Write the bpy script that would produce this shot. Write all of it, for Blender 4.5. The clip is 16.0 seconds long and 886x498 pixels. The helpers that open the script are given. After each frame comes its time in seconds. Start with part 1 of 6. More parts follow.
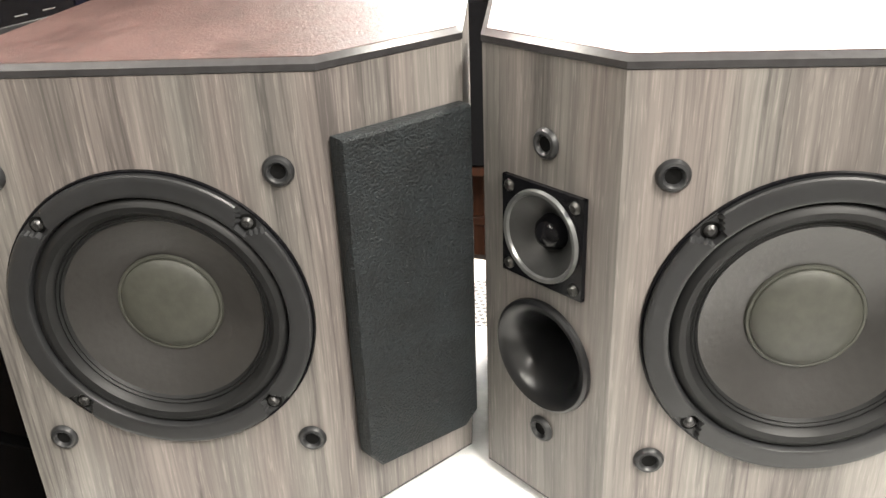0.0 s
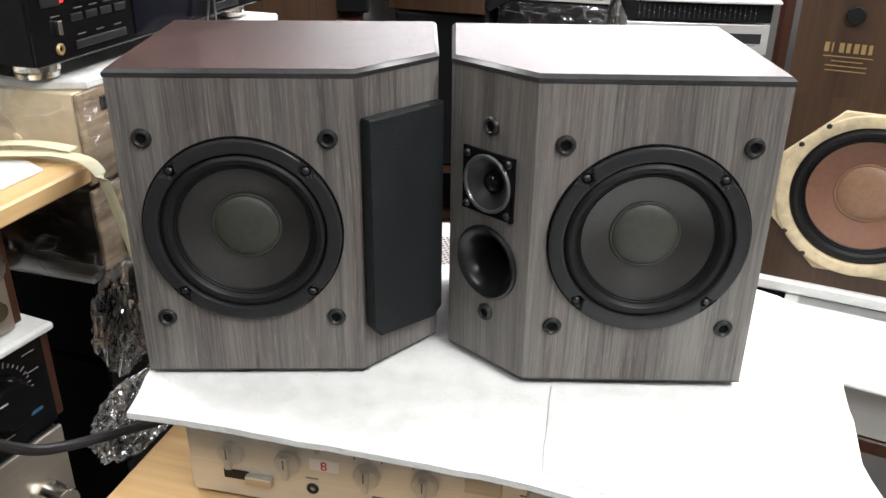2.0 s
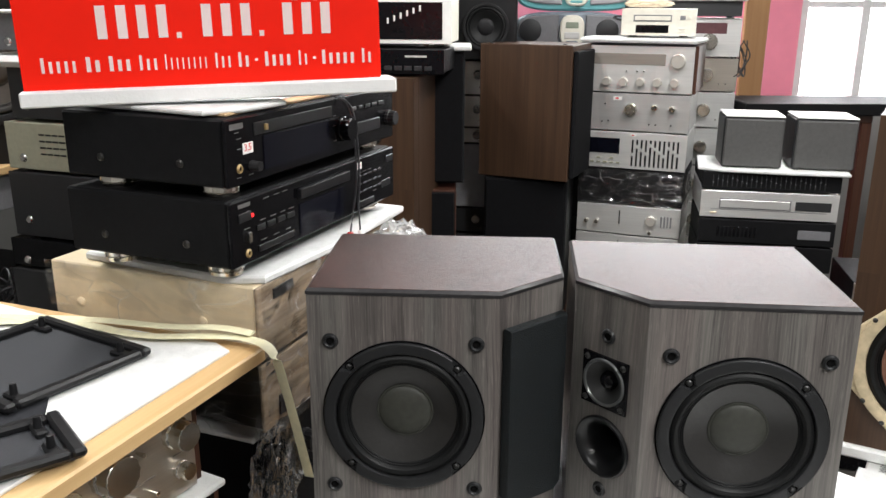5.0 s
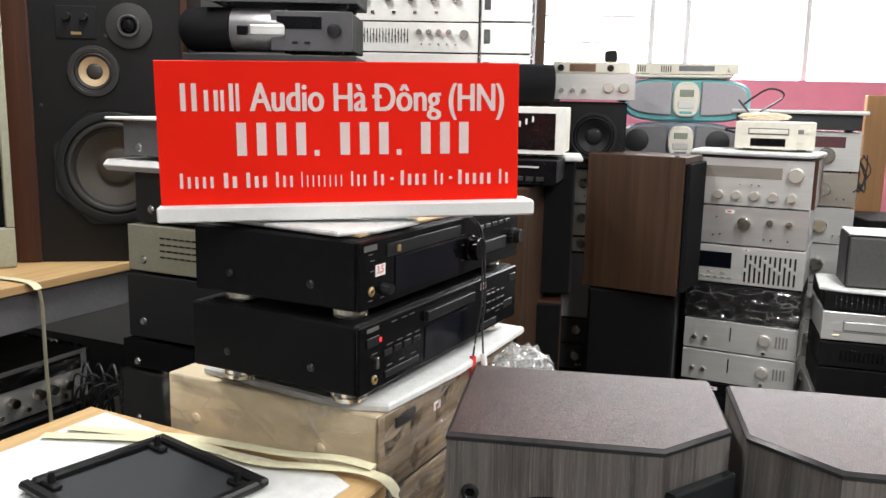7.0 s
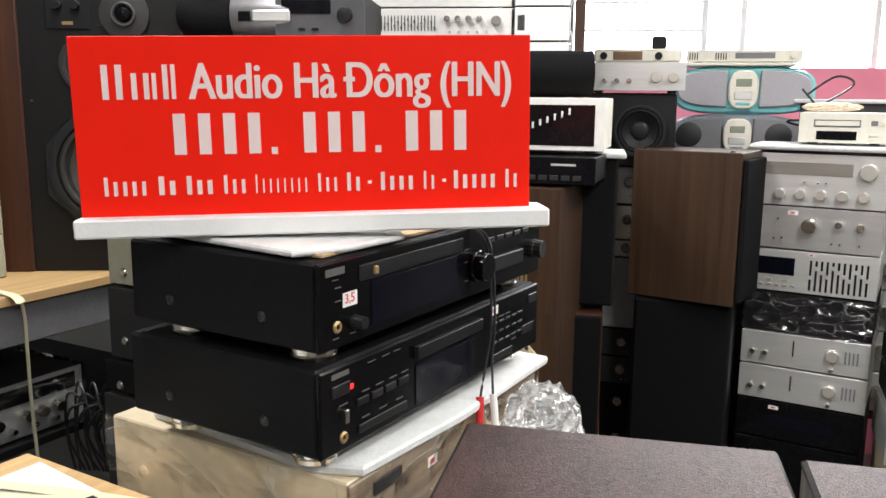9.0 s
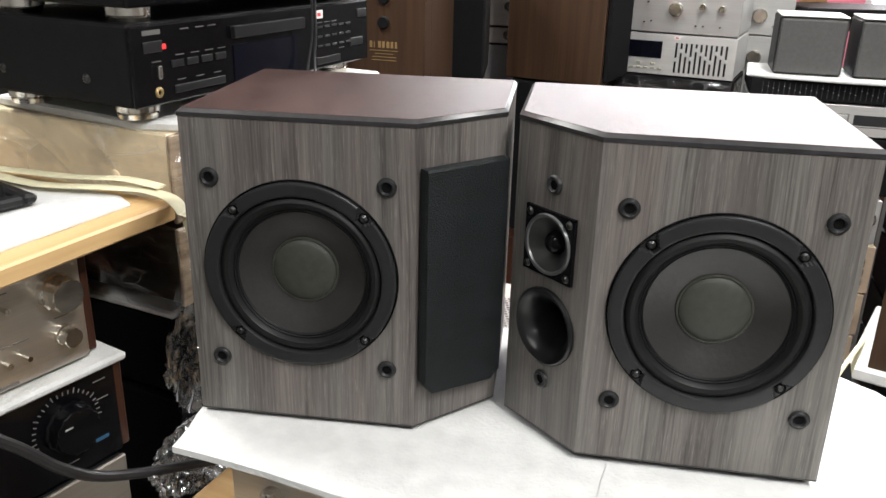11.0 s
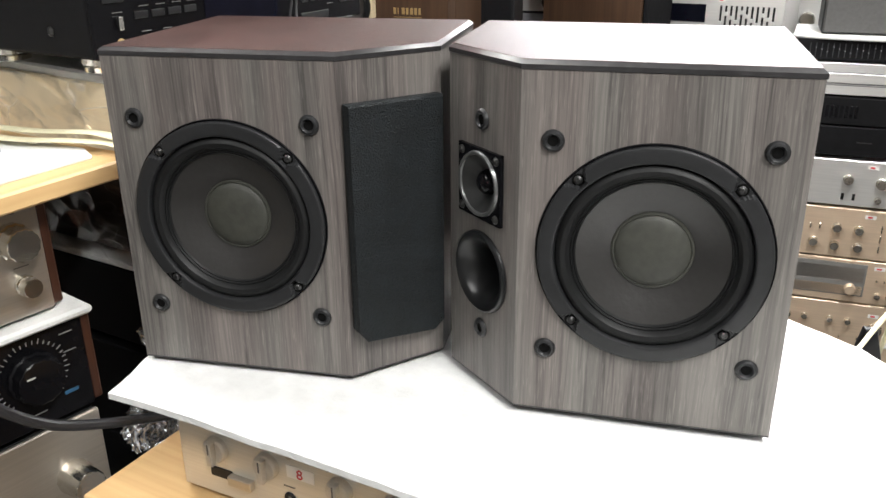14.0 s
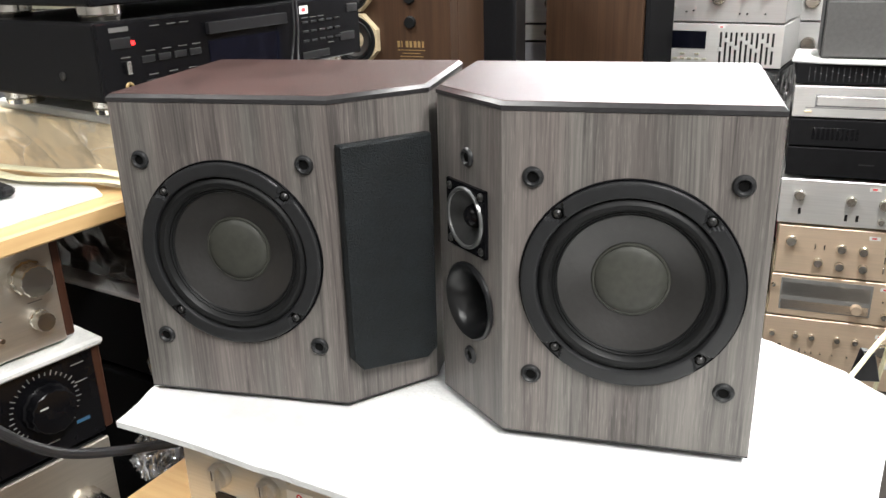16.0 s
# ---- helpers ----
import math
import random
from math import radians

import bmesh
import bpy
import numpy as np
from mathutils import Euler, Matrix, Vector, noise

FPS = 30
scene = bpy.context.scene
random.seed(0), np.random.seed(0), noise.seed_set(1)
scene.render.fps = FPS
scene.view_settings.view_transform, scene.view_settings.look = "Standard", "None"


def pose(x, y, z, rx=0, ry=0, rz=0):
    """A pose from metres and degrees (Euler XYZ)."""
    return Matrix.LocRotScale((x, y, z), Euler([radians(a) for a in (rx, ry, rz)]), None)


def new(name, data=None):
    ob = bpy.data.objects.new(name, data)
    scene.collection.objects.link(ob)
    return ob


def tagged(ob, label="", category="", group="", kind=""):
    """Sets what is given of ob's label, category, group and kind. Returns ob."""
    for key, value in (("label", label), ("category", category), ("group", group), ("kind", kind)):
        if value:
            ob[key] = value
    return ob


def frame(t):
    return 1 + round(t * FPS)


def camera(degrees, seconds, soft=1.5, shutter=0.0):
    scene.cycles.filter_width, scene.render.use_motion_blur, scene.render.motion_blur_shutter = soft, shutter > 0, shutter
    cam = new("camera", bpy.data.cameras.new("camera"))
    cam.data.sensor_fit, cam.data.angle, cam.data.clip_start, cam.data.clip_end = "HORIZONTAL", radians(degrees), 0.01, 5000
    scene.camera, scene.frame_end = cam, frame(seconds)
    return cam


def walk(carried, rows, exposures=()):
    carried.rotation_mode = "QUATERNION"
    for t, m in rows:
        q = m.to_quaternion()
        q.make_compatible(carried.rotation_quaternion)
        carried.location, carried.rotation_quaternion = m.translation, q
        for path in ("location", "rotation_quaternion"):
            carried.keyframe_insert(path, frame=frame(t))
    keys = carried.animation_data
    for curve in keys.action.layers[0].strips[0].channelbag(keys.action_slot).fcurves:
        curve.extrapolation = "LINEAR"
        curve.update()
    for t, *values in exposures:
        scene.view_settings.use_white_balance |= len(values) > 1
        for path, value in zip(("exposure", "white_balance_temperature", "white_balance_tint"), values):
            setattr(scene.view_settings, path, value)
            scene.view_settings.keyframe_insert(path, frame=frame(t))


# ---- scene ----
K, LIFT = 0.92, 0.08          # true size of the plan, and the plan's height over the floor
cam = camera(55.8, 16.0)
METRES, EYE = 1.7 * K, (1.27 + LIFT) * K
ROWS = [
    (0.0, 0.0, 0.0, 0.0, -1.0, -25.57, 2.1),
    (0.5, -0.012, -0.0477, 0.0084, -2.26, -24.62, 2.14),
    (1.0, -0.0393, -0.1057, 0.0162, -6.7, -25.21, 0.42),
    (1.5, -0.0537, -0.1426, 0.0268, -7.5, -25.67, -0.83),
    (2.0, -0.0297, -0.1535, 0.0407, -5.34, -25.41, -0.61),
    (2.5, -0.0134, -0.1572, 0.0538, -2.96, -25.18, -0.34),
    (3.0, -0.0072, -0.1631, 0.0573, -1.99, -24.66, -0.24),
    (5.5, -0.0915, -0.2447, 0.1202, 0.16, -13.69, -0.3),
    (6.0, -0.0997, -0.2521, 0.1216, 1.71, -11.61, -0.06),
    (6.5, -0.1015, -0.2469, 0.1234, 2.97, -11.15, -0.52),
    (7.0, -0.1158, -0.1895, 0.1256, 5.2, -9.87, -1.21),
    (7.5, -0.1246, -0.0627, 0.1286, 8.51, -8.7, -1.49),
    (8.0, -0.1095, 0.0031, 0.1289, 10.99, -8.58, -1.26),
    (10.5, -0.0468, -0.1655, 0.06, 3.31, -17.55, -0.4),
    (11.0, 0.0008, -0.1458, 0.0314, 3.69, -20.91, -1.36),
    (11.5, 0.0429, -0.1397, 0.0082, 6.64, -22.2, -1.51),
    (12.0, 0.0546, -0.1404, 0.0036, 9.95, -22.04, -1.18),
    (12.5, 0.055, -0.1381, 0.0028, 11.24, -21.79, -0.6),
    (13.0, 0.0595, -0.1346, 0.0021, 10.45, -21.94, 0.07),
    (13.5, 0.0658, -0.1298, 0.005, 8.92, -22.05, 0.54),
    (14.0, 0.0668, -0.1297, 0.0072, 8.1, -22.11, 0.51),
    (14.5, 0.0742, -0.134, 0.0134, 8.27, -22.29, 0.57),
    (15.0, 0.0774, -0.1372, 0.0164, 8.55, -22.03, 0.99),
    (15.5, 0.08, -0.1396, 0.0178, 8.53, -21.3, 1.34),
    (16.0, 0.081, -0.1446, 0.017, 8.69, -20.38, 1.57),
]
walk(cam, [(t, pose(0, 0, EYE) @ pose(METRES * x, METRES * y, METRES * z, 90 + pitch, roll, yaw)) for t, x, y, z, yaw, pitch, roll in ROWS],
     exposures=[(0.0, 1.82, 7000, 10), (0.7, 1.36, 6600, 10), (1.1, 0.98, 6400, 10), (1.5, 0.58, 6350, 10), (3.0, 0.48, 6400, 10), (5.4, 0.10, 6400, 10), (6.2, -0.02, 6400, 10),
                (8.2, 0.05, 6450, 10), (10.4, 0.12, 6450, 10), (11.0, 0.44, 6450, 10), (11.4, 0.68, 6450, 10), (12.5, 0.70, 6450, 10), (16.0, 0.92, 6450, 10)])

# ---- light ----
world = bpy.data.worlds.new("sky")
scene.world = world
world.use_nodes = True
sky = world.node_tree.nodes.new("ShaderNodeTexSky")
sky.sky_type, sky.sun_disc, sky.sun_elevation, sky.sun_rotation = "NISHITA", False, radians(40), radians(20)
world.node_tree.links.new(sky.outputs[0], world.node_tree.nodes["Background"].inputs[0])
world.node_tree.nodes["Background"].inputs[1].default_value = 0.1


def at(x, y, z, rz=0.0, rx=0.0, ry=0.0):
    return pose(K * x, K * y, K * (z + LIFT), rx, ry, rz)


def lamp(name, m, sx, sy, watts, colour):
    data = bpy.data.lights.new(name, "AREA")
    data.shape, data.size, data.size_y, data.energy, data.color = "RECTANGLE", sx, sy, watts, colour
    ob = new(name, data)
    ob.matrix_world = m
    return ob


# ceiling tubes out of view, assumed from the overhead light; wattages set by eye
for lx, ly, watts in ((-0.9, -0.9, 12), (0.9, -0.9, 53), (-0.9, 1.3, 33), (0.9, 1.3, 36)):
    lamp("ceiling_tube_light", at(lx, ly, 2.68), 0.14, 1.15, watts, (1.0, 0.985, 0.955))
lamp("window_daylight", at(0.85, 3.62, 2.15, 0, -90), 2.0, 0.95, 52, (0.97, 0.985, 1.0))

# ---- materials ----
def mat(name, colour, rough=0.5, metal=0.0, var=0.15, scale=60.0, stretch=(1, 1, 1), bump=0.1, bump_scale=None, second=None, spots=0.0, coat=0.0, emit=0.0, spec=0.5, rvar=0.15):
    """A surface with a fine grain and a coarse wear pattern; second: the other colour of the grain."""
    m = bpy.data.materials.new(name)
    m.use_nodes = True
    nt = m.node_tree
    n, l = nt.nodes, nt.links
    b = n["Principled BSDF"]
    b.inputs["Metallic"].default_value = metal
    b.inputs["Coat Weight"].default_value = coat
    b.inputs["Coat Roughness"].default_value = 0.15
    b.inputs["Specular IOR Level"].default_value = spec
    tc = n.new("ShaderNodeTexCoord")
    info = n.new("ShaderNodeObjectInfo")
    mp = n.new("ShaderNodeMapping")
    mp.inputs["Scale"].default_value = stretch
    add = n.new("ShaderNodeVectorMath")
    add.operation = "ADD"
    l.new(tc.outputs["Object"], add.inputs[0])
    l.new(info.outputs["Random"], add.inputs[1])
    l.new(add.outputs[0], mp.inputs["Vector"])
    fine = n.new("ShaderNodeTexNoise")
    fine.inputs["Scale"].default_value, fine.inputs["Detail"].default_value = scale, 5
    l.new(mp.outputs[0], fine.inputs["Vector"])
    wide = n.new("ShaderNodeTexNoise")
    wide.inputs["Scale"].default_value, wide.inputs["Detail"].default_value = scale * 0.12, 3
    l.new(mp.outputs[0], wide.inputs["Vector"])
    mix = n.new("ShaderNodeMath")
    mix.operation = "MULTIPLY_ADD"
    mix.inputs[1].default_value = 0.6
    half = n.new("ShaderNodeMath")
    half.operation = "MULTIPLY"
    half.inputs[1].default_value = 0.4
    l.new(wide.outputs[0], half.inputs[0])
    l.new(fine.outputs[0], mix.inputs[0])
    l.new(half.outputs[0], mix.inputs[2])
    ramp = n.new("ShaderNodeValToRGB")
    dark = [c * (1 - var) for c in colour]
    light = [min(1, c * (1 + var)) for c in colour] if second is None else second
    ramp.color_ramp.elements[0].position, ramp.color_ramp.elements[1].position = 0.36, 0.64
    ramp.color_ramp.elements[0].color = (*dark, 1)
    ramp.color_ramp.elements[1].color = (*light, 1)
    l.new(mix.outputs[0], ramp.inputs[0])
    l.new(ramp.outputs[0], b.inputs["Base Color"])
    rr = n.new("ShaderNodeMapRange")
    rr.inputs["To Min"].default_value, rr.inputs["To Max"].default_value = max(0.02, rough * (1 - rvar)), min(1, rough * (1 + rvar))
    l.new(wide.outputs[0], rr.inputs["Value"])
    l.new(rr.outputs[0], b.inputs["Roughness"])
    if bump:
        bp = n.new("ShaderNodeBump")
        bp.inputs["Strength"].default_value, bp.inputs["Distance"].default_value = bump, 0.002
        src = fine
        if bump_scale:
            src = n.new("ShaderNodeTexNoise")
            src.inputs["Scale"].default_value, src.inputs["Detail"].default_value = bump_scale, 3
            l.new(add.outputs[0], src.inputs["Vector"])
        l.new(src.outputs[0], bp.inputs["Height"])
        l.new(bp.outputs[0], b.inputs["Normal"])
    if emit:
        b.inputs["Emission Color"].default_value = (*colour, 1)
        b.inputs["Emission Strength"].default_value = emit
    return m


def wood(name, dark, light, rough=0.45, fine=260.0, band=26.0, along="z", bump=0.12, contrast=(0.3, 0.7), spec=0.4, drift_by=0.012):
    """Straight-grained wood or printed wood film: fine fibres, wider streaks and a slow cathedral drift."""
    m = bpy.data.materials.new(name)
    m.use_nodes = True
    nt = m.node_tree
    n, l = nt.nodes, nt.links
    b = n["Principled BSDF"]
    b.inputs["Roughness"].default_value = rough
    b.inputs["Specular IOR Level"].default_value = spec
    tc, info, add = n.new("ShaderNodeTexCoord"), n.new("ShaderNodeObjectInfo"), n.new("ShaderNodeVectorMath")
    add.operation = "ADD"
    l.new(tc.outputs["Object"], add.inputs[0])
    l.new(info.outputs["Random"], add.inputs[1])
    run = 0.02
    squeeze = {"x": (run, 1, 1), "y": (1, run, 1), "z": (1, 1, run)}[along]
    drift = n.new("ShaderNodeTexNoise")
    drift.inputs["Scale"].default_value, drift.inputs["Detail"].default_value = 5.0, 2
    l.new(add.outputs[0], drift.inputs["Vector"])
    dv = n.new("ShaderNodeVectorMath")
    dv.operation = "MULTIPLY_ADD"
    dv.inputs[1].default_value = (drift_by, drift_by, drift_by)
    l.new(drift.outputs["Color"], dv.inputs[0])
    l.new(add.outputs[0], dv.inputs[2])
    layers = []
    for scale, detail in ((fine, 4), (band, 4), (band * 3.3, 3)):
        mp, tex = n.new("ShaderNodeMapping"), n.new("ShaderNodeTexNoise")
        mp.inputs["Scale"].default_value = squeeze
        tex.inputs["Scale"].default_value, tex.inputs["Detail"].default_value = scale, detail
        l.new(dv.outputs[0], mp.inputs["Vector"])
        l.new(mp.outputs[0], tex.inputs["Vector"])
        layers.append(tex)
    a1, a2 = n.new("ShaderNodeMath"), n.new("ShaderNodeMath")
    a1.operation = a2.operation = "MULTIPLY_ADD"
    a1.inputs[1].default_value, a2.inputs[1].default_value = 0.3, 0.36
    a0 = n.new("ShaderNodeMath")
    a0.operation, a0.inputs[1].default_value = "MULTIPLY", 0.34
    l.new(layers[1].outputs[0], a0.inputs[0])
    l.new(layers[0].outputs[0], a1.inputs[0])
    l.new(a0.outputs[0], a1.inputs[2])
    l.new(layers[2].outputs[0], a2.inputs[0])
    l.new(a1.outputs[0], a2.inputs[2])
    ramp = n.new("ShaderNodeValToRGB")
    ramp.color_ramp.elements[0].position, ramp.color_ramp.elements[1].position = contrast
    ramp.color_ramp.elements[0].color, ramp.color_ramp.elements[1].color = (*dark, 1), (*light, 1)
    l.new(a2.outputs[0], ramp.inputs[0])
    tone = ramp.outputs[0]
    l.new(tone, b.inputs["Base Color"])
    bp = n.new("ShaderNodeBump")
    bp.inputs["Strength"].default_value, bp.inputs["Distance"].default_value = bump, 0.001
    l.new(layers[0].outputs[0], bp.inputs["Height"])
    l.new(bp.outputs[0], b.inputs["Normal"])
    return m


def grain_film(name, dark, light):
    """Grey printed wood film: wide soft streaks, short fibre ticks and wavy growth lines in patches."""
    m = bpy.data.materials.new(name)
    m.use_nodes = True
    n, l = m.node_tree.nodes, m.node_tree.links
    b = n["Principled BSDF"]
    b.inputs["Specular IOR Level"].default_value = 0.4
    tc, info, add = n.new("ShaderNodeTexCoord"), n.new("ShaderNodeObjectInfo"), n.new("ShaderNodeVectorMath")
    add.operation = "ADD"
    l.new(tc.outputs["Object"], add.inputs[0])
    l.new(info.outputs["Random"], add.inputs[1])

    def streak(scale, run, detail, source=add):
        mp, tex = n.new("ShaderNodeMapping"), n.new("ShaderNodeTexNoise")
        mp.inputs["Scale"].default_value = (1, 1, run)
        tex.inputs["Scale"].default_value, tex.inputs["Detail"].default_value = scale, detail
        l.new(source.outputs[0], mp.inputs["Vector"])
        l.new(mp.outputs[0], tex.inputs["Vector"])
        return tex

    def ranged(node, lo, hi, a, c):
        r = n.new("ShaderNodeMapRange")
        for key, val in (("From Min", lo), ("From Max", hi), ("To Min", a), ("To Max", c)):
            r.inputs[key].default_value = val
        l.new(node.outputs[0], r.inputs["Value"])
        return r

    def joined(op, p, q):
        k = n.new("ShaderNodeMath")
        k.operation = op
        for i, v in enumerate((p, q)):
            if isinstance(v, float):
                k.inputs[i].default_value = v
            else:
                l.new(v.outputs[0], k.inputs[i])
        return k

    wander = streak(5.0, 0.6, 2)
    bend = n.new("ShaderNodeVectorMath")
    bend.operation, bend.inputs[1].default_value = "MULTIPLY_ADD", (0.018, 0.018, 0.0)
    l.new(wander.outputs["Color"], bend.inputs[0])
    l.new(add.outputs[0], bend.inputs[2])
    wide, mid = streak(30.0, 0.05, 2, bend), streak(105.0, 0.03, 3, bend)
    fine, tick = streak(560.0, 0.014, 3, bend), streak(1050.0, 0.05, 2, bend)
    lines = streak(170.0, 0.012, 1, bend)
    crest = ranged(joined("ABSOLUTE", joined("SUBTRACT", lines, 0.5), 0.0), 0.0, 0.05, 1.0, 0.0)
    patch = ranged(streak(15.0, 0.12, 1), 0.48, 0.60, 0.0, 0.34)
    tone = joined("ADD", joined("ADD", joined("MULTIPLY", wide, 0.40), joined("MULTIPLY", mid, 0.29)), joined("MULTIPLY", fine, 0.31))
    tone = joined("SUBTRACT", ranged(tone, 0.36, 0.64, 0.0, 1.0), joined("MULTIPLY", crest, patch))
    tone = joined("ADD", tone, ranged(tick, 0.57, 0.72, 0.0, 0.42))
    ramp = n.new("ShaderNodeValToRGB")
    ramp.color_ramp.elements[0].color, ramp.color_ramp.elements[1].color = (*dark, 1), (*light, 1)
    l.new(tone.outputs[0], ramp.inputs[0])
    tint, mix = n.new("ShaderNodeValToRGB"), n.new("ShaderNodeVectorMath")
    tint.color_ramp.elements[0].position, tint.color_ramp.elements[1].position = 0.38, 0.62
    tint.color_ramp.elements[0].color, tint.color_ramp.elements[1].color = (1.04, 0.99, 0.985, 1), (0.97, 0.99, 0.98, 1)
    mix.operation = "MULTIPLY"
    l.new(streak(26.0, 0.04, 1).outputs[0], tint.inputs[0])
    l.new(ramp.outputs[0], mix.inputs[0])
    l.new(tint.outputs[0], mix.inputs[1])
    l.new(mix.outputs[0], b.inputs["Base Color"])
    l.new(ranged(mid, 0.3, 0.7, 0.46, 0.36).outputs[0], b.inputs["Roughness"])
    bp = n.new("ShaderNodeBump")
    bp.inputs["Strength"].default_value, bp.inputs["Distance"].default_value = 0.18, 0.001
    l.new(tick.outputs[0], bp.inputs["Height"])
    l.new(bp.outputs[0], b.inputs["Normal"])
    return m


def clear(name, rough=0.08, tint=(1, 1, 1), bump=0.6, scale=45.0, gloss=0.16):
    """Thin clear film: mostly see-through, with crinkled gloss."""
    m = bpy.data.materials.new(name)
    m.use_nodes = True
    n, l = m.node_tree.nodes, m.node_tree.links
    n.remove(n["Principled BSDF"])
    tr, gl, mx, fr = n.new("ShaderNodeBsdfTransparent"), n.new("ShaderNodeBsdfGlossy"), n.new("ShaderNodeMixShader"), n.new("ShaderNodeFresnel")
    tr.inputs[0].default_value = (*tint, 1)
    gl.inputs["Roughness"].default_value = rough
    tex, bp = n.new("ShaderNodeTexNoise"), n.new("ShaderNodeBump")
    tex.inputs["Scale"].default_value, tex.inputs["Detail"].default_value = scale, 3
    bp.inputs["Strength"].default_value, bp.inputs["Distance"].default_value = bump, 0.02
    l.new(tex.outputs[0], bp.inputs["Height"])
    l.new(bp.outputs[0], gl.inputs["Normal"])
    l.new(bp.outputs[0], fr.inputs["Normal"])
    ad = n.new("ShaderNodeMath")
    ad.operation, ad.inputs[1].default_value = "ADD", gloss
    l.new(fr.outputs[0], ad.inputs[0])
    l.new(ad.outputs[0], mx.inputs[0])
    l.new(tr.outputs[0], mx.inputs[1])
    l.new(gl.outputs[0], mx.inputs[2])
    l.new(mx.outputs[0], n["Material Output"].inputs[0])
    return m


def crinkle(name, cell=40.0, line=0.05, white=0.6, gloss=0.05, stretch=(1, 1, 1), rough=0.07, haze=0.0):
    """Crumpled clear film: see-through facets that gloss, with white fold lines for stress marks and painted
    highlights.
    """
    m = clear(name, rough, (1, 1, 1), 1.0, cell, gloss)
    n, l = m.node_tree.nodes, m.node_tree.links
    tc, mp, warp, add = n.new("ShaderNodeTexCoord"), n.new("ShaderNodeMapping"), n.new("ShaderNodeTexNoise"), n.new("ShaderNodeVectorMath")
    mp.inputs["Scale"].default_value = stretch
    warp.inputs["Scale"].default_value, warp.inputs["Detail"].default_value = cell * 0.5, 3
    add.operation, add.inputs[1].default_value = "MULTIPLY_ADD", (0.03, 0.03, 0.03)
    l.new(tc.outputs["Object"], mp.inputs["Vector"])
    l.new(mp.outputs[0], warp.inputs["Vector"])
    l.new(warp.outputs["Color"], add.inputs[0])
    l.new(mp.outputs[0], add.inputs[2])
    edge, facet, mask = n.new("ShaderNodeTexVoronoi"), n.new("ShaderNodeTexVoronoi"), n.new("ShaderNodeTexNoise")
    edge.feature = "DISTANCE_TO_EDGE"
    for v in (edge, facet):
        v.inputs["Scale"].default_value = cell
        l.new(add.outputs[0], v.inputs["Vector"])
    mask.inputs["Scale"].default_value, mask.inputs["Detail"].default_value = cell * 0.8, 2
    l.new(add.outputs[0], mask.inputs["Vector"])
    cut, gate, mul = n.new("ShaderNodeMapRange"), n.new("ShaderNodeMapRange"), n.new("ShaderNodeMath")
    for node, lo, hi, a, b in ((cut, 0.0, line, white, haze), (gate, 0.45, 0.62, 0.45 if haze else 0.0, 1.0)):
        node.inputs["From Min"].default_value, node.inputs["From Max"].default_value = lo, hi
        node.inputs["To Min"].default_value, node.inputs["To Max"].default_value = a, b
    l.new(edge.outputs["Distance"], cut.inputs["Value"])
    l.new(mask.outputs[0], gate.inputs["Value"])
    mul.operation = "MULTIPLY"
    l.new(cut.outputs[0], mul.inputs[0])
    l.new(gate.outputs[0], mul.inputs[1])
    bump = n["Bump"]
    l.new(facet.outputs["Distance"], bump.inputs["Height"])
    # diffuse white on the folds: stress marks, and highlights put into the colour
    milk, mx = n.new("ShaderNodeBsdfDiffuse"), n.new("ShaderNodeMixShader")
    milk.inputs[0].default_value = (0.85, 0.85, 0.85, 1)
    l.new(mul.outputs[0], mx.inputs[0])
    l.new(n["Mix Shader"].outputs[0], mx.inputs[1])
    l.new(milk.outputs[0], mx.inputs[2])
    l.new(mx.outputs[0], n["Material Output"].inputs[0])
    return m


GREYWOOD = grain_film("grey_wood_film", (0.056, 0.0515, 0.049), (0.176, 0.161, 0.150))
TOPFILM = mat("dark_vinyl_top", (0.046, 0.028, 0.025), 0.34, 0, 0.4, 260, (1, 0.4, 1), 0.34, 700, spec=0.065)
EDGE = mat("dark_edge_band", (0.022, 0.021, 0.022), 0.38, 0, 0.3, 160, bump=0.10, spec=0.4)
BLACK = mat("black_plastic", (0.0095, 0.0095, 0.0105), 0.42, 0, 0.2, 120, bump=0.08, spec=0.28)
BASKET = mat("satin_black_basket", (0.0125, 0.0130, 0.0140), 0.44, 0, 0.15, 150, bump=0.06, spec=0.4)
PORTBLACK = mat("satin_black_port", (0.0065, 0.0068, 0.0075), 0.3, 0, 0.1, 120, bump=0.02, spec=0.5)
RUBBER = mat("black_rubber", (0.006, 0.0063, 0.0066), 0.5, 0, 0.25, 90, bump=0.05, spec=0.25)
CONE = mat("grey_black_cone", (0.0175, 0.0167, 0.016), 0.36, 0, 0.12, 220, bump=0.12)
CAP = mat("olive_grey_dust_cap", (0.030, 0.031, 0.0245), 0.58, 0, 0.22, 160, bump=0.12)
PAPER = mat("dark_paper_cone", (0.013, 0.0135, 0.0135), 0.5, 0, 0.2, 200)
# near black: the shade inside socket holes and screw notches, put into the colour
HOLE = mat("recess_shade", (0.003, 0.003, 0.003), 0.8, 0, 0.1, 60, bump=0, spec=0.1)
FOAMGRILLE = mat("black_open_foam", (0.0058, 0.0080, 0.0092), 0.62, 0, 0.6, 480, bump=1.0, bump_scale=760, spec=0.26)
STEEL = mat("polished_steel", (0.62, 0.61, 0.59), 0.25, 1, 0.1, 200)
SCREW = mat("dark_steel_screw", (0.06, 0.06, 0.06), 0.4, 0.8, 0.2, 300)
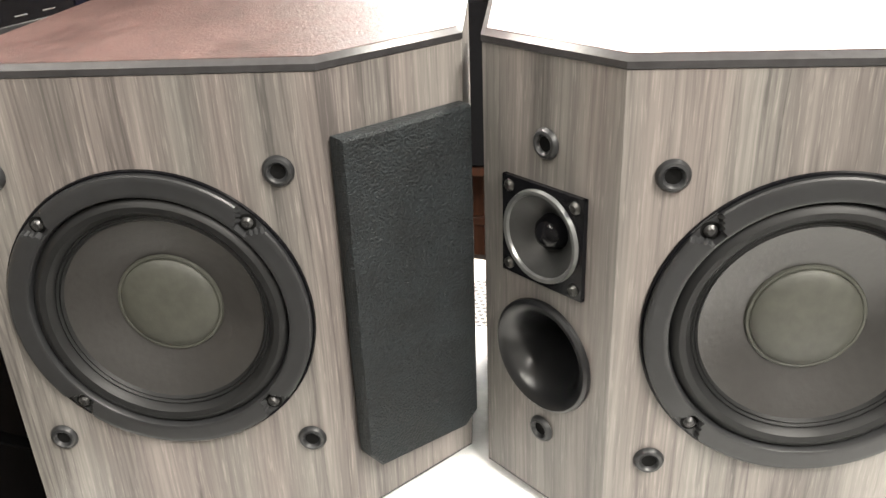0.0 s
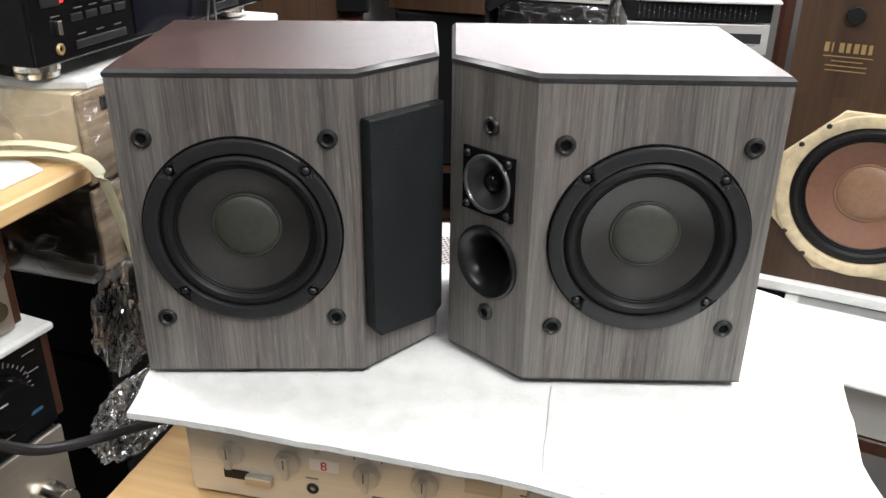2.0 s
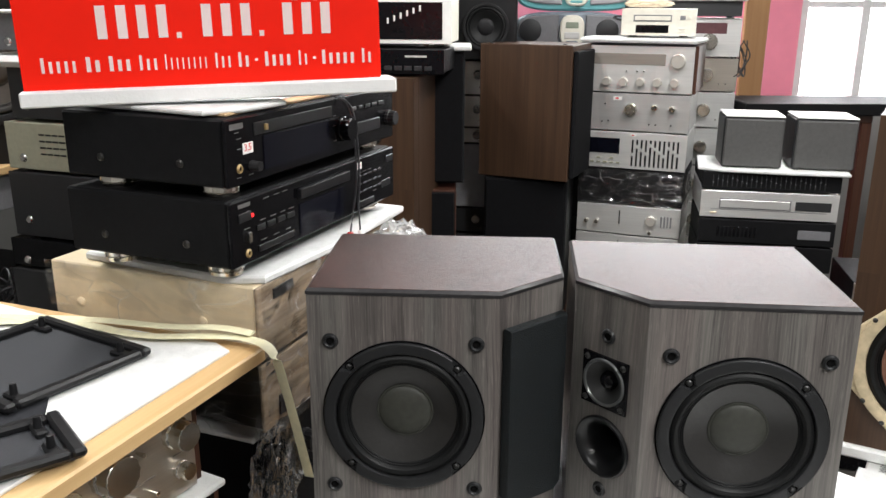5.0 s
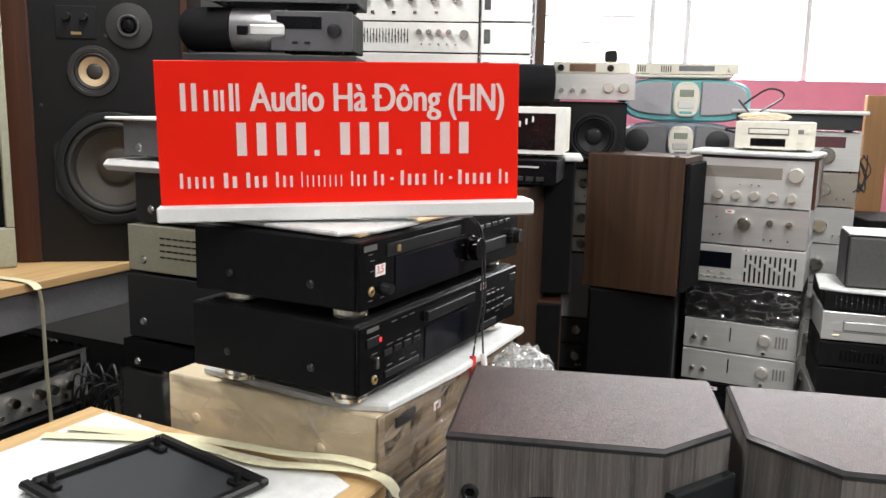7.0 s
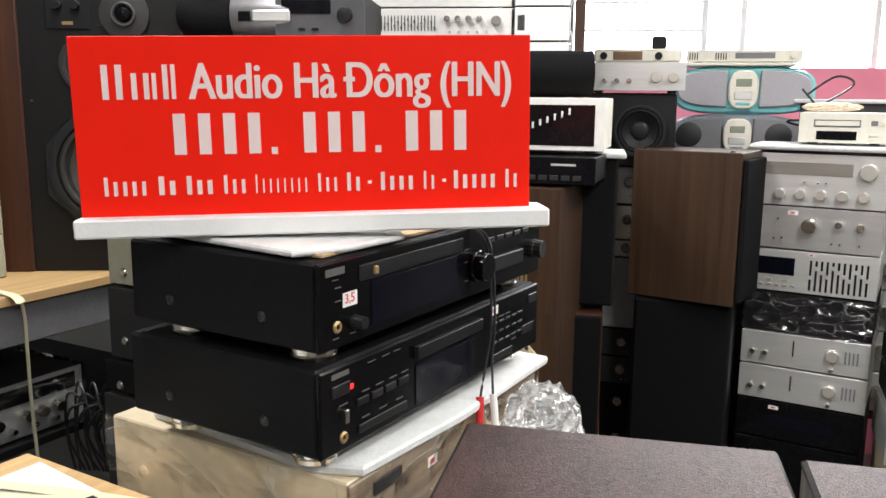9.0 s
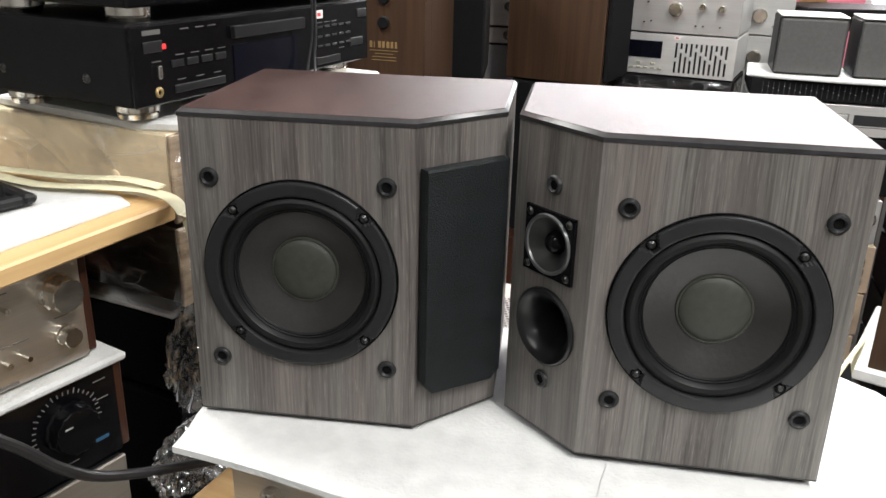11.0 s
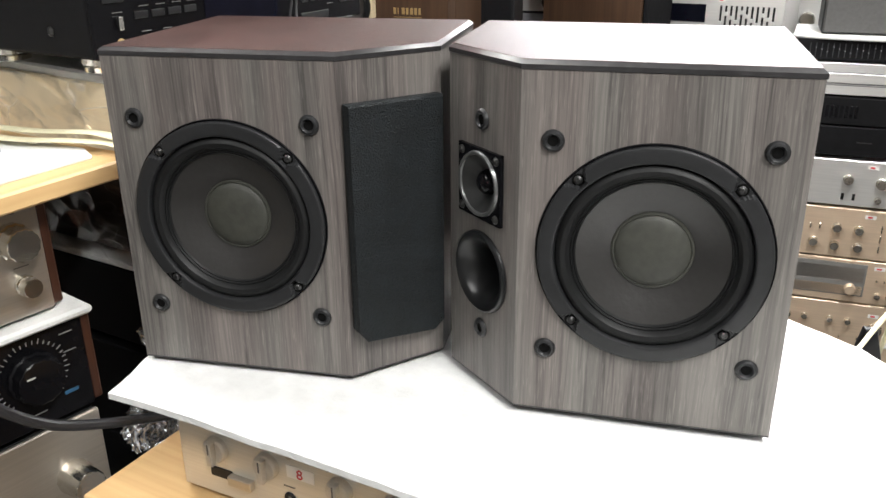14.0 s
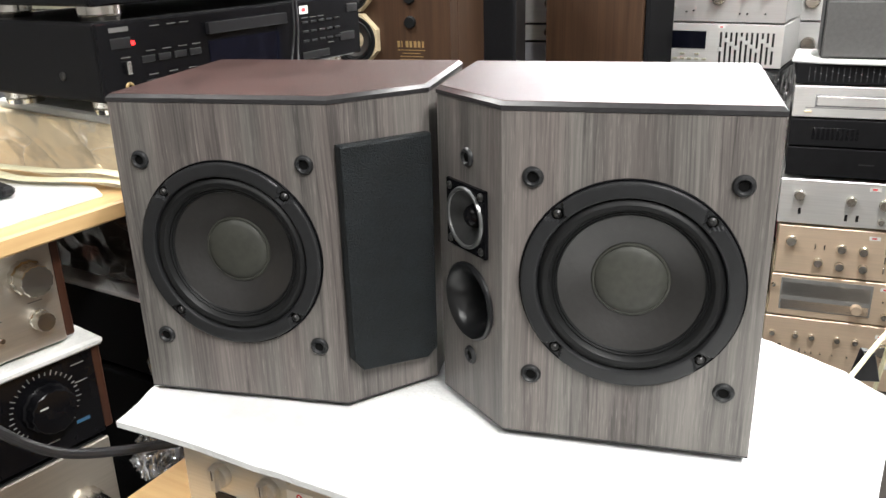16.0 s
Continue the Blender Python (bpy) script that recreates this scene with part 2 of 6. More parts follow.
SCREWBRIGHT = mat("grey_steel_screw", (0.06, 0.06, 0.058), 0.35, 0.9, 0.2, 300)
RING = mat("grey_ring", (0.13, 0.133, 0.133), 0.35, 0.6, 0.1, 200)
WHITEFOAM = mat("white_packing_foam", (0.70, 0.705, 0.695), 0.75, 0, 0.10, 48, bump=0.5, bump_scale=240, second=(0.76, 0.765, 0.755))
SIGNFOAM = mat("smooth_white_polystyrene", (0.80, 0.80, 0.79), 0.6, 0, 0.03, 60, bump=0.15, bump_scale=300)
SLATE = mat("slate_grey_case", (0.060, 0.061, 0.067), 0.42, 0, 0.1, 200, bump=0.06)
WARMCASE = mat("warm_grey_steel", (0.36, 0.31, 0.275), 0.5, 0.2, 0.08, 120)
STACKSILVER = mat("neutral_silver_front", (0.62, 0.62, 0.615), 0.34, 0.7, 0.06, 500, (0.02, 1, 1), 0.05)
SMOKED = mat("smoky_brown_steel", (0.030, 0.024, 0.018), 0.4, 0, 0.3, 60)
SILVER = mat("brushed_silver", (0.53, 0.49, 0.43), 0.32, 0.85, 0.07, 500, (0.02, 1, 1), 0.05)
AMPSILVER = mat("satin_silver_front", (0.66, 0.64, 0.595), 0.34, 0.55, 0.06, 500, (0.02, 1, 1), 0.05)
SILVERWHITE = mat("pale_silver", (0.70, 0.70, 0.685), 0.38, 0.62, 0.06, 400, (0.02, 1, 1), 0.04)
CHAMPAGNE = mat("champagne_metal", (0.66, 0.52, 0.38), 0.4, 0.4, 0.07, 300, (0.02, 1, 1), 0.05)
GOLD = mat("pale_gold_case", (0.76, 0.64, 0.45), 0.38, 0.15, 0.08, 60)
KNOB = mat("turned_aluminium", (0.70, 0.67, 0.61), 0.17, 1, 0.08, 700, (1, 0.03, 1), 0.05)
GREYKNOB = mat("satin_grey_knob", (0.60, 0.57, 0.52), 0.4, 0.6, 0.06, 300)
CASE = mat("black_painted_steel", (0.0098, 0.0099, 0.0107), 0.5, 0, 0.2, 500, bump=0.1, bump_scale=1500, spec=0.07)
GLOSSBLACK = mat("gloss_black_panel", (0.0045, 0.0045, 0.0055), 0.2, 0, 0.2, 60, bump=0.02, spec=0.17)
DARKGREY = mat("dark_grey_case", (0.017, 0.0175, 0.019), 0.5, 0, 0.12, 200, bump=0.1)
MIDGREY = mat("mid_grey_plastic", (0.17, 0.17, 0.18), 0.5, 0, 0.1, 200, bump=0.08)
BEIGE = mat("beige_grey_case", (0.31, 0.31, 0.23), 0.5, 0, 0.08, 120)
CREAM = mat("cream_frame", (0.52, 0.43, 0.28), 0.5, 0, 0.22, 60)
PEACH = mat("peach_cone", (0.165, 0.075, 0.045), 0.6, 0, 0.1, 120)
PINE = wood("pine_board", (0.42, 0.25, 0.10), (0.66, 0.46, 0.23), 0.45, 140, 16, "x", 0.1)
WALNUT = wood("walnut_veneer", (0.028, 0.0145, 0.0085), (0.074, 0.040, 0.022), 0.42, 240, 22, "z", 0.1)
DARKWOOD = wood("rosewood_side", (0.025, 0.010, 0.006), (0.075, 0.028, 0.015), 0.4, 240, 22, "z", 0.1)
WHITE = mat("white_plastic", (0.78, 0.77, 0.74), 0.45, 0, 0.05, 60)
CREAMWHITE = mat("ivory_plastic", (0.72, 0.69, 0.60), 0.45, 0, 0.06, 60)
GREYGRILLE = mat("grey_mesh", (0.36, 0.35, 0.375), 0.6, 0, 0.07, 900, bump=0.2, bump_scale=1200)
TEAL = mat("teal_plastic", (0.14, 0.42, 0.44), 0.4, 0, 0.08, 60)
RED = mat("red_sign_film", (0.90, 0.017, 0.006), 0.4, 0, 0.03, 20, bump=0.02, spec=0.12)
SIGNWHITE = mat("pinkish_white_letters", (0.82, 0.66, 0.64), 0.5, 0, 0.03, 60)
TAG = mat("white_sticker", (0.82, 0.80, 0.77), 0.5, 0, 0.04, 60)
INK = mat("red_ink", (0.62, 0.05, 0.06), 0.5, 0, 0.1, 60)
PRINT = mat("grey_print", (0.14, 0.13, 0.12), 0.5, 0, 0.1, 60)
PALEPRINT = mat("pale_print", (0.50, 0.49, 0.46), 0.5, 0, 0.1, 60)
GOLDPRINT = mat("gold_print", (0.36, 0.25, 0.11), 0.4, 0.4, 0.1, 60)
SCALEPRINT = mat("worn_grey_print", (0.20, 0.195, 0.185), 0.5, 0, 0.15, 60)
DIMPRINT = mat("dim_print", (0.10, 0.097, 0.094), 0.5, 0, 0.1, 60)
DECKBUTTON = mat("black_button", (0.011, 0.011, 0.012), 0.35, 0, 0.1, 60, spec=0.3)
DECKTRAY = mat("dark_tray_front", (0.012, 0.012, 0.0135), 0.3, 0, 0.1, 60, spec=0.35)
BROWNPANEL = wood("brown_panel", (0.26, 0.13, 0.055), (0.36, 0.20, 0.09), 0.5, 140, 16, "z", 0.1)
CARD = mat("brown_cardboard", (0.42, 0.29, 0.16), 0.8, 0, 0.1, 80)
STRAP = mat("pale_yellow_strap", (0.70, 0.66, 0.45), 0.55, 0, 0.08, 120, bump=0.2)
CABLE = mat("black_cable", (0.02, 0.02, 0.022), 0.4, 0, 0.2, 120)
REDPLUG = mat("red_plug", (0.6, 0.03, 0.025), 0.4, 0, 0.1, 100)
GREEN = mat("green_sticker", (0.05, 0.62, 0.12), 0.5, 0, 0.1, 60)
LED = mat("red_led", (0.9, 0.02, 0.02), 0.3, 0, 0.0, 10, bump=0, emit=2.0)
BLUEGLASS = mat("blue_black_display", (0.004, 0.0045, 0.009), 0.15, 0, 0.3, 60, bump=0, spec=0.25)
GREENLCD = mat("grey_lcd", (0.25, 0.28, 0.22), 0.25, 0, 0.1, 60, bump=0)
DIAL = mat("tuner_dial_glass", (0.28, 0.255, 0.225), 0.2, 0.3, 0.15, 60, (0.05, 1, 1), 0)
FILM = clear("clear_wrap", 0.1, (1, 1, 1), 0.35, 14.0, 0.03)
BAG = crinkle("crinkled_bag", 28.0, 0.035, 0.5, 0.11, (1, 1, 0.35), 0.07)
WHITEBAG = crinkle("milky_crinkled_bag", 30.0, 0.10, 0.55, 0.06, (1, 1, 1), 0.16, 0.16)
SPARSE = crinkle("creased_amplifier_film", 34.0, 0.03, 0.28, 0.04, (0.5, 0.5, 0.9), 0.1)
# wall paint made darker than white to cut the bounce light
WALLPAINT = mat("darkened_wall_paint", (0.24, 0.237, 0.228), 0.7, 0, 0.04, 12, bump=0.15, bump_scale=90)
PINK = mat("pink_wall_paint", (0.86, 0.27, 0.37), 0.7, 0, 0.05, 12, bump=0.1, bump_scale=90)
# floor colour lowered as well, against light bounced from below
FLOORTILE = mat("grey_floor_tile", (0.07, 0.064, 0.058), 0.35, 0, 0.1, 12)
FRAMEPAINT = mat("white_window_paint", (0.85, 0.85, 0.85), 0.5, 0, 0.06, 60)
DAY = mat("overcast_daylight", (1.0, 1.0, 1.0), 1, 0, 0.0, 1, bump=0, emit=5.0)
FLYER = mat("grey_paper", (0.32, 0.32, 0.34), 0.6, 0, 0.08, 60)
BLACKFABRIC = mat("black_grille_cloth", (0.0062, 0.0062, 0.0072), 0.85, 0, 0.4, 900, bump=0.5, bump_scale=1300, spec=0.12)

# ---- building blocks ----
def box(bm, x0, x1, y0, y1, z0, z1, b=0.0):
    """A box with bevelled edges."""
    c, h = ((x0 + x1) / 2, (y0 + y1) / 2, (z0 + z1) / 2), ((x1 - x0) / 2, (y1 - y0) / 2, (z1 - z0) / 2)
    b = min(b, 0.45 * min(h) * 2)
    if b <= 0:
        v = {s: bm.verts.new([c[i] + s[i] * h[i] for i in range(3)]) for s in SIGNS}
        for a in range(3):
            for s in (-1, 1):
                bm.faces.new([v[q] for q in ring(a, s)])
        return
    v = {}
    for s in SIGNS:
        for a in range(3):
            v[s, a] = bm.verts.new([c[i] + s[i] * (h[i] - (0 if i == a else b)) for i in range(3)])
    for a in range(3):
        for s in (-1, 1):
            bm.faces.new([v[q, a] for q in ring(a, s)])
    for a, e in ((0, 1), (0, 2), (1, 2)):
        k = 3 - a - e
        for sa in (-1, 1):
            for se in (-1, 1):
                p, q = [0, 0, 0], [0, 0, 0]
                p[a] = q[a] = sa
                p[e] = q[e] = se
                p[k], q[k] = -1, 1
                p, q = tuple(p), tuple(q)
                bm.faces.new((v[p, a], v[q, a], v[q, e], v[p, e]))
    for s in SIGNS:
        bm.faces.new((v[s, 0], v[s, 1], v[s, 2]))


SIGNS = [(x, y, z) for x in (-1, 1) for y in (-1, 1) for z in (-1, 1)]


def ring(axis, s):
    out = []
    for p, q in ((-1, -1), (1, -1), (1, 1), (-1, 1)):
        t = [0, 0, 0]
        t[axis], t[(axis + 1) % 3], t[(axis + 2) % 3] = s, p, q
        out.append(tuple(t))
    return out


def lathe(bm, cx, cz, prof, n=32, cy=0.0, axis="y", flute=0.0):
    """Turns a profile of (radius, depth) about an axis through (cx, cy, cz); depth runs along the axis."""
    rows = []
    for r, d in prof:
        row = []
        for i in range(n):
            a = 2 * math.pi * i / n
            q = r * (1 - (flute if i % 2 else 0))
            u, w = q * math.cos(a), q * math.sin(a)
            row.append(bm.verts.new((cx + u, cy + d, cz + w) if axis == "y" else (cx + u, cy + w, cz + d) if axis == "z" else (cx + d, cy + u, cz + w)))
        rows.append(row)
    for p, q in zip(rows, rows[1:]):
        for i in range(n):
            bm.faces.new((p[i], p[(i + 1) % n], q[(i + 1) % n], q[i]))


def prism(bm, poly, z0, z1, b=0.0):
    """An upright prism on a plan polygon, with bevelled top and bottom rims."""
    cx, cy = sum(p[0] for p in poly) / len(poly), sum(p[1] for p in poly) / len(poly)
    def row(z, inset):
        out = []
        for x, y in poly:
            d = math.hypot(x - cx, y - cy)
            f = (d - inset) / d
            out.append(bm.verts.new((cx + (x - cx) * f, cy + (y - cy) * f, z)))
        return out
    rows = [row(z0, b), row(z0 + b, 0), row(z1 - b, 0), row(z1, b)] if b else [row(z0, 0), row(z1, 0)]
    n = len(poly)
    for p, q in zip(rows, rows[1:]):
        for i in range(n):
            bm.faces.new((p[i], p[(i + 1) % n], q[(i + 1) % n], q[i]))
    bm.faces.new(rows[0]), bm.faces.new(rows[-1])


def slab(bm, poly, y0, y1, b=0.0):
    """A flat plate on an outline in x and z, from y0 in front to y1 behind."""
    start = len(bm.verts)
    prism(bm, poly, y0, y1, b)
    bm.verts.ensure_lookup_table()
    for v in bm.verts[start:]:
        x, z, y = v.co
        v.co = (x, y, z)


def sweep(bm, pts, r, n=8, flat=1.0):
    """A round or flat cord along points."""
    pts = [Vector(p) for p in pts]
    fine = []
    for i in range(len(pts) - 1):
        p0, p1, p2, p3 = pts[max(i - 1, 0)], pts[i], pts[i + 1], pts[min(i + 2, len(pts) - 1)]
        for s in range(6):
            t = s / 6
            fine.append(0.5 * ((2 * p1) + (p2 - p0) * t + (2 * p0 - 5 * p1 + 4 * p2 - p3) * t * t + (3 * p1 - p0 - 3 * p2 + p3) * t ** 3))
    fine.append(pts[-1])
    rows = []
    for i, p in enumerate(fine):
        d = (fine[min(i + 1, len(fine) - 1)] - fine[max(i - 1, 0)]).normalized()
        up = Vector((0, 0, 1)) if abs(d.z) < 0.9 else Vector((0.6, 0.8, 0))
        side = d.cross(up).normalized()
        up = side.cross(d)
        rows.append([bm.verts.new(p + side * (r * math.cos(2 * math.pi * k / n)) + up * (r * flat * math.sin(2 * math.pi * k / n))) for k in range(n)])
    for p, q in zip(rows, rows[1:]):
        for k in range(n):
            bm.faces.new((p[k], p[(k + 1) % n], q[(k + 1) % n], q[k]))
    bm.faces.new(rows[0]), bm.faces.new(rows[-1])


def mesh_of(name, bm, material, sharp=32):
    bmesh.ops.recalc_face_normals(bm, faces=bm.faces[:])
    for v in bm.verts:
        v.co *= K
    me = bpy.data.meshes.new(name)
    bm.to_mesh(me)
    bm.free()
    me.materials.append(material)
    me.polygons.foreach_set("use_smooth", [True] * len(me.polygons))
    me.set_sharp_from_angle(angle=radians(sharp))
    return me


def part(name, bm, material, parent=None, label="", loc=None):
    ob = new(name, mesh_of(name, bm, material) if isinstance(bm, bmesh.types.BMesh) else bm)
    ob.parent = parent
    if loc:
        ob.location = [K * c for c in loc]
    return tagged(ob, label)


def thing(name, m, label, category, group=""):
    ob = new(name)
    ob.matrix_world = m
    ob.empty_display_size = 0.05
    return tagged(ob, label, category, group)


def solo(name, bm, material, m, label, category, group="", kind=""):
    ob = new(name, mesh_of(name, bm, material))
    ob.matrix_world = m
    return tagged(ob, label, category, group, kind)


def B():
    return bmesh.new()


def boxed(*a):
    bm = B()
    box(bm, *a)
    return bm


def turned(*a, **k):
    bm = B()
    lathe(bm, *a, **k)
    return bm


SHARED = {}


def shared(key, make, material):
    """One mesh for all alike pieces."""
    if (key, material.name) not in SHARED:
        SHARED[key, material.name] = mesh_of(key[0], make(), material)
    return SHARED[key, material.name]


def knob_mesh(r, d, material):
    def make():
        bm = B()
        lathe(bm, 0, 0, [(0, -d), (r * 0.86, -d), (r * 0.9, -d * 0.96), (r * 0.92, -d * 0.35), (r, -d * 0.28), (r, 0)], 28, flute=0.06)
        return bm
    return shared(("knob", r, d), make, material)


def pointer_mesh(r, d, material):
    """A round skirted knob with a raised pointer grip."""
    def make():
        bm = B()
        lathe(bm, 0, 0, [(0, -d * 0.55), (r * 0.9, -d * 0.55), (r, -d * 0.4), (r, 0)], 28)
        slab(bm, [(-r * 0.3, r * 0.92), (r * 0.3, r * 0.92), (r * 0.22, -r * 1.02), (-r * 0.22, -r * 1.02)], -d, -d * 0.3, 0.001)
        return bm
    return shared(("knob", r, d, 1), make, material)


def small_box(name, w, h, d, material, b=0.0008):
    return shared((name, w, h, d), lambda: boxed(-w / 2, w / 2, -d, 0, -h / 2, h / 2, b), material)


def lever_mesh(material):
    def make():
        bm = B()
        lathe(bm, 0, 0, [(0, -0.012), (0.0028, -0.012), (0.002, 0)], 10)
        return bm
    return shared(("lever",), make, material)


def controls(e, w, h, items, front=0.0):
    """Puts knobs, buttons, displays, levers, jacks, stickers and print on a front of that size."""
    for kind, fx, fz, *a in items:
        p = (fx * w, front, fz * h)
        if kind == "k":
            part("knob", knob_mesh(*a), None, e, loc=p)
        elif kind == "p":
            kn = part("knob", pointer_mesh(*a), None, e, loc=p)
            part("pointer_mark", small_box("pointer_mark", 0.0013, a[0] * 0.85, 0.0005, PRINT, 0.0), None, kn, loc=(0, -a[1], a[0] * 0.45))
        elif kind == "b":
            bw, bh, bd, bmat = a
            part("button", small_box("button", bw, bh, bd, bmat), None, e, loc=p)
        elif kind == "d":
            bw, bh, bmat = a
            part("display", small_box("display", bw, bh, 0.0015, bmat, 0.0004), None, e, loc=p)
        elif kind == "s":
            part("lever", lever_mesh(a[0]), None, e, loc=p)
        elif kind == "j":
            part("jack", shared(("jack",), lambda: turned(0, 0, [(0.0028, 0.002), (0.0028, -0.002), (0.0045, -0.0025), (0.006, -0.001), (0.006, 0)], 20), a[0]), None, e, loc=p)
        elif kind == "t":
            bw, bh = a[:2]
            part("price_sticker", small_box("sticker", bw, bh, 0.0008, TAG, 0.0002), None, e, "white price sticker with red ink", loc=p)
            part("ink_mark", small_box("ink", bw * 0.42, bh * 0.42, 0.001, INK, 0.0), None, e, loc=(p[0] - bw * 0.05, p[1] - 0.0002, p[2])) if len(a) < 3 else None
        elif kind == "l":
            bw, bh, bmat = a
            part("print", small_box("print", bw, bh, 0.0006, bmat, 0.0), None, e, loc=p)


def unit(name, m, w, h, d, face, case, label, category, items=(), group="", foot=0.008, cheek=None, face_t=0.006, top_vent=False, lip=0.0):
    """A hi-fi component: steel case, front plate, feet and its controls. Origin: lower left corner of the front."""
    e = thing(name, m, label, category, group)
    part("case", boxed(0.002, w - 0.002, face_t, d, foot, h, 0.002), case, e)
    part("faceplate", boxed(0, w, 0, face_t, foot * 0.6, h + lip, 0.0015), face, e)
    for fx in (0.04, w - 0.04):
        for fy in (0.04, d - 0.04):
            part("foot", shared(("foot", foot), lambda: turned(0, 0, [(0.014, 0), (0.016, foot), (0, foot)], 16, axis="z"), BLACK), None, e, loc=(fx, fy, 0))
    if cheek:
        for x0 in (-0.012, w):
            part("side_panel", boxed(x0, x0 + 0.012, 0.004, d, foot * 0.7, h + 0.002, 0.002), cheek, e)
    if top_vent:
        bm = B()
        for i in range(int((w - 0.06) / 0.0062)):
            for j in range(int((d - 0.08) / 0.0062)):
                x, y = 0.03 + i * 0.0062 + (j % 2) * 0.0031, 0.04 + j * 0.0062
                bm.faces.new([bm.verts.new((x + 0.0025 * math.cos(k * math.pi / 3), y + 0.0025 * math.sin(k * math.pi / 3), h + 0.0005)) for k in range(6)])
        tagged(part("vent_hole", bm, BLACK, e), kind="stuff")
    controls(e, w, h, items)
    return e


def screw(e, loc, r=0.004, material=None, name="screw"):
    def make():
        bm = B()
        lathe(bm, 0, 0, [(0, -0.0022), (r * 0.55, -0.0022), (r, -0.0008), (r, 0)], 16)
        box(bm, -r * 0.6, r * 0.6, -0.0026, -0.002, -r * 0.1, r * 0.1)
        box(bm, -r * 0.1, r * 0.1, -0.0026, -0.002, -r * 0.6, r * 0.6)
        return bm
    return part(name, shared(("screw", r), make, material or SCREW), None, e, loc=loc)

# ---- the room ----
X0, X1, Y0, Y1, Z0, Z1 = -2.7, 2.6, -2.4, 3.7, -LIFT, 2.75


def structure(name, bm, material, label):
    return solo(name, bm, material, at(0, 0, 0), label, name.split("_")[0], kind="structure")


structure("floor", boxed(X0 - 0.2, X1 + 0.2, Y0 - 0.2, Y1 + 0.2, Z0 - 0.1, Z0), FLOORTILE, "grey tiled shop floor")
structure("ceiling", boxed(X0 - 0.2, X1 + 0.2, Y0 - 0.2, Y1 + 0.2, Z1, Z1 + 0.1), WALLPAINT, "ceiling in darkened paint")
structure("wall_west", boxed(X0 - 0.15, X0, Y0 - 0.15, Y1 + 0.15, Z0, Z1), WALLPAINT, "plain wall in darkened paint")
structure("wall_east", boxed(X1, X1 + 0.15, Y0 - 0.15, Y1 + 0.15, Z0, Z1), WALLPAINT, "plain wall in darkened paint")
structure("wall_south", boxed(X0, X1, Y0 - 0.15, Y0, Z0, Z1), WALLPAINT, "plain wall in darkened paint")
# north wall: a wide window over a pink sill wall, and a tall glazed opening beside it
WX0, WX1, SILL, HEAD, DX0, DX1 = -0.16, 1.6, 1.62, 2.6, 1.62, 2.4
bm = B()
box(bm, X0, WX0, Y1, Y1 + 0.15, Z0, Z1)
box(bm, WX0, DX1, Y1, Y1 + 0.15, HEAD, Z1)
box(bm, DX1, X1, Y1, Y1 + 0.15, Z0, Z1)
box(bm, DX0, DX1, Y1, Y1 + 0.15, Z0, 0.95)
structure("wall_north", bm, WALLPAINT, "wall in darkened paint round the bright windows")
structure("wall_sill", boxed(WX0, DX0, Y1, Y1 + 0.15, Z0, SILL), PINK, "pink painted wall below the window")
win = tagged(thing("window_1", at(0, 0, 0), "tall grey-framed window full of daylight", "window"), kind="structure")
for x in (WX0 + 0.02, 0.40, 0.56, 1.1, WX1 - 0.02):
    part("mullion", boxed(x - 0.012, x + 0.012, Y1 + 0.05, Y1 + 0.09, SILL, HEAD, 0.003), FRAMEPAINT, win)
for z in (SILL + 0.02, 1.78, 1.9, 2.02, 2.14, HEAD - 0.02):
    part("rail", boxed(WX0, 0.40, Y1 + 0.055, Y1 + 0.075, z - 0.004, z + 0.004, 0.0015), FRAMEPAINT, win)
win = tagged(thing("window_2", at(0, 0, 0), "white-framed glazed opening full of daylight", "window"), kind="structure")
for x in (DX0 + 0.03, 1.95, DX1 - 0.03):
    part("mullion", boxed(x - 0.02, x + 0.02, Y1 + 0.04, Y1 + 0.09, 0.95, HEAD, 0.003), FRAMEPAINT, win)
part("rail", boxed(DX0, DX1, Y1 + 0.045, Y1 + 0.085, 1.45, 1.48, 0.003), FRAMEPAINT, win)
tagged(solo("backdrop", boxed(-1.5, 4.0, Y1 + 0.9, Y1 + 0.92, 0, 4.0), DAY, at(0, 0, 0), "bright overcast daylight outside", "sky"), kind="structure")
# housings added for the assumed tubes, out of view
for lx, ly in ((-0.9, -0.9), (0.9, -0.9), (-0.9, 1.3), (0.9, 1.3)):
    e = thing("unseen_ceiling_light", at(lx, ly, 2.70), "assumed white fluorescent batten light on the ceiling, out of view", "lamp", "ceiling lights")
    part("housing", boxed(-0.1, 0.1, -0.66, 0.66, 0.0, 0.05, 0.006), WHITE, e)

# ---- the pair of loudspeakers ----
FW, CH, CA, SD, SH = 0.198, 0.094, 44.0, 0.212, 0.279
CX, CY = FW + CH * math.cos(radians(CA)), CH * math.sin(radians(CA))


